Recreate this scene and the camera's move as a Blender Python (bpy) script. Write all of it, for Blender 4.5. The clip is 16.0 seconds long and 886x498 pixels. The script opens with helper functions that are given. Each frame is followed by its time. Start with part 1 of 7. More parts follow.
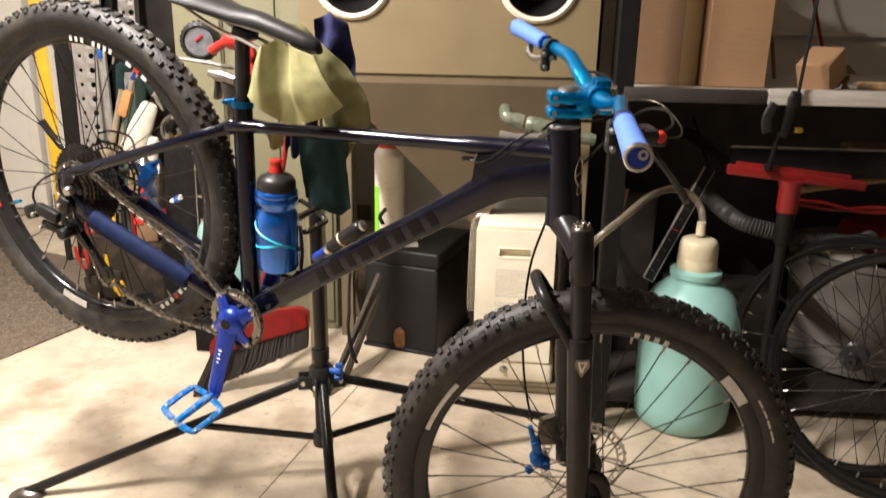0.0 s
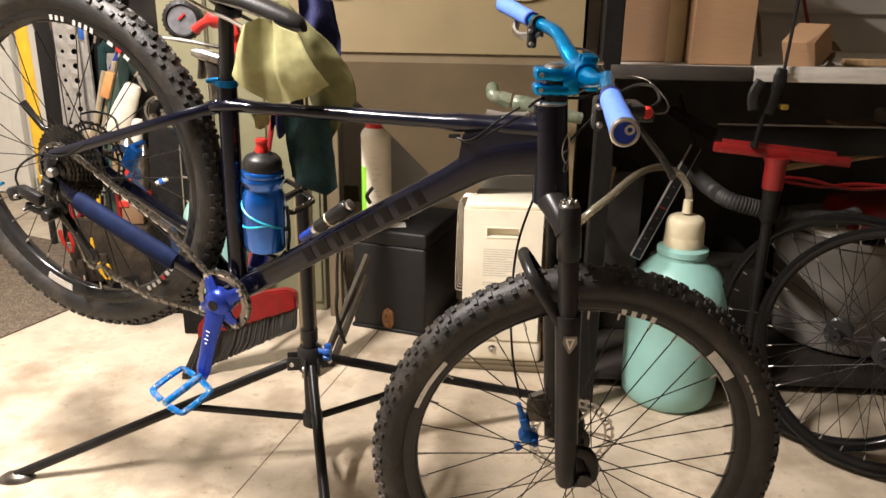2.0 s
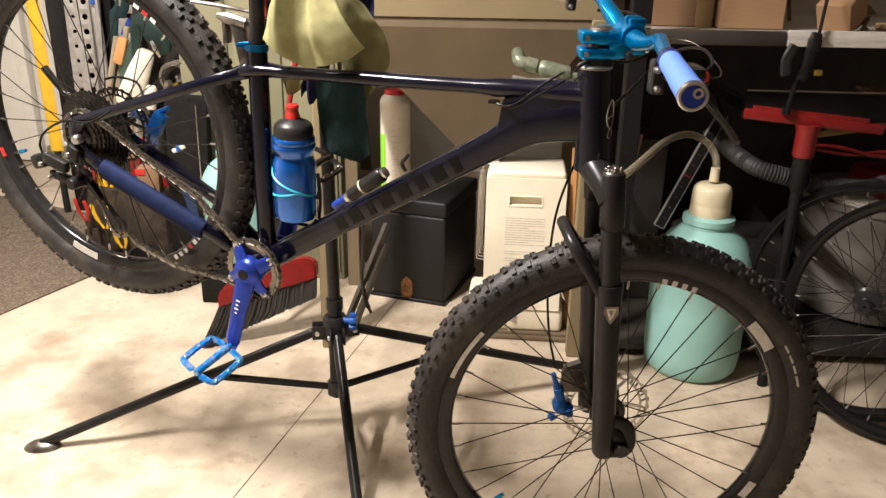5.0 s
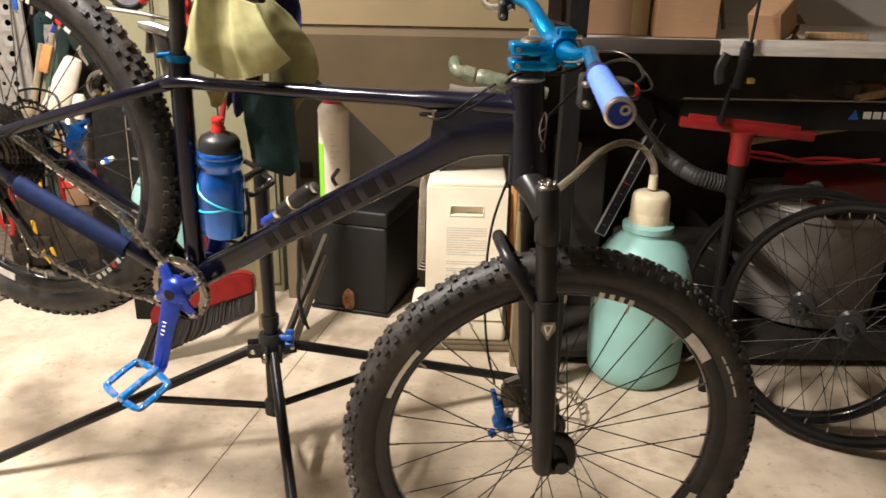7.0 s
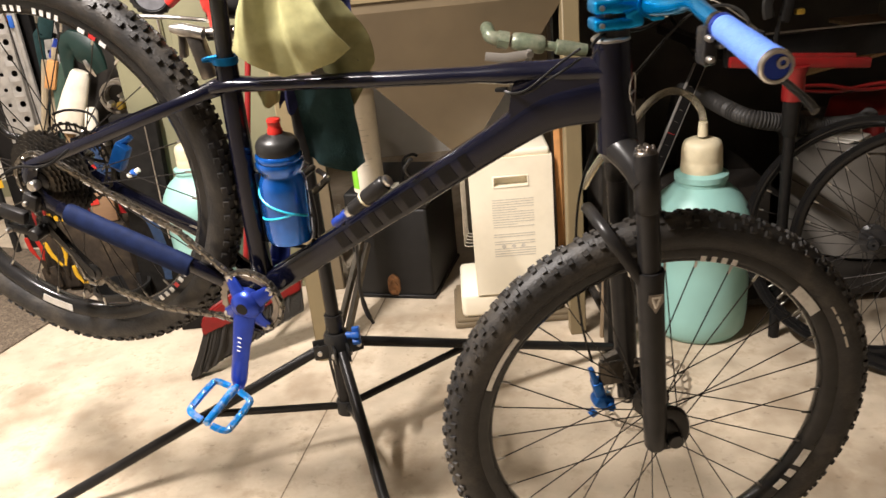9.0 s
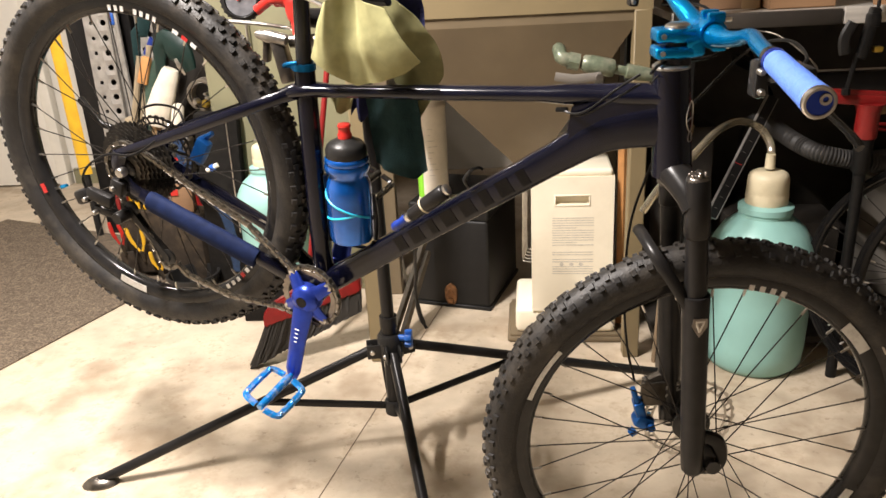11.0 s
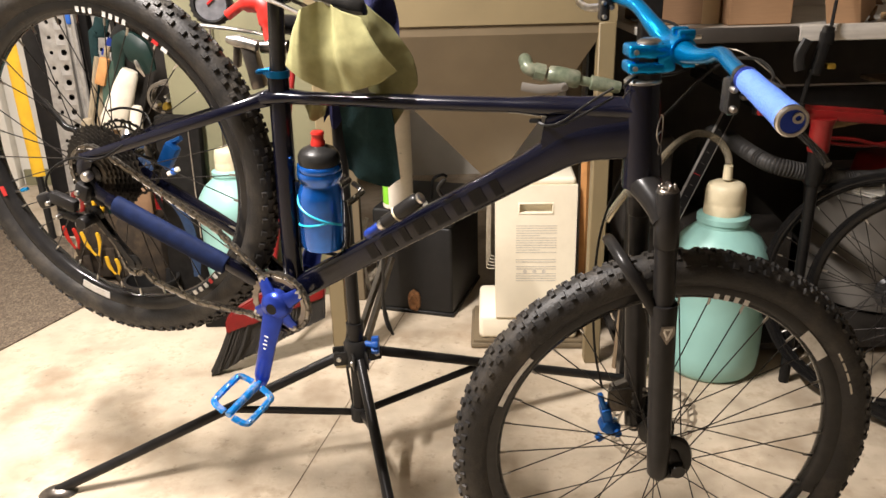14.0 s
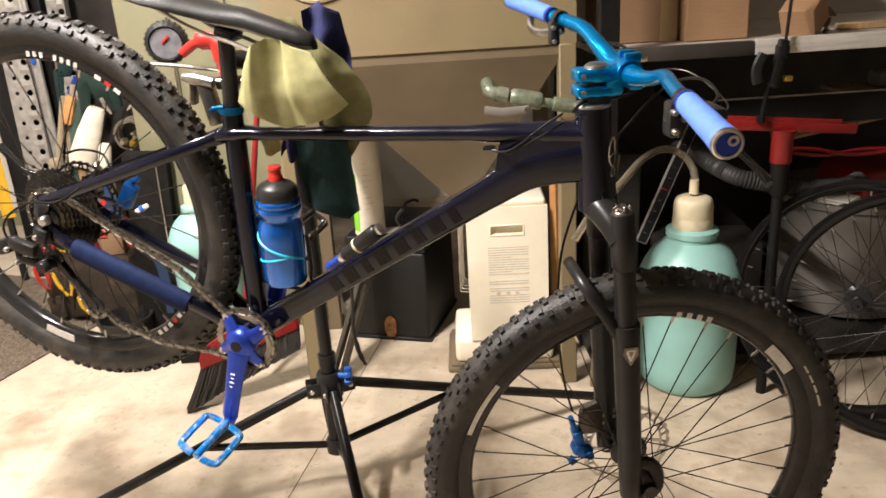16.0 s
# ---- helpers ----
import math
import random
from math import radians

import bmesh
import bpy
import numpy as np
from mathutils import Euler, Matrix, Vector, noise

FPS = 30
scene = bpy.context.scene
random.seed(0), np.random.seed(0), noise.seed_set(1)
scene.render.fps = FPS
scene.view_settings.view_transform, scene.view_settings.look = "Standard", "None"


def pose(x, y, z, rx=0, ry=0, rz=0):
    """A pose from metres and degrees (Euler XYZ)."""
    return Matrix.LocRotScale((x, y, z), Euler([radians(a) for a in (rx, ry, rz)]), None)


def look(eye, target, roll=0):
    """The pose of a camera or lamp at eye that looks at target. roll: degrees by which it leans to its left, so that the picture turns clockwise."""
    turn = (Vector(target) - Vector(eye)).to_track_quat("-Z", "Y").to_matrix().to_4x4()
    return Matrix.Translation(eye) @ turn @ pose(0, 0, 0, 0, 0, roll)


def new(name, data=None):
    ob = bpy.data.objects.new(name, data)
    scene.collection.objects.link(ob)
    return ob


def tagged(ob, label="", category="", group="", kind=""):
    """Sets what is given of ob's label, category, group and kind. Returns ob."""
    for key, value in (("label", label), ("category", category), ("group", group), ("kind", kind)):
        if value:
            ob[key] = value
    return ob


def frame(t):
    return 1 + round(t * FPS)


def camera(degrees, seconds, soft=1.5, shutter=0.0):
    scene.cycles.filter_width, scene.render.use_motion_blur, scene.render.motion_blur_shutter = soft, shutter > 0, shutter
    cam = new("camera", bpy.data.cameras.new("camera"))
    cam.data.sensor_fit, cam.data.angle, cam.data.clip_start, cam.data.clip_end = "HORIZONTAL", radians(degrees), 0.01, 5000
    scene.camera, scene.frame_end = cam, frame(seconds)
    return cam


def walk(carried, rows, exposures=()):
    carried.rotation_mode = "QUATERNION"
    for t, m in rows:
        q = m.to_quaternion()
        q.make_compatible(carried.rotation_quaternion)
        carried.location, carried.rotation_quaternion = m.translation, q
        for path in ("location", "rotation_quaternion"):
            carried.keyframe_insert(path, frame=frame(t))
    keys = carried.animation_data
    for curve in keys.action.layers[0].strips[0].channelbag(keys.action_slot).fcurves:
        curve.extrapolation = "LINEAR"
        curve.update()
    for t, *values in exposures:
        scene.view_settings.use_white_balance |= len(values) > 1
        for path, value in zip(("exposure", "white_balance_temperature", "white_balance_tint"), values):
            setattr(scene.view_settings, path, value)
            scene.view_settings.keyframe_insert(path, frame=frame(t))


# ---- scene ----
cam = camera(59.0, 16.0, 1.5, 0.5)
PATH = [
    (0, (0.1329, 0.3414, 1.1827), (0.0343, 2.0222, 0.6688), 1.1),
    (0.5, (0.1364, 0.3432, 1.1748), (0.0449, 1.9932, 0.5702), 0.5),
    (1, (0.1382, 0.3362, 1.1757), (0.0616, 1.9800, 0.5518), 0.6),
    (1.5, (0.1346, 0.3406, 1.1748), (0.0686, 1.9976, 0.5834), 0.7),
    (2, (0.1338, 0.3406, 1.1774), (0.0634, 2.0099, 0.6248), 0.9),
    (2.5, (0.1329, 0.3362, 1.1792), (0.0581, 2.0090, 0.6389), 0.7),
    (3, (0.1373, 0.3388, 1.1774), (0.0519, 1.9985, 0.5984), 0.7),
    (3.5, (0.1329, 0.3388, 1.1766), (0.0343, 1.9853, 0.5614), 0.7),
    (6, (0.0519, 0.3731, 1.1651), (0.0370, 2.0196, 0.5430), 1.0),
    (6.5, (0.0519, 0.3758, 1.1669), (0.0774, 2.0205, 0.5403), 1.1),
    (7, (0.1003, 0.4004, 1.1748), (0.1382, 2.0513, 0.5676), 1.3),
    (7.5, (0.1382, 0.4110, 1.1730), (0.1012, 2.0592, 0.5562), -0.1),
    (8, (0.1162, 0.4066, 1.1678), (0.0150, 2.0390, 0.5174), -1.3),
    (8.5, (0.0466, 0.4426, 1.1783), (0.0053, 2.0715, 0.5130), -3.2),
    (9, (-0.0273, 0.4805, 1.1818), (-0.0026, 2.1050, 0.5069), -5.6),
    (9.2, (-0.0466, 0.4902, 1.1757), (-0.0229, 2.1146, 0.4998), -6.1),
    (11.3, (-0.0062, 0.4224, 1.1950), (-0.1311, 2.0654, 0.5773), -2.9),
    (11.5, (-0.0070, 0.4198, 1.1994), (-0.0933, 2.0706, 0.5949), -2.6),
    (12, (0.0079, 0.4215, 1.2135), (0.0378, 2.0874, 0.6459), -1.7),
    (12.5, (0.0150, 0.4259, 1.2100), (0.1197, 2.0926, 0.6538), -2.1),
    (13, (-0.0106, 0.4294, 1.2082), (0.0546, 2.0865, 0.6178), -1.4),
    (13.5, (-0.0334, 0.4277, 1.2030), (-0.0414, 2.0786, 0.5922), -0.7),
    (14, (-0.0378, 0.4215, 1.1994), (-0.0546, 2.0654, 0.5711), -1.5),
    (14.5, (-0.0326, 0.4136, 1.1977), (-0.0414, 2.0478, 0.5447), -3.8),
    (15, (-0.0123, 0.4250, 1.2021), (-0.0449, 2.0451, 0.5157), -4.7),
    (15.5, (-0.0079, 0.4233, 1.2126), (-0.0334, 2.0645, 0.5782), -3.5),
    (16, (0.0035, 0.4303, 1.2100), (0.0211, 2.0891, 0.6230), -3.6),
]
walk(cam, [(t, look(eye, target, roll)) for t, eye, target, roll in PATH])

# ---- world, lamps ----
world = bpy.data.worlds.new("world")
scene.world = world
world.use_nodes = True
world.node_tree.nodes["Background"].inputs[0].default_value = (0.9, 0.85, 0.75, 1)
world.node_tree.nodes["Background"].inputs[1].default_value = 0.01


def area_lamp(name, at, target, sx, sy, power, colour):
    data = bpy.data.lights.new(name, "AREA")
    data.shape, data.size, data.size_y, data.energy, data.color = "RECTANGLE", sx, sy, power, colour
    ob = new(name, data)
    ob.matrix_world = look(at, target)
    return ob


area_lamp("unseen_tube_light", (-0.95, 1.47, 2.36), (-1.05, 1.48, 0), 0.6, 0.04, 169, (1.0, 0.918, 0.868))
# Second tube is an unseen fill, added to brighten the back left.
area_lamp("unseen_tube_light", (-1.9, 2.9, 2.36), (-1.9, 2.9, 0), 0.04, 1.2, 32, (1.0, 0.918, 0.868))


# ---- materials ----
def material(name, colour, rough=0.5, metal=0.0, grain=0.0, scale=40.0, bump=0.0, bump_scale=150.0, dirt=None, dirt_amount=0.0,
             dirt_scale=6.0, coat=0.0, stretch=(1, 1, 1), transmission=0.0, rough_var=0.0, vary=0.0, spec=None, alpha=1.0):
    m = bpy.data.materials.new(name)
    m.use_nodes = True
    nt = m.node_tree
    n, l = nt.nodes, nt.links
    p = n["Principled BSDF"]
    p.inputs["Roughness"].default_value = rough
    p.inputs["Metallic"].default_value = metal
    p.inputs["Coat Weight"].default_value = coat
    p.inputs["Coat Roughness"].default_value = 0.06
    p.inputs["Transmission Weight"].default_value = transmission
    p.inputs["Alpha"].default_value = alpha
    if spec is not None:
        p.inputs["Specular IOR Level"].default_value = spec
    tc = n.new("ShaderNodeTexCoord")
    mp = n.new("ShaderNodeMapping")
    mp.inputs["Scale"].default_value = stretch
    l.new(tc.outputs["Object"], mp.inputs[0])
    base = n.new("ShaderNodeRGB")
    base.outputs[0].default_value = (*colour, 1)
    out = base.outputs[0]
    if grain:
        t = n.new("ShaderNodeTexNoise")
        t.inputs["Scale"].default_value, t.inputs["Detail"].default_value = scale, 6
        l.new(mp.outputs[0], t.inputs["Vector"])
        r = n.new("ShaderNodeMapRange")
        r.inputs["From Min"].default_value, r.inputs["From Max"].default_value = 0.3, 0.7
        r.inputs["To Min"].default_value, r.inputs["To Max"].default_value = 1 - grain, 1 + grain
        l.new(t.outputs["Fac"], r.inputs["Value"])
        v = n.new("ShaderNodeVectorMath")
        v.operation = "SCALE"
        l.new(out, v.inputs[0])
        l.new(r.outputs[0], v.inputs["Scale"])
        out = v.outputs[0]
    if vary:
        oi = n.new("ShaderNodeObjectInfo")
        r = n.new("ShaderNodeMapRange")
        r.inputs["To Min"].default_value, r.inputs["To Max"].default_value = 1 - vary, 1 + vary
        l.new(oi.outputs["Random"], r.inputs["Value"])
        v = n.new("ShaderNodeVectorMath")
        v.operation = "SCALE"
        l.new(out, v.inputs[0])
        l.new(r.outputs[0], v.inputs["Scale"])
        out = v.outputs[0]
    if dirt:
        t = n.new("ShaderNodeTexNoise")
        t.inputs["Scale"].default_value, t.inputs["Detail"].default_value, t.inputs["Roughness"].default_value = dirt_scale, 8, 0.65
        l.new(tc.outputs["Object"], t.inputs["Vector"])
        r = n.new("ShaderNodeMapRange")
        r.inputs["From Min"].default_value, r.inputs["From Max"].default_value = 0.48, 0.75
        r.inputs["To Max"].default_value = dirt_amount
        l.new(t.outputs["Fac"], r.inputs["Value"])
        mx = n.new("ShaderNodeMix")
        mx.data_type = "RGBA"
        l.new(r.outputs[0], mx.inputs["Factor"])
        l.new(out, mx.inputs["A"])
        mx.inputs["B"].default_value = (*dirt, 1)
        out = mx.outputs["Result"]
        if rough_var:
            rr = n.new("ShaderNodeMapRange")
            rr.inputs["To Min"].default_value, rr.inputs["To Max"].default_value = rough, min(1, rough + rough_var)
            l.new(t.outputs["Fac"], rr.inputs["Value"])
            l.new(rr.outputs[0], p.inputs["Roughness"])
    l.new(out, p.inputs["Base Color"])
    if bump:
        t = n.new("ShaderNodeTexNoise")
        t.inputs["Scale"].default_value, t.inputs["Detail"].default_value = bump_scale, 5
        l.new(mp.outputs[0], t.inputs["Vector"])
        b = n.new("ShaderNodeBump")
        b.inputs["Strength"].default_value, b.inputs["Distance"].default_value = bump, 0.004
        l.new(t.outputs["Fac"], b.inputs["Height"])
        l.new(b.outputs[0], p.inputs["Normal"])
    return m


CONCRETE = material("pale_concrete", (0.50, 0.42, 0.315), 0.5, grain=0.16, scale=9, bump=0.25, bump_scale=60, dirt=(0.27, 0.205, 0.135), dirt_amount=0.8, dirt_scale=3.4, rough_var=0.35)


def speckle(m, colour, scale, low, high, amount):
    """Adds small scattered spots over a material's base colour."""
    nt = m.node_tree
    n, l = nt.nodes, nt.links
    p = n["Principled BSDF"]
    src = p.inputs["Base Color"].links[0].from_socket
    tc = n.new("ShaderNodeTexCoord")
    t = n.new("ShaderNodeTexNoise")
    t.inputs["Scale"].default_value, t.inputs["Detail"].default_value, t.inputs["Roughness"].default_value = scale, 4, 0.7
    l.new(tc.outputs["Object"], t.inputs["Vector"])
    r = n.new("ShaderNodeMapRange")
    r.inputs["From Min"].default_value, r.inputs["From Max"].default_value, r.inputs["To Max"].default_value = low, high, amount
    l.new(t.outputs["Fac"], r.inputs["Value"])
    mx = n.new("ShaderNodeMix")
    mx.data_type = "RGBA"
    l.new(r.outputs[0], mx.inputs["Factor"])
    l.new(src, mx.inputs["A"])
    mx.inputs["B"].default_value = (*colour, 1)
    l.new(mx.outputs["Result"], p.inputs["Base Color"])


speckle(CONCRETE, (0.24, 0.175, 0.11), 1.7, 0.50, 0.68, 0.55)
speckle(CONCRETE, (0.30, 0.225, 0.15), 9, 0.55, 0.68, 0.55)
speckle(CONCRETE, (0.16, 0.12, 0.08), 26, 0.60, 0.74, 0.65)
speckle(CONCRETE, (0.62, 0.54, 0.42), 5, 0.56, 0.7, 0.5)
speckle(CONCRETE, (0.1, 0.075, 0.05), 70, 0.70, 0.78, 0.6)
WALL = material("white_painted_board", (0.72, 0.69, 0.62), 0.7, grain=0.05, scale=5, bump=0.1, dirt=(0.5, 0.46, 0.38), dirt_amount=0.3, dirt_scale=2)
CEILING = material("ceiling_paint", (0.63, 0.59, 0.53), 0.8, grain=0.05, scale=4)
RUBBER = material("tyre_rubber", (0.0155, 0.0145, 0.0138), 0.5, grain=0.25, scale=60, bump=0.3, bump_scale=260, dirt=(0.105, 0.088, 0.068), dirt_amount=0.52, dirt_scale=13, spec=0.35)
BLACK_ALLOY = material("black_anodised_alloy", (0.017, 0.0165, 0.0165), 0.25, grain=0.2, scale=50, dirt=(0.045, 0.04, 0.035), dirt_amount=0.3, dirt_scale=14, spec=0.35)
BLACK_GLOSS = material("gloss_black_rim", (0.014, 0.0135, 0.0135), 0.18, grain=0.2, scale=50, dirt=(0.04, 0.035, 0.03), dirt_amount=0.2, dirt_scale=20, spec=0.3)
FRAME_BLUE = material("midnight_blue_gloss_paint", (0.0032, 0.0036, 0.0095), 0.16, grain=0.15, scale=30, coat=0.2, dirt=(0.022, 0.022, 0.028), dirt_amount=0.14, dirt_scale=12, spec=0.25)
DECAL_DARK = material("dark_frame_lettering", (0.0016, 0.0016, 0.0022), 0.2, grain=0.15, spec=0.2)
MATT_BLACK = material("matt_black_paint", (0.013, 0.0122, 0.012), 0.3, grain=0.2, scale=40, dirt=(0.03, 0.027, 0.024), dirt_amount=0.18, dirt_scale=16, spec=0.2)
BLACK_PLASTIC = material("black_plastic", (0.015, 0.0145, 0.014), 0.38, grain=0.2, scale=40, bump=0.1, bump_scale=300, dirt=(0.03, 0.027, 0.023), dirt_amount=0.25, dirt_scale=25, spec=0.3)
STEEL = material("brushed_steel", (0.55, 0.53, 0.5), 0.3, 1.0, grain=0.15, scale=80, dirt=(0.15, 0.12, 0.09), dirt_amount=0.5, dirt_scale=30)
DIRTY_STEEL = material("greasy_steel", (0.1, 0.088, 0.072), 0.42, 0.85, grain=0.35, scale=120, dirt=(0.03, 0.025, 0.02), dirt_amount=0.8, dirt_scale=60)
GREASE = material("black_greasy_sprocket", (0.016, 0.014, 0.012), 0.38, 0.6, grain=0.4, scale=90, dirt=(0.1, 0.085, 0.065), dirt_amount=0.5, dirt_scale=50)
SPOKE = material("black_spoke_steel", (0.03, 0.027, 0.025), 0.35, 0.7, grain=0.2, scale=90)
CYAN = material("cyan_anodised_alloy", (0.0, 0.25, 0.6), 0.24, 0.8, grain=0.1, scale=60, dirt=(0.0, 0.12, 0.2), dirt_amount=0.3, dirt_scale=25)
BLUE_ANO = material("blue_anodised_alloy", (0.02, 0.05, 0.36), 0.3, 0.65, grain=0.12, scale=60, dirt=(0.03, 0.03, 0.1), dirt_amount=0.4, dirt_scale=20)
PEDAL_BLUE = material("bright_blue_pedal_alloy", (0.01, 0.22, 0.62), 0.3, 0.6, grain=0.15, scale=80, dirt=(0.6, 0.6, 0.6), dirt_amount=0.95, dirt_scale=60)
GRIP_BLUE = material("blue_rubber_grip", (0.085, 0.19, 0.62), 0.65, grain=0.1, scale=120, bump=0.5, bump_scale=420, dirt=(0.06, 0.12, 0.35), dirt_amount=0.4, dirt_scale=25)
KNOB_BLUE = material("blue_plastic_knob", (0.015, 0.1, 0.42), 0.4, grain=0.1, scale=60)
NEOPRENE = material("blue_neoprene", (0.006, 0.012, 0.042), 0.75, grain=0.25, scale=60, bump=0.15, bump_scale=600, spec=0.12)
WHITE_DECAL = material("white_decal", (0.75, 0.74, 0.72), 0.4, grain=0.06, scale=80, dirt=(0.25, 0.23, 0.2), dirt_amount=0.5, dirt_scale=60)
RED_DECAL = material("red_decal", (0.5, 0.02, 0.02), 0.4, grain=0.06)
BOTTLE_BLUE = material("translucent_blue_bottle", (0.004, 0.105, 0.47), 0.2, 0.55, grain=0.4, scale=18, coat=0.7)
BOTTLE_CYAN = material("pale_blue_print", (0.02, 0.42, 0.62), 0.35, grain=0.08)
RED_PLASTIC = material("red_plastic", (0.46, 0.02, 0.014), 0.38, grain=0.12, scale=40, dirt=(0.2, 0.02, 0.015), dirt_amount=0.4, dirt_scale=12)
RED_DUSTY = material("dusty_red_plastic", (0.2, 0.010, 0.010), 0.3, grain=0.15, scale=30, dirt=(0.1, 0.016, 0.01), dirt_amount=0.6, dirt_scale=14)
CLOTH = material("pale_yellow_green_microfibre", (0.27, 0.258, 0.125), 0.95, grain=0.12, scale=60, bump=0.16, bump_scale=900, dirt=(0.20, 0.19, 0.09), dirt_amount=0.35, dirt_scale=34, spec=0.15)
RAG_NAVY = material("navy_rag", (0.024, 0.026, 0.075), 0.95, grain=0.2, scale=60, bump=0.5, bump_scale=300, spec=0.15)
RAG_GREEN = material("dark_green_rag", (0.012, 0.032, 0.033), 0.9, grain=0.2, scale=60, bump=0.5, bump_scale=300, spec=0.2)
OLIVE = material("olive_painted_steel", (0.2, 0.155, 0.082), 0.5, grain=0.06, scale=6, bump=0.06, bump_scale=90, dirt=(0.14, 0.105, 0.06), dirt_amount=0.4, dirt_scale=4)
OLIVE_PALE = material("pale_green_painted_steel", (0.21, 0.2, 0.12), 0.5, grain=0.07, scale=8, dirt=(0.15, 0.135, 0.085), dirt_amount=0.4, dirt_scale=5)
HOPPER = material("darker_worn_olive_steel", (0.155, 0.118, 0.07), 0.55, grain=0.08, scale=9, dirt=(0.13, 0.1, 0.065), dirt_amount=0.45, dirt_scale=5)
CREAM = material("cream_enamel", (0.83, 0.76, 0.6), 0.42, grain=0.04, scale=8, dirt=(0.55, 0.46, 0.32), dirt_amount=0.3, dirt_scale=6)
CREAM_CAP = material("cream_plastic_cap", (0.62, 0.55, 0.38), 0.5, grain=0.08, scale=20, dirt=(0.4, 0.33, 0.2), dirt_amount=0.5, dirt_scale=14)
PRINT_GREY = material("grey_print", (0.56, 0.52, 0.44), 0.6, grain=0.2, scale=120)
TEAL = material("teal_polythene", (0.27, 0.5, 0.46), 0.42, grain=0.06, scale=10, dirt=(0.2, 0.36, 0.3), dirt_amount=0.4, dirt_scale=6, bump=0.05, bump_scale=40)
TUBE_CLEAR = material("yellowed_vinyl_tube", (0.66, 0.58, 0.42), 0.08, grain=0.15, scale=30, transmission=0.85)
BOX_BLACK = material("black_ribbed_case", (0.0095, 0.0092, 0.009), 0.5, grain=0.15, scale=30, bump=0.1, bump_scale=200, spec=0.3, dirt=(0.018, 0.017, 0.016), dirt_amount=0.4, dirt_scale=7)
RUST = material("rusty_bronze_latch", (0.25, 0.12, 0.05), 0.5, 0.5, grain=0.4, scale=70, dirt=(0.1, 0.05, 0.03), dirt_amount=0.7, dirt_scale=40)
CARDBOARD = material("brown_cardboard", (0.3, 0.175, 0.09), 0.85, grain=0.06, scale=30, stretch=(1, 1, 12), bump=0.15, bump_scale=60, dirt=(0.23, 0.13, 0.07), dirt_amount=0.3, dirt_scale=5)
CARDBOARD_DARK = material("darker_brown_cardboard", (0.2, 0.115, 0.06), 0.9, grain=0.08, scale=30, stretch=(1, 1, 12))
TAPE = material("packing_tape", (0.3, 0.2, 0.1), 0.3, grain=0.08, scale=30)
ALU = material("aluminium_shelf", (0.55, 0.52, 0.47), 0.42, 0.25, grain=0.15, scale=30, stretch=(0.3, 4, 4), dirt=(0.25, 0.22, 0.18), dirt_amount=0.4, dirt_scale=8)
DARK_PANEL = material("near_black_board", (0.036, 0.031, 0.026), 0.65, grain=0.3, scale=12, dirt=(0.045, 0.038, 0.03), dirt_amount=0.5, dirt_scale=7, spec=0.3)
GREY_WALL = material("grey_wall_panel", (0.30, 0.285, 0.26), 0.65, grain=0.06, scale=6, dirt=(0.2, 0.19, 0.17), dirt_amount=0.4, dirt_scale=3)
WOOD = material("bare_pine", (0.4, 0.26, 0.13), 0.65, grain=0.22, scale=18, stretch=(8, 8, 1), bump=0.15, bump_scale=80, dirt=(0.22, 0.14, 0.07), dirt_amount=0.4, dirt_scale=8)
PALE_STICK = material("pale_ash_handle", (0.34, 0.275, 0.18), 0.6, grain=0.25, scale=18, stretch=(8, 8, 1), bump=0.12, bump_scale=80, dirt=(0.18, 0.14, 0.09), dirt_amount=0.5, dirt_scale=9)
OLD_WOOD = material("weathered_timber", (0.19, 0.135, 0.08), 0.75, grain=0.3, scale=16, stretch=(8, 8, 1), bump=0.25, bump_scale=80, dirt=(0.12, 0.09, 0.06), dirt_amount=0.5, dirt_scale=8)
YELLOW = material("yellow_paint", (0.72, 0.42, 0.02), 0.45, grain=0.08, scale=20, dirt=(0.4, 0.22, 0.03), dirt_amount=0.4, dirt_scale=9)
GALV = material("galvanised_steel", (0.42, 0.4, 0.37), 0.45, 0.6, grain=0.2, scale=30, dirt=(0.26, 0.24, 0.21), dirt_amount=0.5, dirt_scale=12)
RUG = material("brown_grey_rug", (0.155, 0.122, 0.09), 0.98, grain=0.45, scale=220, bump=0.9, bump_scale=350, dirt=(0.05, 0.042, 0.035), dirt_amount=0.6, dirt_scale=30, spec=0.1)
speckle(RUG, (0.3, 0.24, 0.17), 75, 0.5, 0.62, 0.55)
speckle(RUG, (0.03, 0.025, 0.02), 130, 0.52, 0.62, 0.7)
BRISTLE = material("black_bristle", (0.03, 0.027, 0.023), 0.7, grain=0.4, scale=200, stretch=(6, 6, 0.5), bump=0.6, bump_scale=300)
GREEN_PLASTIC = material("dark_green_plastic", (0.0035, 0.021, 0.017), 0.45, grain=0.15, scale=30)
VALVE_GREEN = material("pale_green_enamel_pipe", (0.14, 0.17, 0.115), 0.36, 0.2, grain=0.35, scale=50, dirt=(0.3, 0.28, 0.22), dirt_amount=0.8, dirt_scale=25)
CANVAS = material("brown_canvas_bag", (0.03, 0.023, 0.017), 0.9, grain=0.25, scale=60, bump=0.5, bump_scale=300, dirt=(0.12, 0.085, 0.05), dirt_amount=0.5, dirt_scale=16, spec=0.15)
PAPER = material("white_paper", (0.74, 0.71, 0.63), 0.85, grain=0.05, scale=20, bump=0.1)
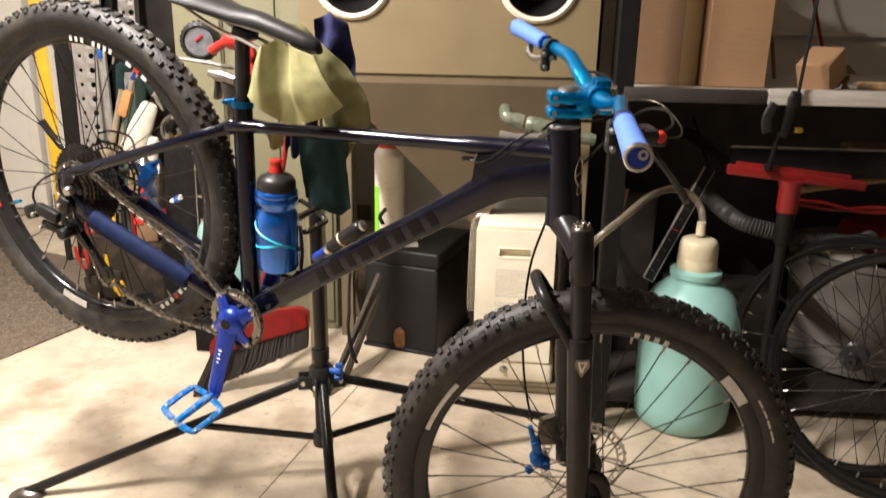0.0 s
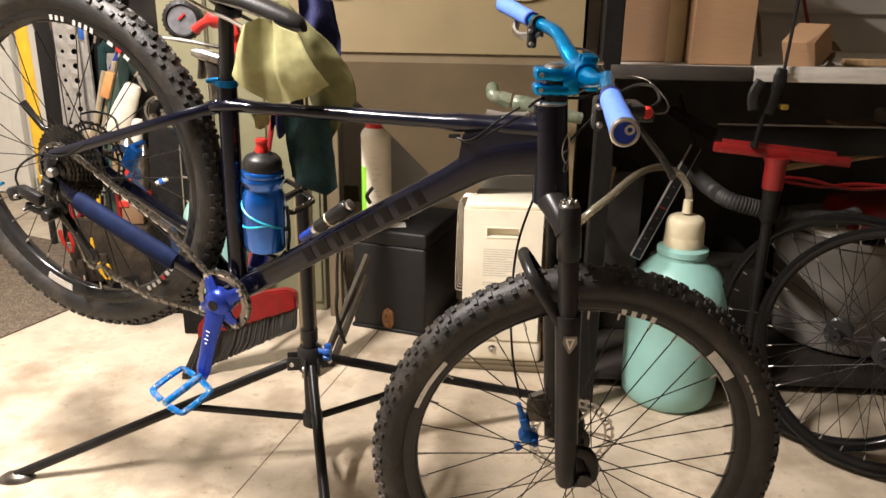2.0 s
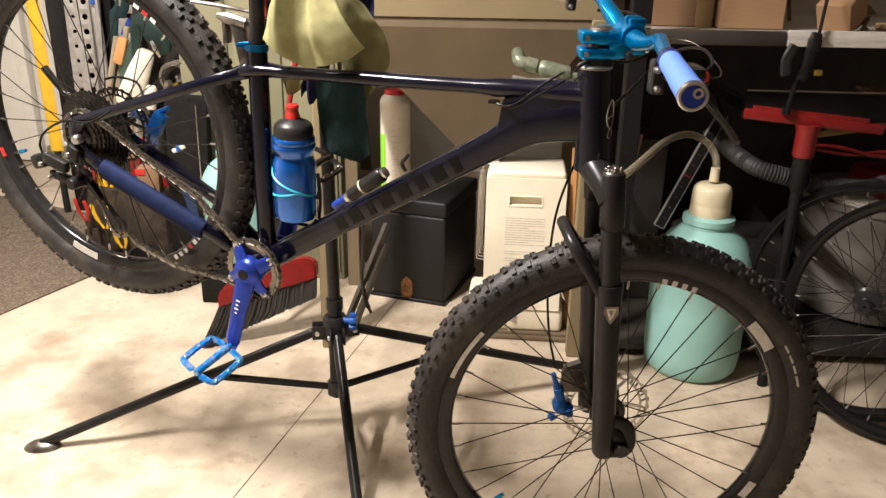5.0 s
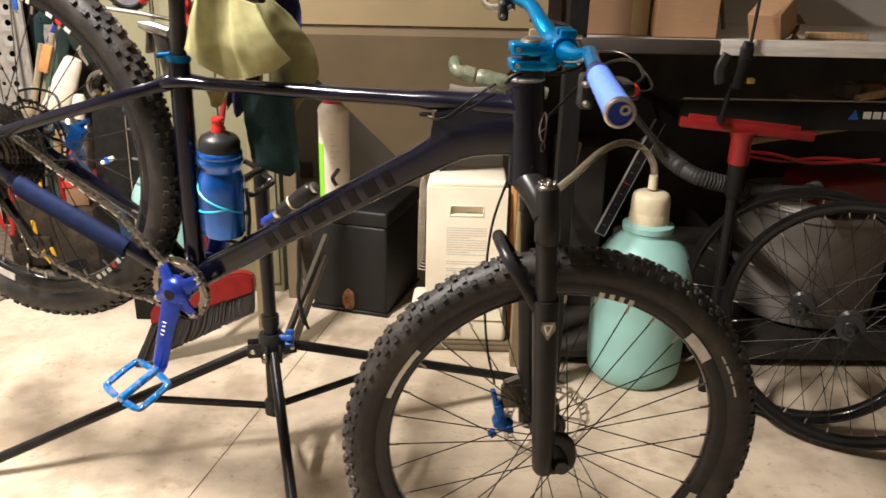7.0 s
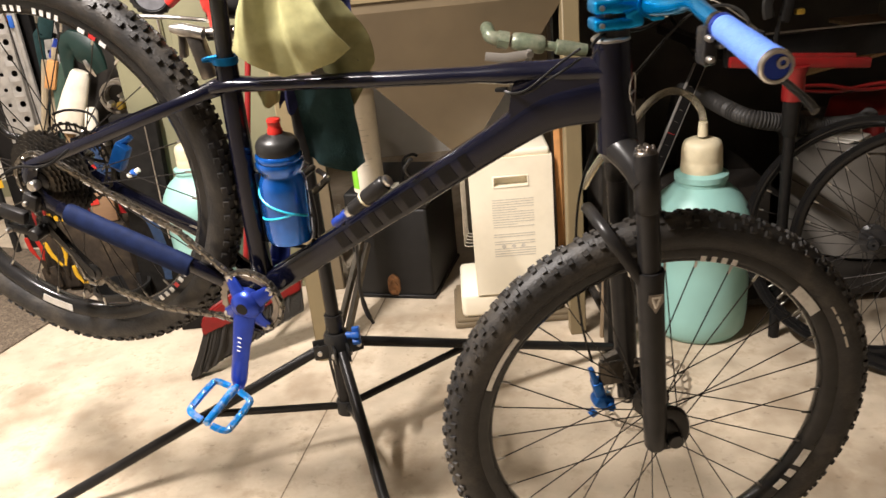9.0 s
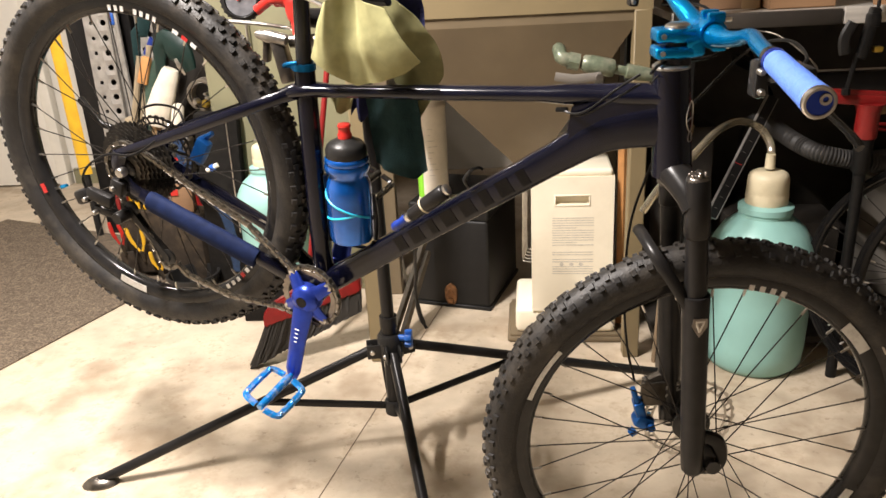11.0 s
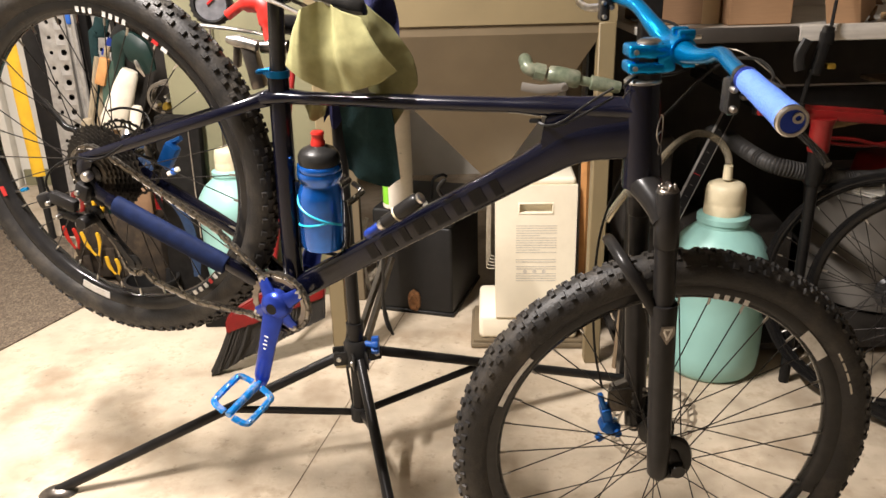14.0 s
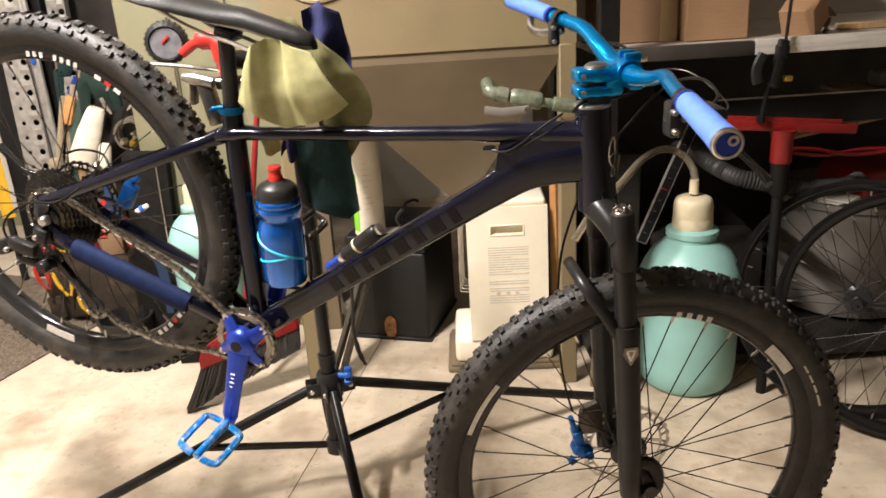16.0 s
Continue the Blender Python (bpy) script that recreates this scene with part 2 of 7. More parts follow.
CAN_WHITE = material("white_printed_can", (0.74, 0.68, 0.57), 0.4, grain=0.08, scale=30, dirt=(0.38, 0.33, 0.25), dirt_amount=0.5, dirt_scale=15)
LIME = material("lime_print", (0.24, 0.62, 0.04), 0.5, grain=0.05)
SPARE_GLOSS = material("polished_black_rim", (0.008, 0.0078, 0.0078), 0.08, grain=0.2, scale=50, dirt=(0.02, 0.018, 0.016), dirt_amount=0.1, dirt_scale=20, spec=0.4)
CHAIN_STEEL = material("oily_chain_steel", (0.22, 0.2, 0.17), 0.33, 0.9, grain=0.35, scale=120, dirt=(0.05, 0.04, 0.03), dirt_amount=0.8, dirt_scale=70)
LIGHT_WALL = material("light_grey_wall_panel", (0.5, 0.47, 0.43), 0.6, grain=0.06, scale=6, dirt=(0.36, 0.33, 0.29), dirt_amount=0.4, dirt_scale=3)
HOSE = material("grey_black_corrugated_hose", (0.026, 0.0245, 0.023), 0.6, grain=0.2, scale=40)
GREY_BIN = material("grey_polythene_bin", (0.17, 0.155, 0.135), 0.55, grain=0.1, scale=12, dirt=(0.16, 0.14, 0.115), dirt_amount=0.4, dirt_scale=6)
BIN_DARK = material("brown_grey_reel", (0.09, 0.075, 0.055), 0.5, grain=0.2, scale=30)
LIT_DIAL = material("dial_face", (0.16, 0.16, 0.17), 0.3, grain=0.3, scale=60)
LAMP_WHITE = material("lamp_housing", (0.8, 0.78, 0.72), 0.5)
SADDLE_GREY = material("grey_saddle_panel", (0.3, 0.3, 0.31), 0.5, grain=0.1, scale=60)
STRAP_BLUE = material("blue_webbing", (0.004, 0.022, 0.066), 0.7, grain=0.3, scale=50)
COLLAR_BLUE = material("deep_cyan_alloy", (0.0, 0.13, 0.34), 0.3, 0.7, grain=0.15, scale=60)
CALIPER_BLUE = material("blue_caliper_alloy", (0.008, 0.09, 0.33), 0.32, 0.6, grain=0.2, scale=60, dirt=(0.01, 0.03, 0.1), dirt_amount=0.5, dirt_scale=40)
CREAM_FABRIC = material("cream_fabric_sleeve", (0.74, 0.68, 0.56), 0.8, grain=0.1, scale=25, bump=0.15, dirt=(0.5, 0.43, 0.32), dirt_amount=0.5, dirt_scale=12)
DARK_CHROME = material("worn_dark_chrome", (0.2, 0.18, 0.16), 0.28, 0.95, grain=0.3, scale=50)
JOINT = material("dirt_filled_joint", (0.17, 0.13, 0.09), 0.9, grain=0.3, scale=60)
BLACK_CLOTH = material("black_fabric", (0.012, 0.011, 0.010), 0.95, grain=0.3, scale=60, bump=0.3, bump_scale=200, dirt=(0.02, 0.017, 0.014), dirt_amount=0.4, dirt_scale=12, spec=0.08)
CABLE_BLACK = material("black_cable_sheath", (0.011, 0.0105, 0.010), 0.3, grain=0.2, scale=80, spec=0.12)
ORANGE_CARD = material("orange_brown_card", (0.52, 0.25, 0.085), 0.7, grain=0.15, scale=30, dirt=(0.35, 0.16, 0.06), dirt_amount=0.4, dirt_scale=20)
SAGE = material("faded_green_handle", (0.045, 0.085, 0.062), 0.55, grain=0.2, scale=30, dirt=(0.1, 0.11, 0.08), dirt_amount=0.5, dirt_scale=20)
NOZZLE_BLUE = material("deep_blue_nozzle", (0.008, 0.03, 0.22), 0.3, grain=0.15, scale=60)
BRASS = material("brass", (0.5, 0.34, 0.06), 0.35, 0.9, grain=0.2, scale=50)


# ---- building tools ----
def T(x=0, y=0, z=0):
    return Matrix.Translation((x, y, z))


def along(a, b):
    """A turn and shift that puts the z axis on the way from a to b, starting at a."""
    a, b = Vector(a), Vector(b)
    return Matrix.Translation(a) @ (b - a).to_track_quat("Z", "Y").to_matrix().to_4x4()


def part(name, bm, material_, parent=None, label="", smooth=40, m=None):
    """Links a bmesh as one mesh object, under a thing or part if given."""
    bmesh.ops.recalc_face_normals(bm, faces=bm.faces[:])
    me = bpy.data.meshes.new(name)
    bm.to_mesh(me)
    bm.free()
    for one in material_ if isinstance(material_, (list, tuple)) else [material_]:
        me.materials.append(one)
    if smooth:
        me.shade_smooth()
        me.set_sharp_from_angle(angle=radians(smooth))
    ob = new(name, me)
    if parent:
        ob.parent = parent
    if m is not None:
        ob.matrix_basis = m
    if label:
        ob["label"] = label
    return ob


def thing(name, label, category, m=None, group="", kind=""):
    ob = new(name)
    ob.empty_display_size = 0.05
    if m is not None:
        ob.matrix_basis = m
    return tagged(ob, label, category, group, kind)


def sweep(bm, pts, radii, n=12, closed=False, flat=None, cap=True, mat=0):
    """A tube along points; radii: one, or one each; flat: (side, up) factors; first up near world z."""
    pts = [Vector(p) for p in pts]
    if not isinstance(radii, (list, tuple)):
        radii = [radii] * len(pts)
    k = len(pts)
    rings = []
    up = None
    for i, p in enumerate(pts):
        a = pts[(i - 1) % k] if closed or i else p
        b = pts[(i + 1) % k] if closed or i < k - 1 else p
        d = (b - a).normalized()
        if up is None:
            ref = Vector((0, 1, 0)) if abs(d.y) < 0.8 else Vector((1, 0, 0))
            up = (ref - d * ref.dot(d)).normalized()
        else:
            up = (up - d * up.dot(d)).normalized()
        side = d.cross(up)
        fa, fb = flat or (1, 1)
        rings.append([bm.verts.new(p + (up * math.cos(2 * math.pi * j / n) * fa + side * math.sin(2 * math.pi * j / n) * fb) * radii[i]) for j in range(n)])
    for i in range(k if closed else k - 1):
        r, s = rings[i], rings[(i + 1) % k]
        for j in range(n):
            f = bm.faces.new((r[j], r[(j + 1) % n], s[(j + 1) % n], s[j]))
            f.material_index = mat
    if cap and not closed:
        for r in (rings[0], rings[-1]):
            bm.faces.new(r).material_index = mat
    return bm


def curve_pts(pts, steps=8):
    """A smooth line through the points."""
    pts = [Vector(p) for p in pts]
    out = []
    for i in range(len(pts) - 1):
        p0, p1, p2, p3 = pts[max(i - 1, 0)], pts[i], pts[i + 1], pts[min(i + 2, len(pts) - 1)]
        for s in range(steps):
            t = s / steps
            out.append(0.5 * ((2 * p1) + (p2 - p0) * t + (2 * p0 - 5 * p1 + 4 * p2 - p3) * t * t + (3 * p1 - p0 - 3 * p2 + p3) * t ** 3))
    return out + [pts[-1]]


def lathe(bm, profile, m=None, n=32, mat=0, arc=None):
    """Revolves (radius, height) about z, then places by m. arc: (from, to) in degrees for a part of the turn."""
    m = m or Matrix()
    a0, a1 = arc or (0, 360)
    full = arc is None
    steps = n if full else n + 1
    rings = []
    for i in range(steps):
        a = radians(a0 + (a1 - a0) * i / n)
        rings.append([bm.verts.new(m @ Vector((r * math.cos(a), r * math.sin(a), z))) for r, z in profile])
    for i in range(n):
        p, q = rings[i], rings[(i + 1) % steps]
        for j in range(len(profile) - 1):
            if profile[j][0] < 1e-6 and profile[j + 1][0] < 1e-6:
                continue
            try:
                f = bm.faces.new((p[j], q[j], q[j + 1], p[j + 1]))
                f.material_index = mat
            except ValueError:
                pass
    bmesh.ops.remove_doubles(bm, verts=[v for r in rings for v in r], dist=1e-6)
    return bm


def box(bm, sx, sy, sz, m=None, bevel=0.0, seg=2, mat=0, taper=1.0):
    """A box centred on x and y, standing on z = 0."""
    m = m or Matrix()
    vs = []
    for z, k in ((0, 1.0), (sz, taper)):
        for x, y in ((-1, -1), (1, -1), (1, 1), (-1, 1)):
            vs.append(bm.verts.new((x * sx / 2 * k, y * sy / 2 * k, z)))
    fs = [bm.faces.new([vs[i] for i in q]) for q in ((3, 2, 1, 0), (4, 5, 6, 7), (0, 1, 5, 4), (1, 2, 6, 5), (2, 3, 7, 6), (3, 0, 4, 7))]
    for f in fs:
        f.material_index = mat
    if bevel:
        got = bmesh.ops.bevel(bm, geom=list({e for f in fs for e in f.edges}), offset=bevel, segments=seg, affect="EDGES", profile=0.5)
        vs = list({v for f in got["faces"] for v in f.verts} | {v for v in vs if v.is_valid})
        for f in got["faces"]:
            f.material_index = mat
    bmesh.ops.transform(bm, matrix=m, verts=vs)
    return bm


def B():
    return bmesh.new()


def rod(bm, a, b, r, n=10, mat=0):
    return sweep(bm, [a, b], r, n, mat=mat)


Y_AXIS = Matrix.Rotation(radians(90), 4, "X")  # z to -y


def ring_piece(bm, r0, r1, y, a0, a1, n=8, thick=0.0008, mat=0):
    """A thin curved plate in the xz plane at y, between two radii and two angles in degrees."""
    rows = []
    for i in range(n + 1):
        a = radians(a0 + (a1 - a0) * i / n)
        rows.append([bm.verts.new((r * math.cos(a), yy, r * math.sin(a))) for r, yy in ((r0, y), (r1, y), (r1, y + thick), (r0, y + thick))])
    for i in range(n):
        for j in range(4):
            bm.faces.new((rows[i][j], rows[i][(j + 1) % 4], rows[i + 1][(j + 1) % 4], rows[i + 1][j])).material_index = mat
    bm.faces.new(rows[0]), bm.faces.new(rows[-1])
    return bm

# ---- the room ----
def slab(name, x0, x1, y0, y1, z0, z1, mat, label, category):
    bm = B()
    box(bm, x1 - x0, y1 - y0, z1 - z0, T((x0 + x1) / 2, (y0 + y1) / 2, z0))
    return tagged(part(name, bm, mat, smooth=0), label, category, kind="structure")


slab("floor", -3.4, 3.2, -4.6, 4.9, -0.12, 0, CONCRETE, "pale stained concrete garage floor with saw-cut joints", "floor")
slab("wall_north", -3.4, 3.2, 4.75, 4.9, 0, 2.5, WALL, "white painted board wall at the back", "wall")
# South, east and ceiling slabs are unseen; their tones steer the bounced light.
slab("wall_south", -3.4, 3.2, -4.75, -4.6, 0, 2.5, GREY_WALL, "unseen grey wall added behind the camera for bounced light", "wall")
slab("wall_west", -3.55, -3.4, -4.75, 4.9, 0, 2.5, WALL, "white painted side wall", "wall")
slab("wall_east", 3.2, 3.35, -4.75, 4.9, 0, 2.5, GREY_WALL, "grey side wall", "wall")
slab("ceiling", -3.55, 3.35, -4.75, 4.9, 2.5, 2.6, CEILING, "dull beige garage ceiling", "ceiling")

# ---- the bicycle ----
def frame_axes(heading, lean):
    h, a = radians(heading), radians(lean)
    n = Vector((math.cos(a) * math.sin(h), -math.cos(a) * math.cos(h), -math.sin(a)))
    ex = Vector((math.cos(h), math.sin(h), 0))
    ey = -n
    ez = ex.cross(ey)
    return Matrix((ex, ey, ez)).transposed().to_4x4()


BIKE = T(-0.694, 1.908, 0.823) @ frame_axes(-19.5, 4)
FRONT = T(0.33, 1.60, 0.375) @ frame_axes(4, 3)
STEER = BIKE.inverted() @ FRONT
bike = thing("bicycle", "midnight-blue hardtail mountain bicycle clamped nose-down in a repair stand", "bicycle", BIKE)


def wheel(name, parent, m, hub_r, cassette_side, decals, bare=False, group_label=""):
    """A wheel in its own xz plane, axle on y; the near side is -y."""
    root = new(name)
    root.empty_display_size = 0.05
    if parent:
        root.parent = parent
    root.matrix_basis = m
    rim = B()
    prof = [(0.3115, -0.0145), (0.3115, -0.0165), (0.300, -0.0172), (0.289, -0.0125), (0.2855, -0.006), (0.285, 0), (0.2855, 0.006), (0.289, 0.0125), (0.300, 0.0172), (0.3115, 0.0165), (0.3115, 0.0145), (0.303, 0.011), (0.303, -0.011), (0.3115, -0.0145)]
    if bare:
        prof = [(r if r > 0.302 else r - 0.003, y) for r, y in prof]
    lathe(rim, prof, Y_AXIS, 72)
    part("rim", rim, SPARE_GLOSS if bare else BLACK_GLOSS, root)
    if not bare:
        ty = B()
        prof = []
        for i in range(15):
            a = radians(-146 + 292 * i / 14)
            prof.append((0.3348 + 0.0288 * math.cos(a), 0.0295 * math.sin(a)))
        lathe(ty, prof, Y_AXIS, 96)
        random.seed(7)
        count = 84
        for i in range(count):
            for k, (ang, size, shift) in enumerate(((-10, (0.0095, 0.0115, 0.0052), 0.0), (10, (0.0095, 0.0115, 0.0052), 0.12), (-31, (0.0088, 0.0110, 0.0050), 0.5), (31, (0.0088, 0.0110, 0.0050), 0.5), (-52, (0.0098, 0.0105, 0.0056), 0.04), (52, (0.0098, 0.0105, 0.0056), 0.04))):
                if abs(ang) == 31 and i % 3 == 2:
                    continue
                th = 2 * math.pi * (i + shift) / count
                a = radians(ang)
                rot = Matrix.Rotation(-th, 4, "Y") @ T(0.3348, 0, 0) @ Matrix.Rotation(a, 4, "Z") @ T(0.0275, 0, 0) @ Matrix.Rotation(radians(90), 4, "Y") @ Matrix.Rotation(radians(random.uniform(-7, 7)), 4, "Z")
                box(ty, size[0], size[1], size[2], rot, taper=0.82)
        part("tyre", ty, RUBBER, root, "knobbly black rubber tyre", smooth=30)
    hub = B()
    lathe(hub, [(0, -0.055), (0.010, -0.055), (0.010, -0.046), (0.016, -0.044), (0.016, -0.036), (hub_r + 0.006, -0.034), (hub_r + 0.006, -0.030), (hub_r - 0.006, -0.026), (0.016, -0.012), (0.016, 0.012), (hub_r - 0.006, 0.026), (hub_r + 0.006, 0.030), (hub_r + 0.006, 0.034), (0.016, 0.036), (0.016, 0.044), (0.010, 0.046), (0.010, 0.055), (0, 0.055)], Y_AXIS, 24)
    part("hub", hub, BLACK_ALLOY, root)
    sp = B()
    sweep(sp, [(hub_r, -0.032, 0), (0.287, -0.003, 0)], 0.0011, 6)
    first = part("spoke", sp, SPOKE, root)
    sp2 = B()
    sweep(sp2, [(hub_r, 0.032, 0), (0.287, 0.003, 0)], 0.0011, 6)
    second = part("spoke", sp2, SPOKE, root)
    nb = B()
    sweep(nb, [(0.270, 0, 0), (0.286, 0, 0)], 0.0022, 6)
    nipple = part("nipple", nb, STEEL, root, "bright metal spoke nipple")
    for i in range(32):
        side = i % 2
        rim_a = 2 * math.pi * i / 32
        cross = 0.9 if (i // 2) % 2 else -0.9
        a_h = rim_a + cross
        p = Vector((hub_r * math.cos(a_h), 0, hub_r * math.sin(a_h)))
        q = Vector((0.287 * math.cos(rim_a), 0, 0.287 * math.sin(rim_a)))
        d = q - p
        length = d.length / (0.287 - hub_r)
        turn = -math.atan2(d.z, d.x)
        mm = Matrix.Translation(p) @ Matrix.Rotation(turn, 4, "Y") @ Matrix.Diagonal((length, 1, 1, 1)) @ T(-hub_r, 0, 0)
        src = second if side else first
        ob = src if i < 2 else new("spoke", src.data)
        ob.parent, ob.matrix_basis = root, mm
        ob = nipple if i == 0 else new("nipple", nipple.data)
        ob.parent, ob.matrix_basis = root, Matrix.Translation((0, -0.004 + 0.008 * side, 0)) @ Matrix.Rotation(-rim_a, 4, "Y")
        if i:
            ob["label"] = "bright metal spoke nipple"
    for a0, a1, r0, r1, mat in decals:
        dm = B()
        ring_piece(dm, r0, r1, -0.0178 if r0 < 0.3115 else -0.0275, a0, a1)
        part("decal", dm, mat, root, {"white_decal": "white rim decal", "red_decal": "red rim decal", "grey_print": "faint grey tyre print"}[mat.name])
    return root


def brake_disc(parent, y, r, mat, m=None):
    bm = B()
    for r0, r1 in ((r - 0.0165, r - 0.0125), (r - 0.0045, r)):
        lathe(bm, [(r0, -0.0009), (r1, -0.0009), (r1, 0.0009), (r0, 0.0009), (r0, -0.0009)], T(0, y, 0) @ Y_AXIS, 48)
    for i in range(36):
        a = 2 * math.pi * i / 36
        b = a + (0.05 if i % 3 else -0.07)
        sweep(bm, [((r - 0.013) * math.cos(a), y, (r - 0.013) * math.sin(a)), ((r - 0.004) * math.cos(b), y, (r - 0.004) * math.sin(b))], 0.0024, 4, flat=(0.38, 1))
    for i in range(6):
        a = 2 * math.pi * i / 6
        sweep(bm, [(0.02 * math.cos(a + 0.5), y, 0.02 * math.sin(a + 0.5)), ((r - 0.014) * math.cos(a), y, (r - 0.014) * math.sin(a))], 0.0035, 4, flat=(0.3, 1))
    for i in range(30):
        a = 2 * math.pi * i / 30
        rr = r + 0.0005
        box(bm, 0.008, 0.0018, 0.0035, Matrix.Rotation(-a, 4, "Y") @ T(rr - 0.002, y, 0) @ Matrix.Rotation(radians(90), 4, "Y"))
    return part("brake_disc", bm, mat, parent, "drilled steel brake disc", m=m)


def arc_text(a, r0, n, step, mat):
    """Bars that stand in for curved brand lettering."""
    return [(a + i * step, a + i * step + step * 0.5, r0, r0 + 0.0095, RED_DECAL if n > 6 and i == 3 else mat) for i in range(n)]


# frame
fb = B()

def panel_tube(bm, pts, depths, halves, n=24, square=0.5):
    """A tube in the xz plane with a squared section: flat sides, rounded top and bottom edges."""
    rings = []
    for i, p in enumerate(pts):
        d = (Vector(pts[min(i + 1, len(pts) - 1)]) - Vector(pts[max(i - 1, 0)])).normalized()
        up_ = Vector((-d.z, 0, d.x))
        ring = []
        for j in range(n):
            c, s_ = math.cos(2 * math.pi * j / n), math.sin(2 * math.pi * j / n)
            ring.append(bm.verts.new(Vector(p) + up_ * depths[i] * math.copysign(abs(s_) ** (square + 0.12), s_) + Vector((0, halves[i] * math.copysign(abs(c) ** square, c), 0))))
        rings.append(ring)
    for p, q in zip(rings, rings[1:]):
        for j in range(n):
            bm.faces.new((p[j], p[(j + 1) % n], q[(j + 1) % n], q[j]))
    bm.faces.new(rings[0]), bm.faces.new(rings[-1])


spine = curve_pts([(0.372, 0, -0.228), (0.55, 0, -0.119), (0.70, 0, -0.029), (0.83, 0, 0.0495), (0.91, 0, 0.096), (1.0, 0, 0.113)], 6)
panel_tube(fb, spine, [float(np.interp(p[0], [0.37, 0.55, 0.83, 0.91, 1.0], [0.0225, 0.0232, 0.0245, 0.030, 0.034])) for p in spine], [float(np.interp(p[0], [0.37, 0.55, 0.83, 1.0], [0.0175, 0.0180, 0.0190, 0.0225])) for p in spine])
sweep(fb, curve_pts([(0.392, 0, 0.148), (0.6, 0, 0.1485), (0.85, 0, 0.151), (0.995, 0, 0.152)], 6), [0.0120] * 6 + [0.0130] * 6 + [0.0165] * 3 + [0.0185] * 3 + [0.0215], 16, flat=(1.15, 0.95))
sweep(fb, [(0.372, 0, -0.228), (0.398, 0, 0.186)], [0.0195, 0.0182], 16)
sweep(fb, [(1.0005, 0, 0.192), (1.0025, 0, 0.14), (1.0055, 0, 0.08), (1.007, 0, 0.035)], [0.0262, 0.0262, 0.0285, 0.030], 20)
sweep(fb, curve_pts([(0.335, 0, 0.1365), (0.365, 0, 0.1445), (0.392, 0, 0.1495), (0.42, 0, 0.1505), (0.455, 0, 0.150)], 4), [0.012, 0.014, 0.0165, 0.019, 0.0205, 0.0215, 0.0225, 0.0228, 0.0228, 0.0222, 0.021, 0.0195, 0.018, 0.0165, 0.015, 0.0135, 0.0118], 16, flat=(1.05, 0.66))
lathe(fb, [(0, -0.038), (0.024, -0.038), (0.024, 0.038), (0, 0.038)], T(0.365, 0, -0.232) @ Y_AXIS, 24)
for s in (-1, 1):
    sweep(fb, curve_pts([(0.405, 0, 0.150), (0.365, s * 0.014, 0.143), (0.29, s * 0.048, 0.122), (0.16, s * 0.058, 0.082), (0.0, s * 0.062, 0.034)], 5), [0.011] * 6 + [0.0095] * 15, 10, flat=(0.8, 1.15))
    sweep(fb, curve_pts([(0.365, s * 0.02, -0.225), (0.31, s * 0.032, -0.198), (0.25, s * 0.048, -0.155), (0.12, s * 0.06, -0.092), (0.03, s * 0.063, -0.048)], 5), [0.013] * 21, 10, flat=(0.8, 1.2))
    sweep(fb, curve_pts([(0.0, s * 0.062, 0.036), (-0.012, s * 0.063, 0.005), (0.005, s * 0.063, -0.03), (0.035, s * 0.063, -0.05)], 4), 0.012, 8, flat=(0.35, 1.3))
bike_frame = part("frame", fb, FRAME_BLUE, bike, "gloss midnight-blue welded alloy frame")
# gusset between top and down tube
gb_ = B()
outline = [(0.862, 0.139), (0.90, 0.146), (0.99, 0.156), (0.99, 0.10), (0.93, 0.098), (0.85, 0.076)]
va = [gb_.verts.new((x, -0.0185, z)) for x, z in outline]
vb = [gb_.verts.new((x, 0.0185, z)) for x, z in outline]
gb_.faces.new(va), gb_.faces.new(vb[::-1])
for i in range(6):
    gb_.faces.new((va[i], va[(i + 1) % 6], vb[(i + 1) % 6], vb[i]))
bmesh.ops.bevel(gb_, geom=gb_.edges[:], offset=0.004, segments=2, affect="EDGES")
part("gusset", gb_, FRAME_BLUE, bike_frame)
# dark lettering that follows the down tube's near side
def tube_centre(u):
    return float(np.interp(u, [0.372, 0.55, 0.70, 0.83, 0.91], [-0.228, -0.119, -0.029, 0.0495, 0.095]))


def tube_letter(u0, u1, half):
    bm = B()
    cols = []
    for u in (u0, u1):
        cols.append([bm.verts.new((u - q * 0.51, y, tube_centre(u) + q * 0.86)) for q in (-0.014, 0.013) for y in (-half - 0.0007, -half + 0.001)])
    a, b = cols
    for i, j in ((0, 1), (1, 3), (3, 2), (2, 0)):
        bm.faces.new((a[i], a[j], b[j], b[i]))
    bm.faces.new(a[:2] + a[:1:-1]), bm.faces.new(b[:2] + b[:1:-1])
    return bm


for i, (u, w) in enumerate(((0.545, 0.018), (0.575, 0.022), (0.612, 0.012), (0.638, 0.022), (0.674, 0.022), (0.71, 0.016), (0.74, 0.022), (0.776, 0.014))):
    part("frame_lettering", tube_letter(u, u + w, float(np.interp(u, [0.37, 0.55, 0.83, 1.0], [0.0175, 0.0180, 0.0190, 0.0225]))), DECAL_DARK, bike_frame, "dark grey frame lettering")

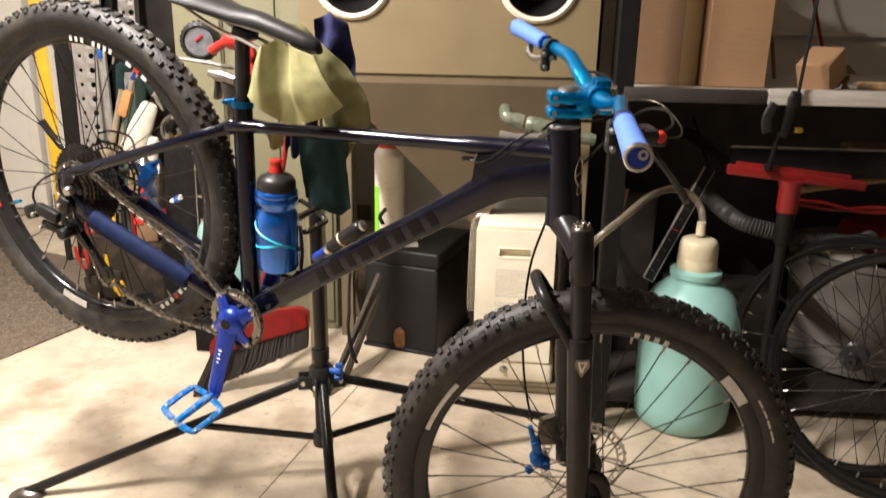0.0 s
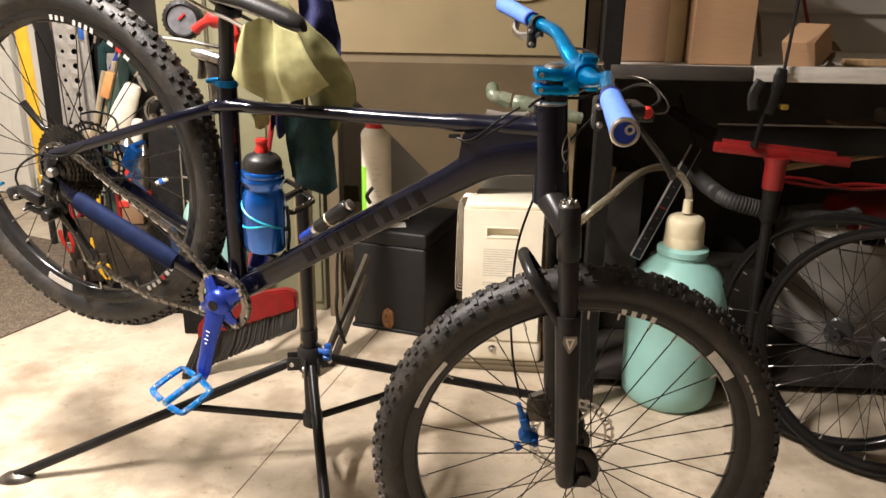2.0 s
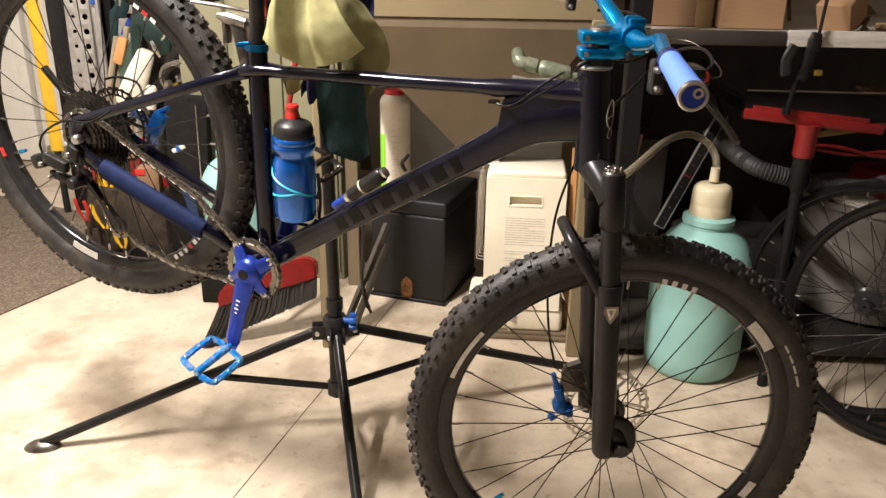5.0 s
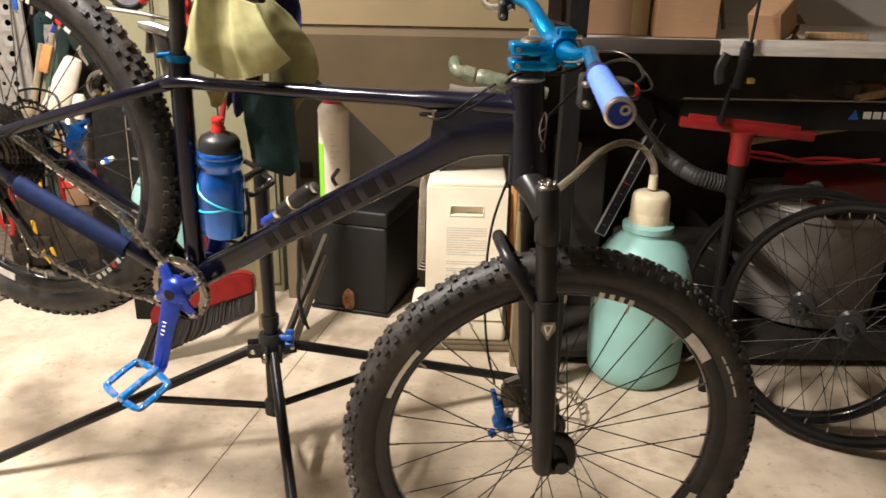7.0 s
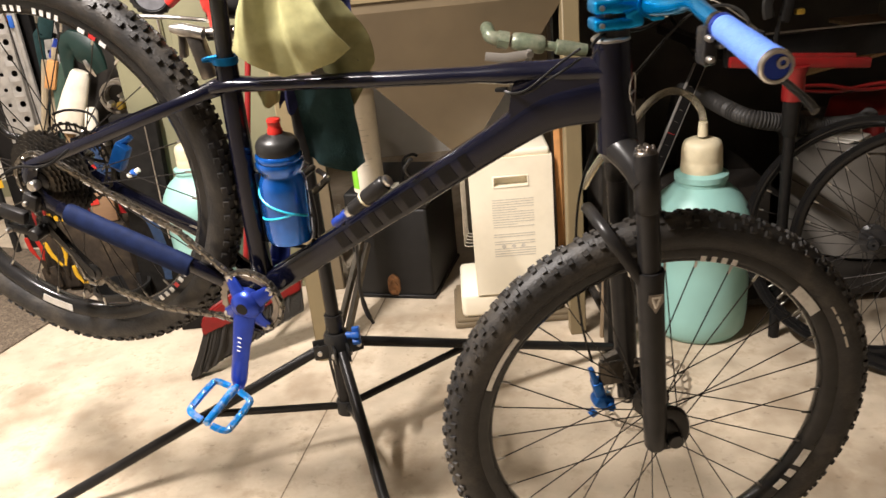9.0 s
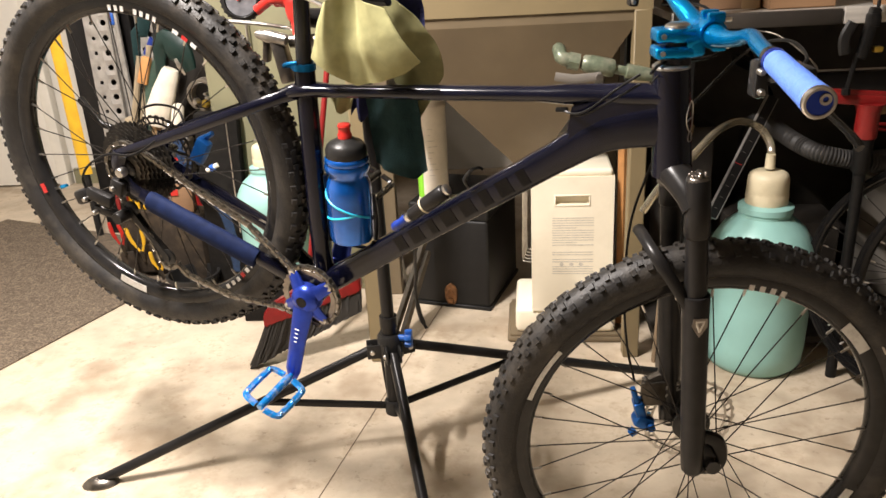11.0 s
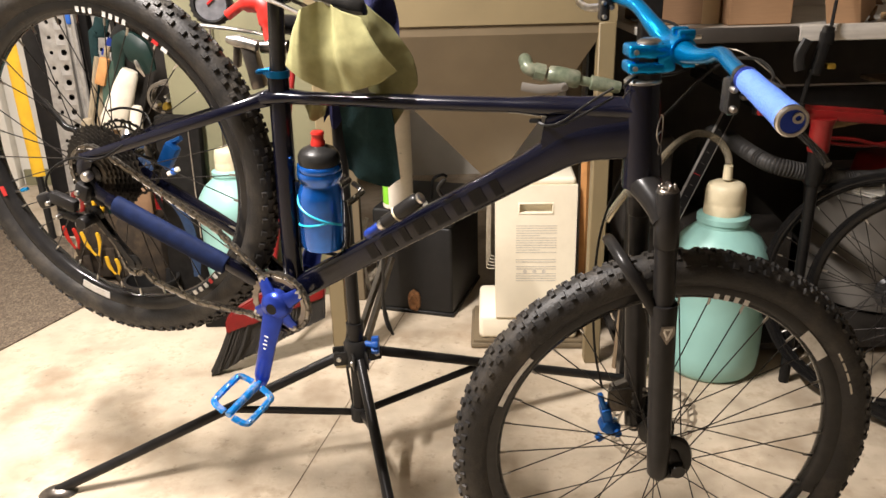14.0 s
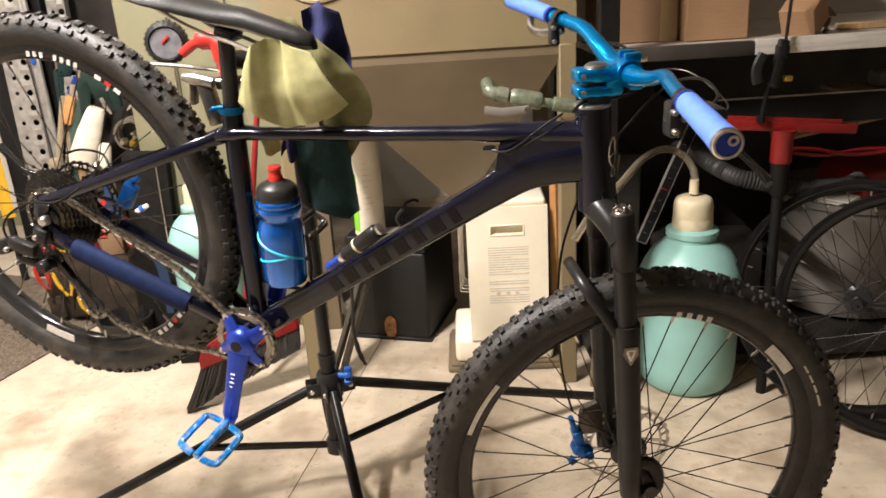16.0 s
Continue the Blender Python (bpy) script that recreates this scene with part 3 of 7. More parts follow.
# wheels
W, R_ = WHITE_DECAL, RED_DECAL
rear_decals = arc_text(300, 0.290, 7, 3.4, W) + arc_text(87, 0.292, 3, -2.7, W) + arc_text(76, 0.292, 4, -2.7, W) + [(243, 256, 0.290, 0.3065, W), (57, 59.5, 0.292, 0.299, W), (53, 55.5, 0.292, 0.299, R_), (49, 51.5, 0.292, 0.299, W), (192, 196, 0.29, 0.302, R_)]
rear_wheel = wheel("rear_wheel", bike, Matrix(), 0.027, True, rear_decals)
front_decals = arc_text(80, 0.290, 4, -3.4, W) + [(33, 45, 0.290, 0.308, W), (17, 21, 0.322, 0.330, PRINT_GREY), (22, 25, 0.322, 0.330, PRINT_GREY), (26, 29, 0.322, 0.330, PRINT_GREY), (30, 33, 0.322, 0.330, PRINT_GREY), (141, 160, 0.3025, 0.3105, W), (215, 219, 0.29, 0.302, W), (220, 224, 0.29, 0.302, R_), (225, 229, 0.29, 0.302, W), (318, 322, 0.29, 0.306, W), (324, 327, 0.29, 0.306, W), (329, 336, 0.29, 0.306, W)]
front_wheel = wheel("front_wheel", bike, STEER @ Matrix.Scale(1.015, 4), 0.027, False, front_decals)
brake_disc(front_wheel, 0.05, 0.080, STEEL)
brake_disc(rear_wheel, 0.045, 0.078, GREASE)
for root, a in ((front_wheel, 221), (rear_wheel, 196)):
    vb = B()
    d = Vector((math.cos(radians(a)), 0, math.sin(radians(a))))
    sweep(vb, [d * 0.288, d * 0.262], 0.0026, 8, mat=0)
    sweep(vb, [d * 0.266, d * 0.262, d * 0.247], [0.0042, 0.0045, 0.0036], 8, mat=1)
    part("valve", vb, [STEEL, CYAN], root, "blue-capped tyre valve")

# cassette: toothed rings and spacers
for k in range(9):
    r = 0.088 - k * 0.0068
    cb = B()
    y = -0.022 - k * 0.0037
    teeth = max(12, int(r * 500))
    prof = []
    vs_a, vs_b = [], []
    for i in range(teeth * 2):
        a = math.pi * i / teeth
        rr = r if i % 2 else r - 0.004
        vs_a.append(cb.verts.new((rr * math.cos(a), y, rr * math.sin(a))))
        vs_b.append(cb.verts.new((rr * math.cos(a), y - 0.0016, rr * math.sin(a))))
    ia = [cb.verts.new(((r - 0.013) * math.cos(math.pi * i / teeth), y, (r - 0.013) * math.sin(math.pi * i / teeth))) for i in range(teeth * 2)]
    ib = [cb.verts.new(((r - 0.013) * math.cos(math.pi * i / teeth), y - 0.0016, (r - 0.013) * math.sin(math.pi * i / teeth))) for i in range(teeth * 2)]
    for i in range(teeth * 2):
        j = (i + 1) % (teeth * 2)
        for q in ((vs_a[i], vs_a[j], vs_b[j], vs_b[i]), (ia[i], ia[j], vs_a[j], vs_a[i]), (ib[i], vs_b[i], vs_b[j], ib[j]), (ia[i], ib[i], ib[j], ia[j])):
            cb.faces.new(q)
    if k == 0:
        for i in range(5):
            a = 2 * math.pi * i / 5
            rod(cb, (0.02 * math.cos(a), y - 0.001, 0.02 * math.sin(a)), (0.076 * math.cos(a + 0.3), y - 0.001, 0.076 * math.sin(a + 0.3)), 0.004, 5)
    part("sprocket", cb, GREASE if k < 6 else DIRTY_STEEL, rear_wheel, "greasy steel sprocket", smooth=20)
cb = B()
lathe(cb, [(0, 0.02), (0.02, 0.02), (0.02, 0.056), (0.014, 0.060), (0, 0.060)], Y_AXIS, 20)
part("freehub", cb, BLACK_ALLOY, rear_wheel)


# chain: alternating links along a closed line
def chain_line(pts, pitch=0.0127):
    pts = [Vector(p) for p in pts]
    out, carry = [], 0.0
    for a, b in zip(pts, pts[1:]):
        d = (b - a).length
        s = carry
        while s < d:
            out.append((a.lerp(b, s / d), (b - a).normalized()))
            s += pitch
        carry = s - d
    return out


def circle_pts(cx, cz, y, r, a0, a1, n=10):
    return [(cx + r * math.cos(radians(a0 + (a1 - a0) * i / n)), y, cz + r * math.sin(radians(a0 + (a1 - a0) * i / n))) for i in range(n + 1)]


CH = 0.0475
line = circle_pts(0.365, -0.232, -CH, 0.061, 118, -75, 12) + [(0.294, -CH, -0.264)] + [(0.181, -CH, -0.256), (0.085, -CH, -0.222)] + circle_pts(0.045, -0.185, -CH, 0.024, -40, -170, 5) + [(0.005, -CH, -0.14), (-0.02, -CH, -0.11)] + circle_pts(-0.02, -0.085, -CH, 0.02, 250, 140, 5) + circle_pts(0, 0, -CH, 0.052, 215, 62, 10) + [(0.148, -CH, -0.031), (0.254, -CH, -0.094)]
line.append(line[0])
chb = B()
for i, (p, d) in enumerate(chain_line(line)):
    up = Vector((0, 1, 0)).cross(d)
    m = Matrix((d, Vector((0, 1, 0)), up)).transposed().to_4x4()
    m.translation = p
    wide = 0.0042 if i % 2 else 0.0027
    for s in (-1, 1):
        box(chb, 0.0185, 0.0011, 0.0078, m @ T(0, s * wide, -0.0039), 0.002, 1)
    sweep(chb, [m @ Vector((0.0064, -0.0045, 0)), m @ Vector((0.0064, 0.0045, 0))], 0.0034, 7)
tagged(part("chain", chb, CHAIN_STEEL, bike, "greasy steel roller chain", smooth=30), kind="stuff")

# chainring, cranks, pedals
rb = B()
n = 60
for r0, r1, y in ((0.048, 0.0625, -CH),):
    rings = []
    for i in range(n):
        a = 2 * math.pi * i / n
        rr = r1 if i % 2 else r1 - 0.004
        rings.append([rb.verts.new((q * math.cos(a), yy, q * math.sin(a))) for q, yy in ((r0, y - 0.0013), (rr, y - 0.0013), (rr, y + 0.0013), (r0, y + 0.0013))])
    for i in range(n):
        for j in range(4):
            rb.faces.new((rings[i][j], rings[i][(j + 1) % 4], rings[(i + 1) % n][(j + 1) % 4], rings[(i + 1) % n][j]))
part("chainring", rb, DARK_CHROME, bike, "worn steel chainring", smooth=20, m=T(0.365, 0, -0.232) @ Matrix.Diagonal((0.95, 1, 0.95, 1)))
arm_dir = Vector((0.322 - 0.365, 0, -0.389 + 0.230))
for side, name in ((-1, "crank"), (1, "crank")):
    kb = B()
    sgn = -1 if side < 0 else 1
    d = arm_dir if side < 0 else -arm_dir
    sweep(kb, [(0, sgn * 0.060, 0), d * 0.12 + Vector((0, sgn * 0.066, 0)), d * 0.5 + Vector((0, sgn * 0.076, 0)), d * 0.94 + Vector((0, sgn * 0.084, 0)), d * 1.06 + Vector((0, sgn * 0.085, 0))], [0.024, 0.0215, 0.017, 0.016, 0.010], 14, flat=(0.5, 1.0))
    lathe(kb, [(0, 0.0775), (0.0125, 0.0775), (0.0135, 0.0765), (0.021, 0.0745), (0.027, 0.068), (0.030, 0.060), (0.030, 0.05), (0, 0.05)], Y_AXIS if side < 0 else Y_AXIS.inverted(), 24)
    crank = part(name, kb, BLUE_ANO, bike, "blue anodised crank arm" if side < 0 else "", m=T(0.365, 0, -0.230))
    if side < 0:
        for i in range(4):
            a = radians(28 + 90 * i)
            sb = B()
            sweep(sb, [(0.012 * math.cos(a), -0.062, 0.012 * math.sin(a)), (0.035 * math.cos(a), -0.058, 0.035 * math.sin(a)), (0.053 * math.cos(a), -0.0515, 0.053 * math.sin(a))], [0.019, 0.0135, 0.0115], 10, flat=(0.45, 1))
            part("spider_arm", sb, BLUE_ANO, crank)
            sb = B()
            lathe(sb, [(0.0025, 0.0565), (0.006, 0.0575), (0.008, 0.056), (0.0085, 0.050), (0.0085, 0.046), (0, 0.046), (0.0025, 0.053), (0.0025, 0.0565)], T(0.053 * math.cos(a), 0, 0.053 * math.sin(a)) @ Y_AXIS, 10)
            part("chainring_bolt", sb, STEEL, crank, "bright chainring bolt")
        # The hollow axle's inner shade is a flat near-black disc.
        hb = B()
        lathe(hb, [(0, 0.0785), (0.0105, 0.0785), (0.0105, 0.077), (0, 0.077)], Y_AXIS, 20)
        part("axle_hole_disc", hb, DECAL_DARK, crank, "near-black disc standing for the shaded hollow crank axle end")
        tb = B()
        for i in range(4):
            q = arm_dir * (0.36 + 0.055 * i)
            box(tb, 0.0085 - 0.003 * (i % 2), 0.0012, 0.0018, T(q.x, -0.0845 - 0.0008 * i, q.z) @ Matrix.Rotation(radians(15), 4, "Y"))
        part("crank_lettering", tb, WHITE_DECAL, crank, "pale crank lettering")
    # platform pedal; the far one's shade is put in as black alloy, not blue
    pd = new("pedal")
    pd.parent = bike
    pd["label"] = "bright blue alloy platform pedal, scuffed" if side < 0 else "far platform pedal, its shade put in as a black colour"
    c = Vector((0.365, 0, -0.230)) + d
    fore = Vector((0.072, 0, -0.043)).normalized()
    nrm = Vector((0, 1, 0)).cross(fore)
    m = Matrix((fore, Vector((0, sgn, 0)), nrm)).transposed().to_4x4()
    m.translation = c
    pd.matrix_basis = m @ Matrix.Diagonal((0.82, 0.97, 0.82, 1))
    for k in (-1, 1):
        qb = B()
        sweep(qb, curve_pts([(k * 0.012, 0.103, 0), (k * 0.042, 0.108, 0), (k * 0.047, 0.125, 0), (k * 0.047, 0.178, 0), (k * 0.042, 0.198, 0), (k * 0.012, 0.203, 0)], 4), 0.0062, 6, flat=(1.3, 0.9))
        part("cage", qb, PEDAL_BLUE if side < 0 else BLACK_ALLOY, pd)
        for yy in (0.115, 0.15, 0.19):
            qb = B()
            rod(qb, (k * 0.046, yy, -0.011), (k * 0.046, yy, 0.011), 0.0018, 6)
            part("pin", qb, STEEL, pd, "steel grip pin")
    qb = B()
    sweep(qb, [(0, 0.088, 0), (0, 0.100, 0), (0, 0.104, 0), (0, 0.14, 0), (0, 0.204, 0)], [0.006, 0.006, 0.010, 0.0095, 0.0085], 12)
    part("axle", qb, PEDAL_BLUE if side < 0 else BLACK_ALLOY, pd)

# neoprene chainstay sleeve
nb_ = B()
sweep(nb_, curve_pts([(0.045, -0.062, -0.056), (0.11, -0.062, -0.086), (0.19, -0.057, -0.126), (0.262, -0.050, -0.164)], 5), [0.0185] + [0.0205] * 14 + [0.0185], 14, flat=(0.75, 1.05))
part("chainstay_sleeve", nb_, NEOPRENE, bike, "blue neoprene chainstay protector")

# rear derailleur
db = B()
box(db, 0.030, 0.022, 0.034, T(-0.022, -0.070, -0.045) @ Matrix.Rotation(radians(25), 4, "Y"), 0.006)
box(db, 0.060, 0.018, 0.026, T(-0.070, -0.074, -0.066) @ Matrix.Rotation(radians(18), 4, "Y"), 0.006)
box(db, 0.034, 0.026, 0.030, T(-0.108, -0.070, -0.070) @ Matrix.Rotation(radians(-15), 4, "Y"), 0.007)
box(db, 0.066, 0.016, 0.018, T(-0.062, -0.068, -0.096) @ Matrix.Rotation(radians(12), 4, "Y"), 0.005)
lathe(db, [(0, 0.084), (0.011, 0.084), (0.0125, 0.081), (0.0125, 0.055), (0, 0.055)], T(-0.03, 0, -0.094) @ Y_AXIS, 16)
mech = part("derailleur", db, MATT_BLACK, bike, "black rear derailleur")
for x, z in ((-0.02, -0.03), (-0.10, -0.058), (-0.085, -0.085)):
    gb = B()
    lathe(gb, [(0, 0.087), (0.004, 0.087), (0.005, 0.084), (0.005, 0.075), (0, 0.075)], T(x, 0, z) @ Y_AXIS, 10)
    part("pivot_bolt", gb, STEEL, mech, "bright pivot bolt")
for yy in (-0.054, -0.042):
    gb = B()
    p0, p1 = Vector((-0.026, yy, -0.086)), Vector((0.043, yy, -0.185))
    d = (p1 - p0).normalized()
    nn = Vector((-d.z, 0, d.x))
    loop = [p0 + nn * 0.009, p0 - d * 0.010, p0 - nn * 0.009, p0.lerp(p1, 0.5) - nn * 0.0035, p1 - nn * 0.008, p1 + d * 0.009, p1 + nn * 0.008, p0.lerp(p1, 0.5) + nn * 0.004]
    va, vb_ = [gb.verts.new(q) for q in loop], [gb.verts.new(q + Vector((0, 0.0018, 0))) for q in loop]
    gb.faces.new(va), gb.faces.new(vb_[::-1])
    for k in range(8):
        gb.faces.new((va[k], va[(k + 1) % 8], vb_[(k + 1) % 8], vb_[k]))
    part("cage_plate", gb, MATT_BLACK, mech)
for cx, cz in ((-0.022, -0.086), (0.043, -0.185)):
    gb = B()
    lathe(gb, [(0, 0.051), (0.014, 0.051), (0.0165, 0.0495), (0.0165, 0.0455), (0.014, 0.044), (0, 0.044)], T(cx, 0, cz) @ Y_AXIS, 22)
    part("jockey_wheel", gb, BLACK_PLASTIC, mech)
for pts, r, mat in (([(0.10, -0.066, 0.066), (0.042, -0.072, 0.038), (-0.017, -0.075, 0.037), (-0.078, -0.072, 0.010), (-0.105, -0.07, -0.02), (-0.10, -0.07, -0.048)], 0.0024, CABLE_BLACK), ([(0.06, 0.062, 0.046), (0.03, 0.085, 0.08), (-0.02, 0.085, 0.09), (-0.05, 0.075, 0.085)], 0.0026, CABLE_BLACK)):
    hb = B()
    sweep(hb, curve_pts(pts, 6), r, 7)
    part("cable", hb, mat, bike)
ab = B()
lathe(ab, [(0, 0.078), (0.008, 0.078), (0.010, 0.075), (0.010, 0.062), (0, 0.062)], Y_AXIS, 14)
part("axle_nut", ab, STEEL, bike, "steel rear axle end")
ab = B()
sweep(ab, [(0.0, 0.064, 0.0), (0.0, 0.082, 0.0), (-0.02, 0.085, 0.006), (-0.176, 0.08, 0.044), (-0.221, 0.08, 0.098)], [0.009, 0.009, 0.006, 0.007, 0.009], 10, flat=(1, 1))
part("quick_release_lever", ab, BLACK_ALLOY, bike, "black quick-release lever")
# rear brake caliper, blue
kb = B()
box(kb, 0.03, 0.022, 0.055, T(0.085, 0.046, -0.012) @ Matrix.Rotation(radians(35), 4, "Y"), 0.006)
sweep(kb, [(0.1, 0.05, 0.03), (0.13, 0.055, 0.045)], [0.008, 0.005], 8)
part("rear_caliper", kb, CALIPER_BLUE, bike, "blue rear brake caliper")

# seat post, collar, saddle
sb = B()
sweep(sb, [(0.391, 0, 0.11), (0.398, 0, 0.18), (0.413, 0, 0.312)], 0.0138, 16)
part("seat_post", sb, BLACK_ALLOY, bike)
sb = B()
lathe(sb, [(0.0184, -0.006), (0.0205, -0.006), (0.0205, 0.006), (0.0184, 0.006), (0.0184, -0.006)], along((0.398, 0, 0.190), (0.4, 0, 0.21)), 24)
box(sb, 0.009, 0.018, 0.010, T(0.378, 0, 0.186), 0.003)
sweep(sb, curve_pts([(0.376, -0.012, 0.192), (0.372, -0.021, 0.194), (0.38, -0.025, 0.198), (0.40, -0.024, 0.20)], 4), 0.0032, 7)
part("seat_collar", sb, COLLAR_BLUE, bike, "cyan anodised seat collar with lever")
sb = B()
box(sb, 0.034, 0.04, 0.02, T(0.416, 0, 0.306) @ Matrix.Rotation(radians(20), 4, "Y"), 0.005)
part("seat_clamp", sb, BLACK_ALLOY, bike)
saddle = new("saddle")
saddle.parent = bike
sections = [(0.572, 0.296, 0.004, 0.006), (0.568, 0.297, 0.012, 0.013), (0.548, 0.302, 0.018, 0.017), (0.515, 0.314, 0.021, 0.018), (0.46, 0.334, 0.025, 0.018), (0.41, 0.346, 0.034, 0.016), (0.36, 0.366, 0.050, 0.016), (0.31, 0.385, 0.064, 0.016), (0.275, 0.398, 0.068, 0.014), (0.255, 0.405, 0.060, 0.008)]
sb = B()
rings = []
for u, z, w, hh in sections:
    ring = []
    for j in range(20):
        a = 2 * math.pi * j / 20
        c, s = math.cos(a), math.sin(a)
        ring.append(sb.verts.new((u - 0.25 * s * hh, w * (abs(c) ** 0.7) * (1 if c > 0 else -1), z + hh * s - 0.18 * w * c * c)))
    rings.append(ring)
for a, b in zip(rings, rings[1:]):
    for j in range(20):
        f = sb.faces.new((a[j], a[(j + 1) % 20], b[(j + 1) % 20], b[j]))
        f.material_index = 1 if j in (11, 12) and a is not rings[0] and a is not rings[-2] else 0
sb.faces.new(rings[0]), sb.faces.new(rings[-1])
part("saddle_shell", sb, [BLACK_PLASTIC, SADDLE_GREY], saddle, "black saddle cover with grey side panels")
for s in (-1, 1):
    sb = B()
    sweep(sb, curve_pts([(0.528, s * 0.008, 0.278), (0.48, s * 0.02, 0.285), (0.43, s * 0.022, 0.305), (0.38, s * 0.022, 0.322), (0.33, s * 0.03, 0.352), (0.285, s * 0.035, 0.385)], 5), 0.0036, 8)
    part("saddle_rail", sb, STEEL, saddle, "steel saddle rail")

# bottle and cage on the seat tube
up = Vector((0.397 - 0.372, 0, 0.172 + 0.228)).normalized()
base = Vector((0.4405, 0, -0.135))
bm_ = Matrix((up.cross(Vector((0, 1, 0))) * -1, Vector((0, 1, 0)), up)).transposed().to_4x4()
bm_.translation = base
bottle = thing("water_bottle", "translucent blue water bottle with black lid in the bottle cage", "bottle", BIKE @ bm_ @ T(0.006, 0, 0.008) @ Matrix.Diagonal((1, 1, 0.94, 1)))
wb = B()
lathe(wb, [(0, 0), (0.030, 0), (0.038, 0.004), (0.0405, 0.014), (0.041, 0.050), (0.041, 0.090), (0.0405, 0.108), (0.0385, 0.121), (0.035, 0.130), (0.034, 0.134), (0.0345, 0.138), (0.0385, 0.144), (0.040, 0.150), (0.040, 0.156), (0.0375, 0.160), (0.0395, 0.164), (0.0385, 0.170), (0.034, 0.174), (0, 0.174)], None, 40)
part("body", wb, BOTTLE_BLUE, bottle)
wb = B()
lathe(wb, [(0.032, 0.171), (0.0355, 0.172), (0.0362, 0.174), (0.0362, 0.187), (0.0345, 0.190), (0.0340, 0.193), (0.029, 0.199), (0.020, 0.203), (0.0145, 0.207), (0, 0.207)], None, 36)
part("lid", wb, BLACK_PLASTIC, bottle, "ribbed black screw lid")
wb = B()
lathe(wb, [(0.0125, 0.204), (0.0125, 0.214), (0.0105, 0.217), (0.0105, 0.226), (0.012, 0.229), (0.0105, 0.233), (0, 0.234)], None, 24)
part("spout", wb, RED_PLASTIC, bottle, "red pull-up spout")
for a0, z0, a1, z1 in ((-178, 0.108, -48, 0.068), (-48, 0.068, -178, 0.046), (-48, 0.068, -10, 0.056)):
    wb = B()
    sweep(wb, [(0.0405 * math.cos(radians(a0 + (a1 - a0) * i / 12)), 0.0405 * math.sin(radians(a0 + (a1 - a0) * i / 12)), z0 + (z1 - z0) * i / 12) for i in range(13)], 0.0026, 6)
    part("print_band", wb, BOTTLE_CYAN, bottle, "pale blue printed band")
cage = B()
for z0 in (0.052,):
    sweep(cage, [Vector((0.043 * math.cos(radians(a)), 0.043 * math.sin(radians(a)), z0)) for a in range(10, 176, 12)], 0.003, 7)
sweep(cage, [(-0.046, 0, 0.0), (-0.046, 0, 0.13)], 0.006, 8, flat=(1.4, 0.5))
sweep(cage, [(-0.046, 0, 0.0), (-0.03, 0, -0.005), (0.03, 0, -0.005), (0.042, 0, 0.01)], 0.004, 8, flat=(1.4, 0.6))
sweep(cage, curve_pts([(0.043, 0.01, 0.01), (0.046, 0.012, 0.05), (0.043, 0.01, 0.1)], 4), 0.0035, 7)
part("bottle_cage", cage, BLACK_PLASTIC, bike, "black wire bottle cage", m=bm_ @ T(0.006, 0, 0))

# mini pump strapped along the down tube
pu = B()
a, b = Vector((0.552, -0.036, -0.080)), Vector((0.662, -0.038, 0.001))
d = (b - a)
sweep(pu, [a + d * 0.33, a + d * 0.35, a + d * 0.55, a + d * 0.57, a + d * 0.6, a + d * 0.92, a + d * 0.94], [0.009, 0.0115, 0.0115, 0.0115, 0.0135, 0.0135, 0.0115], 16)
pump = part("mini_pump", pu, MATT_BLACK, bike, "small black hand pump with blue nozzle")
pu = B()
sweep(pu, [a, a + d * 0.03, a + d * 0.12, a + d * 0.14, a + d * 0.24, a + d * 0.26], [0.005, 0.0085, 0.0085, 0.0070, 0.0088, 0.0075], 14)
part("nozzle", pu, NOZZLE_BLUE, pump, "deep blue nozzle")
for k0, k1, r_, mat_, lab in ((0.26, 0.33, 0.0092, STEEL, "steel nozzle ring"), (0.56, 0.60, 0.0138, CREAM_CAP, "cream band"), (0.94, 1.0, 0.0100, STEEL, "bright end cap")):
    pu = B()
    sweep(pu, [a + d * k0, a + d * (k0 + 0.01), a + d * (k1 - 0.01), a + d * k1], [r_ * 0.9, r_, r_, r_ * 0.8], 14)
    part("band", pu, mat_, pump, lab)
for q in ((0.565, -0.026, -0.085), (0.690, -0.02, 0.0)):
    pu = B()
    sweep(pu, curve_pts([Vector(q), Vector(q) + Vector((-0.004, -0.004, 0.014)), Vector(q) + Vector((0.008, -0.004, 0.03))], 4), 0.0035, 7)
    part("hook", pu, BLACK_PLASTIC, bike)

# fork, steered
fork_root = new("fork")
fork_root.parent = bike
fork_root.matrix_basis = STEER
crown = B()
sweep(crown, curve_pts([(-0.0585, -0.066, 0.452), (-0.068, -0.042, 0.474), (-0.079, 0, 0.492), (-0.068, 0.042, 0.474), (-0.0585, 0.066, 0.452)], 5), [0.0185] * 4 + [0.019, 0.0195, 0.020, 0.021, 0.022, 0.023, 0.0235, 0.023, 0.022, 0.021, 0.020, 0.0195, 0.019] + [0.0185] * 4, 14, flat=(1.0, 1.1))
sweep(crown, [(-0.078, 0, 0.49), (-0.080, 0, 0.53), (-0.082, 0, 0.60), (-0.083, 0, 0.69)], [0.027, 0.024, 0.016, 0.0145], 16)
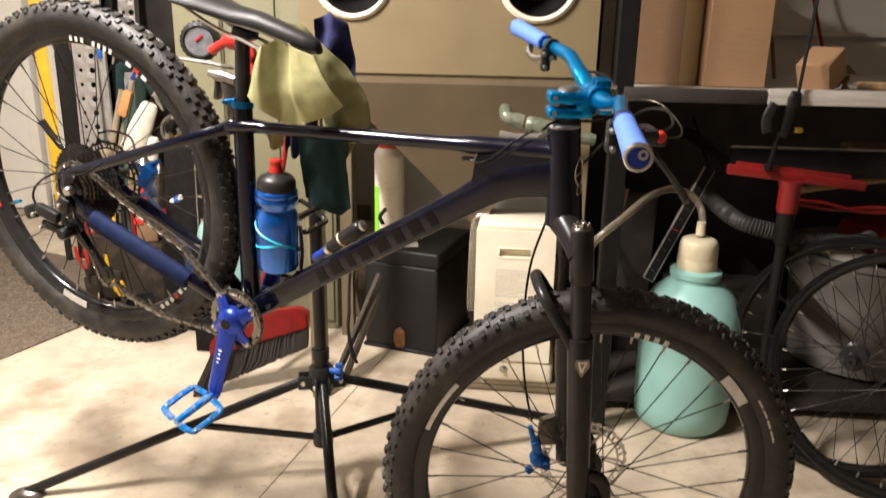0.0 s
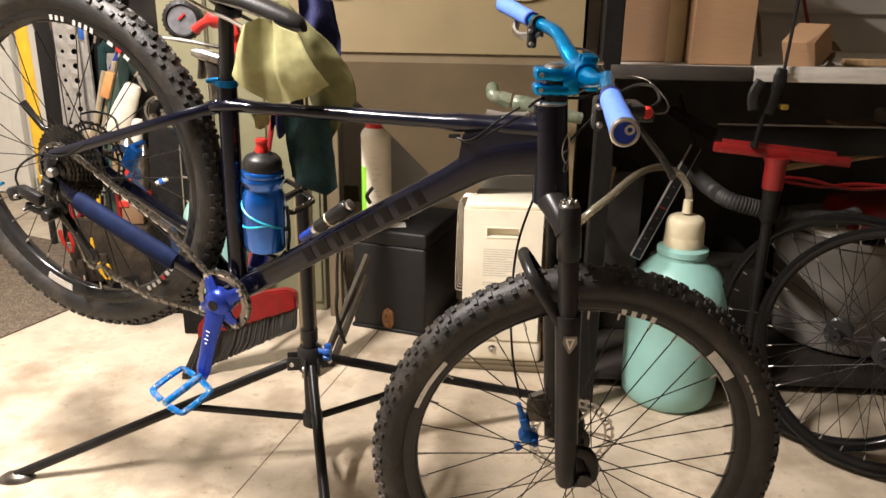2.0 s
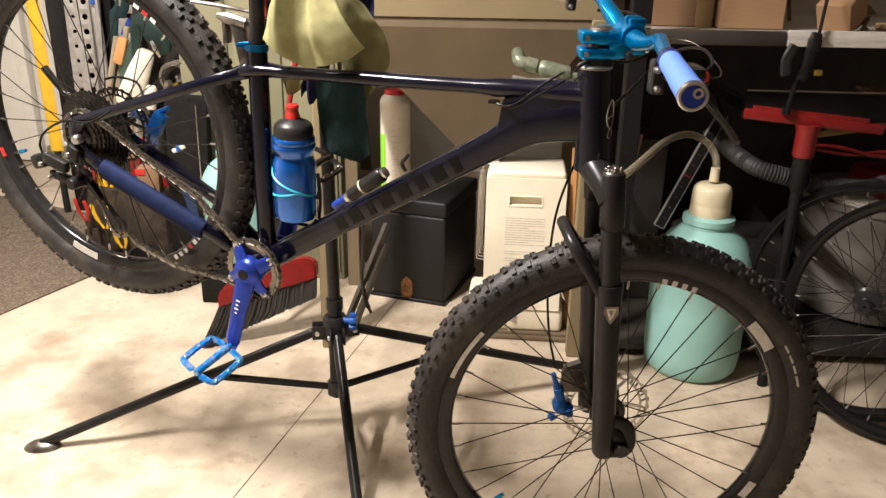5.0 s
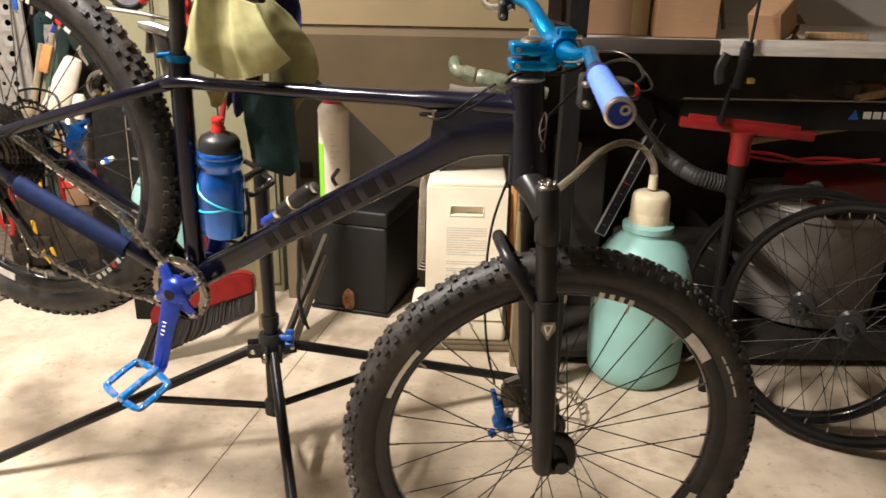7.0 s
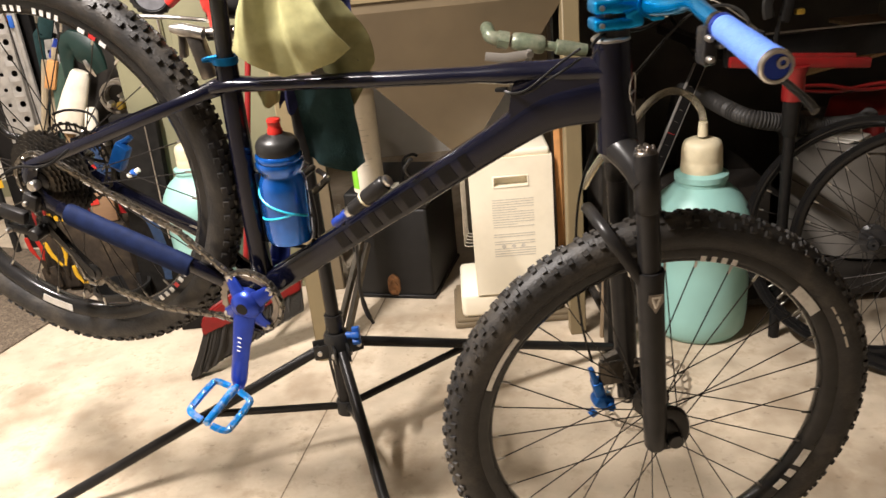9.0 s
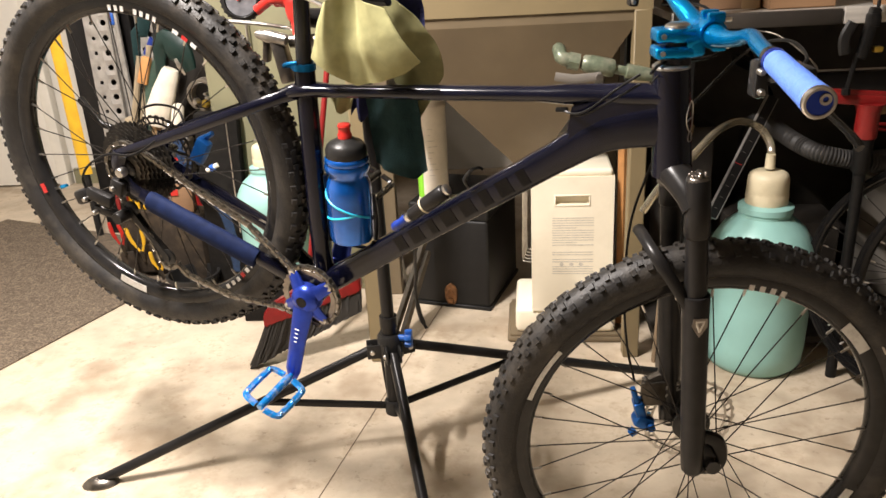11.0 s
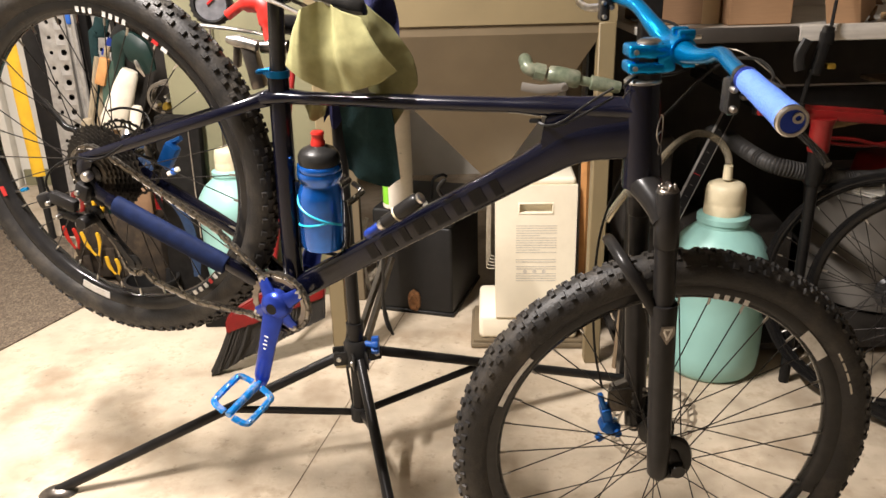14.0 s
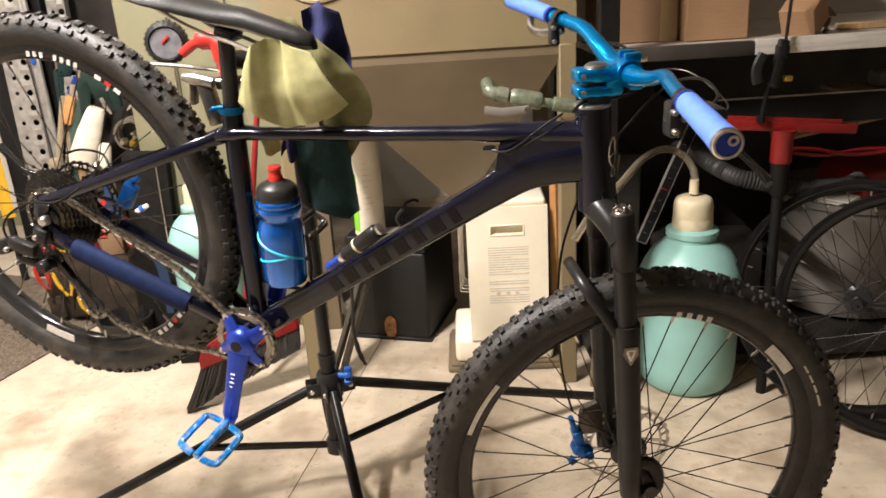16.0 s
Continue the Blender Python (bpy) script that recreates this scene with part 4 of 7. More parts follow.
for s in (-1, 1):
    sweep(crown, [(-0.0592, s * 0.066, 0.497), (-0.0592, s * 0.066, 0.494), (-0.0565, s * 0.0663, 0.448), (-0.0545, s * 0.0664, 0.412), (-0.0543, s * 0.0664, 0.409)], [0.0160, 0.0172, 0.0188, 0.0190, 0.0168], 18)
part("crown", crown, MATT_BLACK, fork_root, "matt black forged fork crown")
for s in (-1, 1):
    top, bot = Vector((-0.0595, s * 0.066, 0.490)), Vector((-0.028, s * 0.068, -0.018))
    d = bot - top
    lb = B()
    sweep(lb, [top, top + d * 0.36], 0.0165, 16)
    part("stanchion", lb, MATT_BLACK, fork_root)
    lb = B()
    sweep(lb, [top + d * 0.345, top + d * 0.352, top + d * 0.42, top + d * 0.9, top + d * 0.985, top + d], [0.0205, 0.0215, 0.0205, 0.0195, 0.0185, 0.014], 18)
    sweep(lb, [top + d * 0.90 + Vector((0.006, 0, 0)), Vector((0.004, s * 0.062, 0.0))], [0.016, 0.017], 10, flat=(0.8, 1))
    sweep(lb, curve_pts([top + d * 0.86, Vector((0.002, s * 0.066, 0.045)), Vector((0.016, s * 0.066, 0.016)), Vector((0.010, s * 0.066, -0.010)), top + d * 0.985], 4), 0.013, 8, flat=(0.7, 1))
    part("lower_leg", lb, MATT_BLACK, fork_root, "matt black lower fork leg")
    lb = B()
    cap_m = along(top, top - d) @ T(0, 0, 0.006)
    lathe(lb, [(0, 0.009), (0.007, 0.009), (0.0085, 0.006), (0.0125, 0.0055), (0.0155, 0.003), (0.0165, -0.002), (0.0165, -0.006)], cap_m, 18)
    for k in range(7):
        box(lb, 0.0045, 0.006, 0.0055, cap_m @ Matrix.Rotation(2 * math.pi * k / 7, 4, "Z") @ T(0.0115, 0, 0.004), 0.0012, 1)
    box(lb, 0.020, 0.005, 0.005, cap_m @ T(0.006, 0, 0.009), 0.0015, 1)
    part("top_cap", lb, DARK_CHROME if s < 0 else BLACK_ALLOY, fork_root, "scuffed metal fork top cap")
lb = B()
sweep(lb, curve_pts([(-0.044, -0.068, 0.265), (-0.062, -0.069, 0.300), (-0.085, -0.066, 0.338), (-0.108, -0.052, 0.374), (-0.116, 0, 0.388), (-0.108, 0.052, 0.374), (-0.085, 0.066, 0.338), (-0.062, 0.069, 0.300), (-0.044, 0.068, 0.265)], 4), 0.0080, 10, flat=(0.85, 1.2))
part("arch", lb, MATT_BLACK, fork_root, "matt black fork arch")
lb = B()
vv = [(-0.013, 0.028), (0.013, 0.028), (0.015, 0.012), (0.0, -0.012), (-0.015, 0.012)]
rowa = [lb.verts.new((x, 0, z)) for x, z in vv]
rowb = [lb.verts.new((x, 0.002, z)) for x, z in vv]
lb.faces.new(rowa), lb.faces.new(rowb[::-1])
for i in range(5):
    lb.faces.new((rowa[i], rowa[(i + 1) % 5], rowb[(i + 1) % 5], rowb[i]))
part("badge", lb, DARK_CHROME, fork_root, "dark silver shield badge", smooth=0, m=T(-0.046, -0.0895, 0.262) @ Matrix.Scale(0.8, 4))
lb = B()
for p, q in (((-0.007, 0.02), (0, 0)), ((0.007, 0.02), (0, 0)), ((-0.009, 0.022), (0.009, 0.022))):
    sweep(lb, [(p[0], -0.0007, p[1]), (q[0], -0.0007, q[1])], 0.0022, 5, flat=(0.3, 1))
part("badge_emblem", lb, STEEL, fork_root, "bright badge emblem", m=T(-0.046, -0.0895, 0.262) @ Matrix.Scale(0.8, 4))
# caliper and hose, on the far leg
kb = B()
box(kb, 0.034, 0.034, 0.026, T(-0.086, 0.056, -0.012) @ Matrix.Rotation(radians(28), 4, "Y"), 0.006)
box(kb, 0.018, 0.028, 0.036, T(-0.083, 0.056, 0.006) @ Matrix.Rotation(radians(-14), 4, "Y"), 0.004)
box(kb, 0.010, 0.014, 0.034, T(-0.093, 0.052, 0.038) @ Matrix.Rotation(radians(-16), 4, "Y"), 0.003)
sweep(kb, [(-0.094, 0.05, -0.018), (-0.104, 0.048, -0.026)], [0.009, 0.007], 8)
sweep(kb, [(-0.07, 0.036, -0.004), (-0.07, 0.030, -0.004)], [0.008, 0.007], 8)
part("front_caliper", kb, CALIPER_BLUE, fork_root, "blue front brake caliper")
kb = B()
box(kb, 0.045, 0.014, 0.05, T(-0.064, 0.056, 0.03), 0.005)
sweep(kb, [(-0.08, 0.06, 0.075), (-0.045, 0.066, 0.085), (-0.03, 0.066, 0.09)], 0.010, 8)
part("caliper_bracket", kb, DIRTY_STEEL, fork_root, "grey caliper bracket")
hb = B()
sweep(hb, curve_pts([(-0.10, 0.05, 0.085), (-0.117, 0.05, 0.16), (-0.126, 0.05, 0.26), (-0.122, 0.055, 0.37), (-0.105, 0.05, 0.45), (-0.075, 0.03, 0.54), (-0.03, 0.02, 0.60), (0.02, 0.0, 0.66), (0.045, -0.06, 0.68), (0.04, -0.13, 0.67), (0.0, -0.17, 0.66)], 6), 0.0022, 7)
part("brake_hose", hb, CABLE_BLACK, fork_root)
hb = B()
sweep(hb, curve_pts([(0.0, -0.19, 0.665), (0.045, -0.15, 0.658), (0.07, -0.06, 0.660), (0.06, 0.03, 0.675), (0.01, 0.05, 0.672), (-0.05, 0.05, 0.64), (-0.10, 0.0, 0.635), (-0.125, -0.03, 0.625)], 6), 0.0012, 7)
part("gear_cable", hb, DIRTY_STEEL, fork_root, "thin grey gear cable")
hb = B()
sweep(hb, curve_pts([(-0.05, 0.20, 0.70), (0.0, 0.14, 0.70), (0.01, 0.06, 0.66), (-0.03, 0.03, 0.645), (-0.10, -0.01, 0.65), (-0.125, -0.03, 0.64)], 6), 0.0024, 7)
part("rear_brake_hose", hb, CABLE_BLACK, fork_root)
lb = B()
lathe(lb, [(0, 0.086), (0.012, 0.086), (0.014, 0.082), (0.014, 0.07), (0, 0.07)], Y_AXIS, 16)
part("axle_end", lb, BLACK_ALLOY, fork_root)

# headset, spacers, stem, bar
hs = B()
lathe(hs, [(0.0145, 0.0), (0.0268, 0.0), (0.0265, 0.003), (0.023, 0.006), (0.0145, 0.0065)], T(1.000, 0, 0.192), 24)
part("headset_cup", hs, STEEL, bike, "bright headset bearing cap")
lb = B()
lathe(lb, [(0.0145, -0.028), (0.0205, -0.028), (0.0205, 0.018), (0.0145, 0.018)], T(-0.083, 0, 0.637), 24)
part("spacer", lb, MATT_BLACK, fork_root, "black headset spacer")
stem = new("stem")
stem.parent = fork_root
lb = B()
for z0, z1 in ((0.655, 0.671), (0.677, 0.695)):
    lathe(lb, [(0.0145, z0), (0.0185, z0), (0.0195, z0 + 0.003), (0.0195, z1 - 0.003), (0.0185, z1), (0.0145, z1)], T(-0.083, 0, 0), 24)
    box(lb, 0.056, 0.0385, z1 - z0, T(-0.0885, 0, z0), 0.0045, 3)
box(lb, 0.024, 0.0385, 0.040, T(-0.0585, 0, 0.6555) @ Matrix.Rotation(radians(-6), 4, "Y"), 0.006, 3)
sweep(lb, [(-0.075, 0, 0.676), (-0.055, 0, 0.681), (-0.045, 0, 0.684)], [0.018, 0.0175, 0.0185], 14, flat=(1.15, 0.98))
part("stem_body", lb, CYAN, stem, "cyan anodised stem")
lb = B()
lathe(lb, [(0.0158, -0.021), (0.0188, -0.021), (0.0198, -0.017), (0.0198, 0.017), (0.0188, 0.021), (0.0158, 0.021)], T(-0.040, 0, 0.686) @ Y_AXIS, 24)
part("bar_clamp", lb, CYAN, stem)
for yy in (-0.0135, 0.0135):
    for sx, sz, x, z in ((0.024, 0.014, -0.036, 0.7005), (0.020, 0.012, -0.030, 0.662)):
        lb = B()
        box(lb, sx, 0.012, sz, T(x, yy, z), 0.003)
        part("clamp_ear", lb, CYAN, stem)
for zz in (0.663, 0.686):
    for yy in (-0.0145,):
        lb = B()
        lathe(lb, [(0, 0.003), (0.0036, 0.003), (0.004, 0), (0.004, -0.004)], T(-0.107, -0.0187, zz) @ Y_AXIS, 10)
        part("stem_bolt", lb, STEEL, stem, "small steel bolt")
for yy in (-0.016, 0.016):
    for zz in (0.668, 0.704):
        lb = B()
        rod(lb, (-0.030, yy, zz), (-0.016, yy, zz), 0.003, 8)
        part("stem_bolt", lb, STEEL, stem, "small steel bolt")
lb = B()
lathe(lb, [(0.0, 0.006), (0.012, 0.006), (0.017, 0.003), (0.018, 0.0), (0.018, -0.002)], T(-0.083, 0, 0.6955), 20)
part("top_cap", lb, STEEL, stem, "worn metal headset cap")
bar = new("handlebar")
bar.parent = fork_root
near = [(-0.040, 0, 0.686), (-0.038, -0.045, 0.685), (-0.034, -0.085, 0.690), (-0.034, -0.125, 0.700), (-0.042, -0.165, 0.7035), (-0.050, -0.20, 0.7025), (-0.0618, -0.277, 0.6985), (-0.0762, -0.407, 0.689)]
far = [(-0.040, 0, 0.686), (-0.044, 0.045, 0.692), (-0.054, 0.085, 0.710), (-0.062, 0.14, 0.730), (-0.075, 0.19, 0.737), (-0.092, 0.24, 0.743), (-0.128, 0.395, 0.758)]
lb = B()
bar_pts = curve_pts(far[:0:-1] + near, 6)
sweep(lb, bar_pts, [float(np.interp(p.y, [-0.3, -0.10, -0.06, -0.025, 0.03, 0.07, 0.12, 0.3], [0.009, 0.0095, 0.0108, 0.015, 0.0156, 0.0135, 0.0112, 0.0105])) for p in bar_pts], 16)
part("bar", lb, CYAN, bar, "cyan anodised riser bar")
for pts in (near, far):
    p, q = Vector(pts[-2]), Vector(pts[-1])
    d = q - p
    p = p + d * (0.02 if q.y > 0 else 0.0)
    gb = B()
    sweep(gb, [p + (q - p) * k for k in (0, 0.05, 0.3, 0.55, 0.8, 0.93, 0.975, 1.0)], [r * (0.95 if q.y < 0 else 1.0) for r in (0.0138, 0.0142, 0.0142, 0.0150, 0.0152, 0.0160, 0.0164, 0.0158)], 20)
    grip = part("grip", gb, GRIP_BLUE, bar, "blue ergonomic rubber grip")
    gb = B()
    end = along(q, q + d) @ T(0, 0, 0.002) @ Matrix.Scale(0.89 if q.y < 0 else 0.95, 4)
    lathe(gb, [(0.012, -0.002), (0.0175, -0.002), (0.0175, 0.003), (0.016, 0.0045), (0.0135, 0.0045), (0.012, -0.002)], end, 24)
    part("end_ring", gb, STEEL, grip, "silver grip end ring")
    gb = B()
    lathe(gb, [(0, 0.003), (0.0138, 0.003), (0.0138, -0.002)], end, 24)
    part("end_plug", gb, BLUE_ANO, grip, "blue grip end plug")
    gb = B()
    lathe(gb, [(0.003, 0.0035), (0.0062, 0.0035), (0.0062, 0.005), (0.003, 0.005), (0.003, 0.0035)], end @ T(0.005, 0.004, 0), 14)
    part("end_emblem", gb, STEEL, grip, "pale emblem on the grip end")
    gb = B()
    c = p - d * 0.03
    sweep(gb, [c - d * 0.03, c - d * 0.028, c + d * 0.028, c + d * 0.03], [r * (0.97 if q.y < 0 else 1) for r in (0.0125, 0.0142, 0.0142, 0.0125)], 18)
    part("lock_ring", gb, BLUE_ANO, grip, "dark blue lock-on ring")
    # brake lever with clamp and reservoir
    s = 1 if q.y > 0 else -1
    gb = B()
    c = p - d * (0.22 if q.y > 0 else 0.14)
    sweep(gb, [c - d * 0.04, c + d * 0.03], 0.0145 if q.y > 0 else 0.0115, 14)
    box(gb, 0.020, 0.045, 0.016, Matrix.Translation(c + Vector((0.028, 0.01 * s, -0.022))), 0.005)
    box(gb, 0.016, 0.024, 0.040, Matrix.Translation(c + Vector((-0.010, 0.002, -0.042))), 0.004)
    lever = part("brake_lever", gb, BLACK_ALLOY, bar, "black hydraulic brake lever with steel bolts")
    gb = B()
    if s > 0:
        sweep(gb, curve_pts([c + Vector((0.01, 0.02, -0.02)), c + Vector((-0.02, 0.06, -0.028)), c + Vector((-0.028, 0.1, -0.022)), c + Vector((-0.022, 0.125, -0.008))], 4), [0.005] * 8 + [0.0065] * 5, 8, flat=(1, 1.4))
    else:
        sweep(gb, curve_pts([c + Vector((0.03, -0.01, -0.03)), c + Vector((0.045, -0.05, -0.05)), c + Vector((0.052, -0.09, -0.064)), c + Vector((0.054, -0.105, -0.072))], 4), [0.0036] * 8 + [0.0042] * 5, 8, flat=(1, 1.2))
    part("blade", gb, STEEL if s > 0 else BLACK_ALLOY, lever, "lever blade")
    for dz, dx in ((-0.012, -0.014), (-0.034, -0.012), (-0.02, -0.002)):
        gb = B()
        lathe(gb, [(0, 0.004), (0.0028, 0.004), (0.004, 0), (0.004, -0.006)], Matrix.Translation(c + Vector((dx, -0.014 * 1, dz))) @ Y_AXIS, 10)
        part("lever_bolt", gb, STEEL, lever, "bright steel bolt")
gb = B()
box(gb, 0.03, 0.03, 0.016, T(0.0, -0.19, 0.655), 0.005)
shifter = part("shifter", gb, BLACK_PLASTIC, bar)
gb = B()
lathe(gb, [(0, 0.004), (0.006, 0.004), (0.008, 0), (0.008, -0.006)], T(0.004, -0.205, 0.668) @ Y_AXIS, 12)
part("button", gb, RED_PLASTIC, shifter, "red button")
for pts in ([(0.965, -0.045, 0.192), (0.935, -0.042, 0.172), (0.89, -0.034, 0.137), (0.862, -0.020, 0.127), (0.845, -0.012, 0.131)], [(0.965, -0.04, 0.178), (0.92, -0.04, 0.150), (0.88, -0.026, 0.127), (0.85, -0.014, 0.129)]):
    gb = B()
    sweep(gb, curve_pts(pts, 6), 0.0019, 7)
    part("cable", gb, CABLE_BLACK, bike)
gb = B()
box(gb, 0.018, 0.012, 0.006, T(0.845, -0.010, 0.127), 0.002)
part("cable_clip", gb, CABLE_BLACK, bike)
# head badge
gb = B()
for pts in ([(1.020, 0.150), (1.013, 0.135), (1.012, 0.115), (1.020, 0.098), (1.027, 0.108), (1.029, 0.128), (1.026, 0.146), (1.020, 0.152)], [(1.013, 0.118), (1.021, 0.122), (1.029, 0.120)], [(1.018, 0.098), (1.016, 0.084), (1.024, 0.082), (1.026, 0.095)]):
    turn_ = [radians(52 + (x - 1.012) / 0.017 * 36) for x, _ in pts]
    sweep(gb, curve_pts([(1.0043 + 0.0283 * math.sin(a), -0.0283 * math.cos(a), 0.02 + 0.84 * z) for a, (_, z) in zip(turn_, pts)], 4), 0.0010, 6)
part("head_badge", gb, STEEL, bike, "silver head badge")

# ---- repair stand ----
stand = thing("repair_stand", "black steel bicycle repair stand on a folding tripod", "repair stand", T(-0.271, 2.11, 0))


def stand_part(name, bm, mat, label="", parent=None):
    return part(name, bm, mat, parent or stand, label)


PX, PY = -0.271, 2.11


def rel(x, y, z):
    return Vector((x - PX, y - PY, z))


sb = B()
sweep(sb, [(0, 0, 0.10), (0, 0, 0.36)], 0.0185, 16)
sweep(sb, [(0, 0, 0.36), (-0.006, -0.004, 1.03)], 0.0155, 16)
sweep(sb, [(0, 0, 0.345), (0, 0, 0.372)], 0.0215, 16)
stand_part("post", sb, MATT_BLACK, "black steel post")
sb = B()
lathe(sb, [(0.019, 0.262), (0.031, 0.264), (0.031, 0.318), (0.026, 0.326), (0.019, 0.326)], None, 20)
stand_part("upper_collar", sb, BLACK_PLASTIC)
sb = B()
lathe(sb, [(0.019, 0.104), (0.026, 0.106), (0.026, 0.138), (0.023, 0.142), (0.019, 0.142)], None, 20)
stand_part("lower_collar", sb, BLACK_PLASTIC)
feet = [rel(-0.992, 1.968, 0.012), rel(-0.155, 1.715, 0.012), rel(0.47, 2.43, 0.012)]
joins = [0.40, 0.40, 0.40]
for foot, k in zip(feet, joins):
    flat_dir = Vector((foot.x, foot.y, 0)).normalized()
    top = flat_dir * 0.042 + Vector((0, 0, 0.287))
    sb = B()
    sweep(sb, [top, foot], 0.0125, 14)
    leg = stand_part("leg", sb, MATT_BLACK)
    sb = B()
    a = math.atan2(flat_dir.y, flat_dir.x)
    m = Matrix.Translation(flat_dir * 0.035 + Vector((0, 0, 0.268))) @ Matrix.Rotation(a, 4, "Z")
    box(sb, 0.045, 0.006, 0.036, m @ T(0, 0.016, 0), 0.003)
    box(sb, 0.045, 0.006, 0.036, m @ T(0, -0.016, 0), 0.003)
    part("hinge_bracket", sb, BLACK_PLASTIC, leg)
    for off in (-0.02, 0.02):
        sb = B()
        lathe(sb, [(0, 0.004), (0.005, 0.004), (0.0065, 0), (0, 0)], m @ T(0.01, off, 0.018) @ Matrix.Rotation(radians(-90 if off > 0 else 90), 4, "X"), 12)
        part("bolt", sb, STEEL, leg, "steel hinge bolt")
    sb = B()
    mid = top.lerp(foot, k)
    sweep(sb, [flat_dir * 0.012 + Vector((0, 0, 0.124)), mid], 0.009, 10, flat=(0.7, 1.1))
    stand_part("brace", sb, MATT_BLACK)
    sb = B()
    lathe(sb, [(0, 0), (0.034, 0), (0.036, 0.004), (0.030, 0.012), (0.018, 0.020), (0, 0.022)], Matrix.Translation(Vector((foot.x, foot.y, 0))) @ Matrix.Rotation(a, 4, "Z") @ Matrix.Diagonal((1.25, 0.75, 1, 1)), 24)
    part("foot", sb, DARK_CHROME, leg, "scuffed grey foot pad")
sb = B()
for i in range(3):
    box(sb, 0.018, 0.014, 0.046, T(0.048, -0.016, 0.318) @ Matrix.Rotation(radians(60 * i), 4, "X") @ T(0, 0, -0.023), 0.004)
sweep(sb, [(0.02, -0.008, 0.318), (0.045, -0.016, 0.318)], 0.008, 10)
stand_part("clamp_knob", sb, KNOB_BLUE, "blue plastic tightening knob")
# head: body, arm, jaw, lever and knob
sb = B()
box(sb, 0.06, 0.055, 0.075, T(-0.008, -0.01, 1.005), 0.008)
sweep(sb, [(-0.01, -0.02, 1.045), rel(-0.345, 2.03, 1.068), rel(-0.40, 2.02, 1.075)], [0.022, 0.02, 0.017], 12)
head = stand_part("clamp_head", sb, MATT_BLACK)
sb = B()
box(sb, 0.012, 0.03, 0.062, Matrix.Translation(rel(-0.452, 2.0, 0.992)) @ Matrix.Rotation(radians(8), 4, "Y"), 0.003)
box(sb, 0.026, 0.04, 0.085, Matrix.Translation(rel(-0.408, 1.99, 0.952)) @ Matrix.Rotation(radians(-10), 4, "Y"), 0.004)
sweep(sb, [rel(-0.40, 2.0, 1.03), rel(-0.345, 1.99, 1.03)], 0.013, 10)
stand_part("jaw", sb, DARK_CHROME, "worn chrome clamp jaw", head)
sb = B()
sweep(sb, [rel(-0.462, 1.985, 1.048), rel(-0.44, 1.98, 1.044), rel(-0.402, 1.975, 1.034)], [0.007, 0.013, 0.012], 10)
stand_part("jaw_pad", sb, STEEL, "bright chrome jaw tip", head)
sb = B()
sweep(sb, [rel(-0.575, 2.05, 1.075), rel(-0.47, 2.03, 1.064), rel(-0.39, 2.01, 1.052)], 0.0042, 8)
stand_part("clamp_screw", sb, STEEL, "chrome clamp screw", head)
sb = B()
kn = along(rel(-0.508, 2.07, 1.108), rel(-0.49, 1.93, 1.103)) @ Matrix.Scale(0.92, 4)
rows = []
for i in range(72):
    a = 2 * math.pi * i / 72
    k = 1.06 if i % 3 == 0 else 1.0
    rows.append([sb.verts.new(kn @ Vector((r * kk * math.cos(a), r * kk * math.sin(a), z))) for r, z, kk in ((0.0, -0.03, 1), (0.03, -0.03, 1), (0.044, -0.022, k), (0.046, 0.0, k), (0.044, 0.010, k), (0.036, 0.014, 1), (0.034, 0.010, 1), (0.0, 0.010, 1))])
for p, q in zip(rows, rows[1:] + rows[:1]):
    for i in range(7):
        sb.faces.new((p[i], q[i], q[i + 1], p[i + 1]))
bmesh.ops.remove_doubles(sb, verts=sb.verts[:], dist=1e-5)
knob = stand_part("adjusting_knob", sb, BLACK_PLASTIC, "ribbed round black adjusting knob", head)
sb = B()
lathe(sb, [(0, 0.0115), (0.033, 0.0115), (0.033, 0.010)], kn, 32)
part("dial_face", sb, LIT_DIAL, knob, "pale round dial label")
sb = B()
box(sb, 0.02, 0.004, 0.002, kn @ T(0.0, 0.008, 0.0118) @ Matrix.Rotation(radians(40), 4, "Z"))
part("dial_mark", sb, RED_DECAL, knob, "red mark")
sb = B()
sweep(sb, curve_pts([rel(-0.46, 2.0, 1.09), rel(-0.42, 1.99, 1.112), rel(-0.385, 1.985, 1.105), rel(-0.375, 1.98, 1.07), rel(-0.372, 1.975, 1.045)], 5), [0.009] * 5 + [0.016] * 5 + [0.019] * 5 + [0.015] * 6, 10, flat=(0.8, 1.1))
stand_part("cam_lever", sb, RED_PLASTIC, "red cam lever", head)


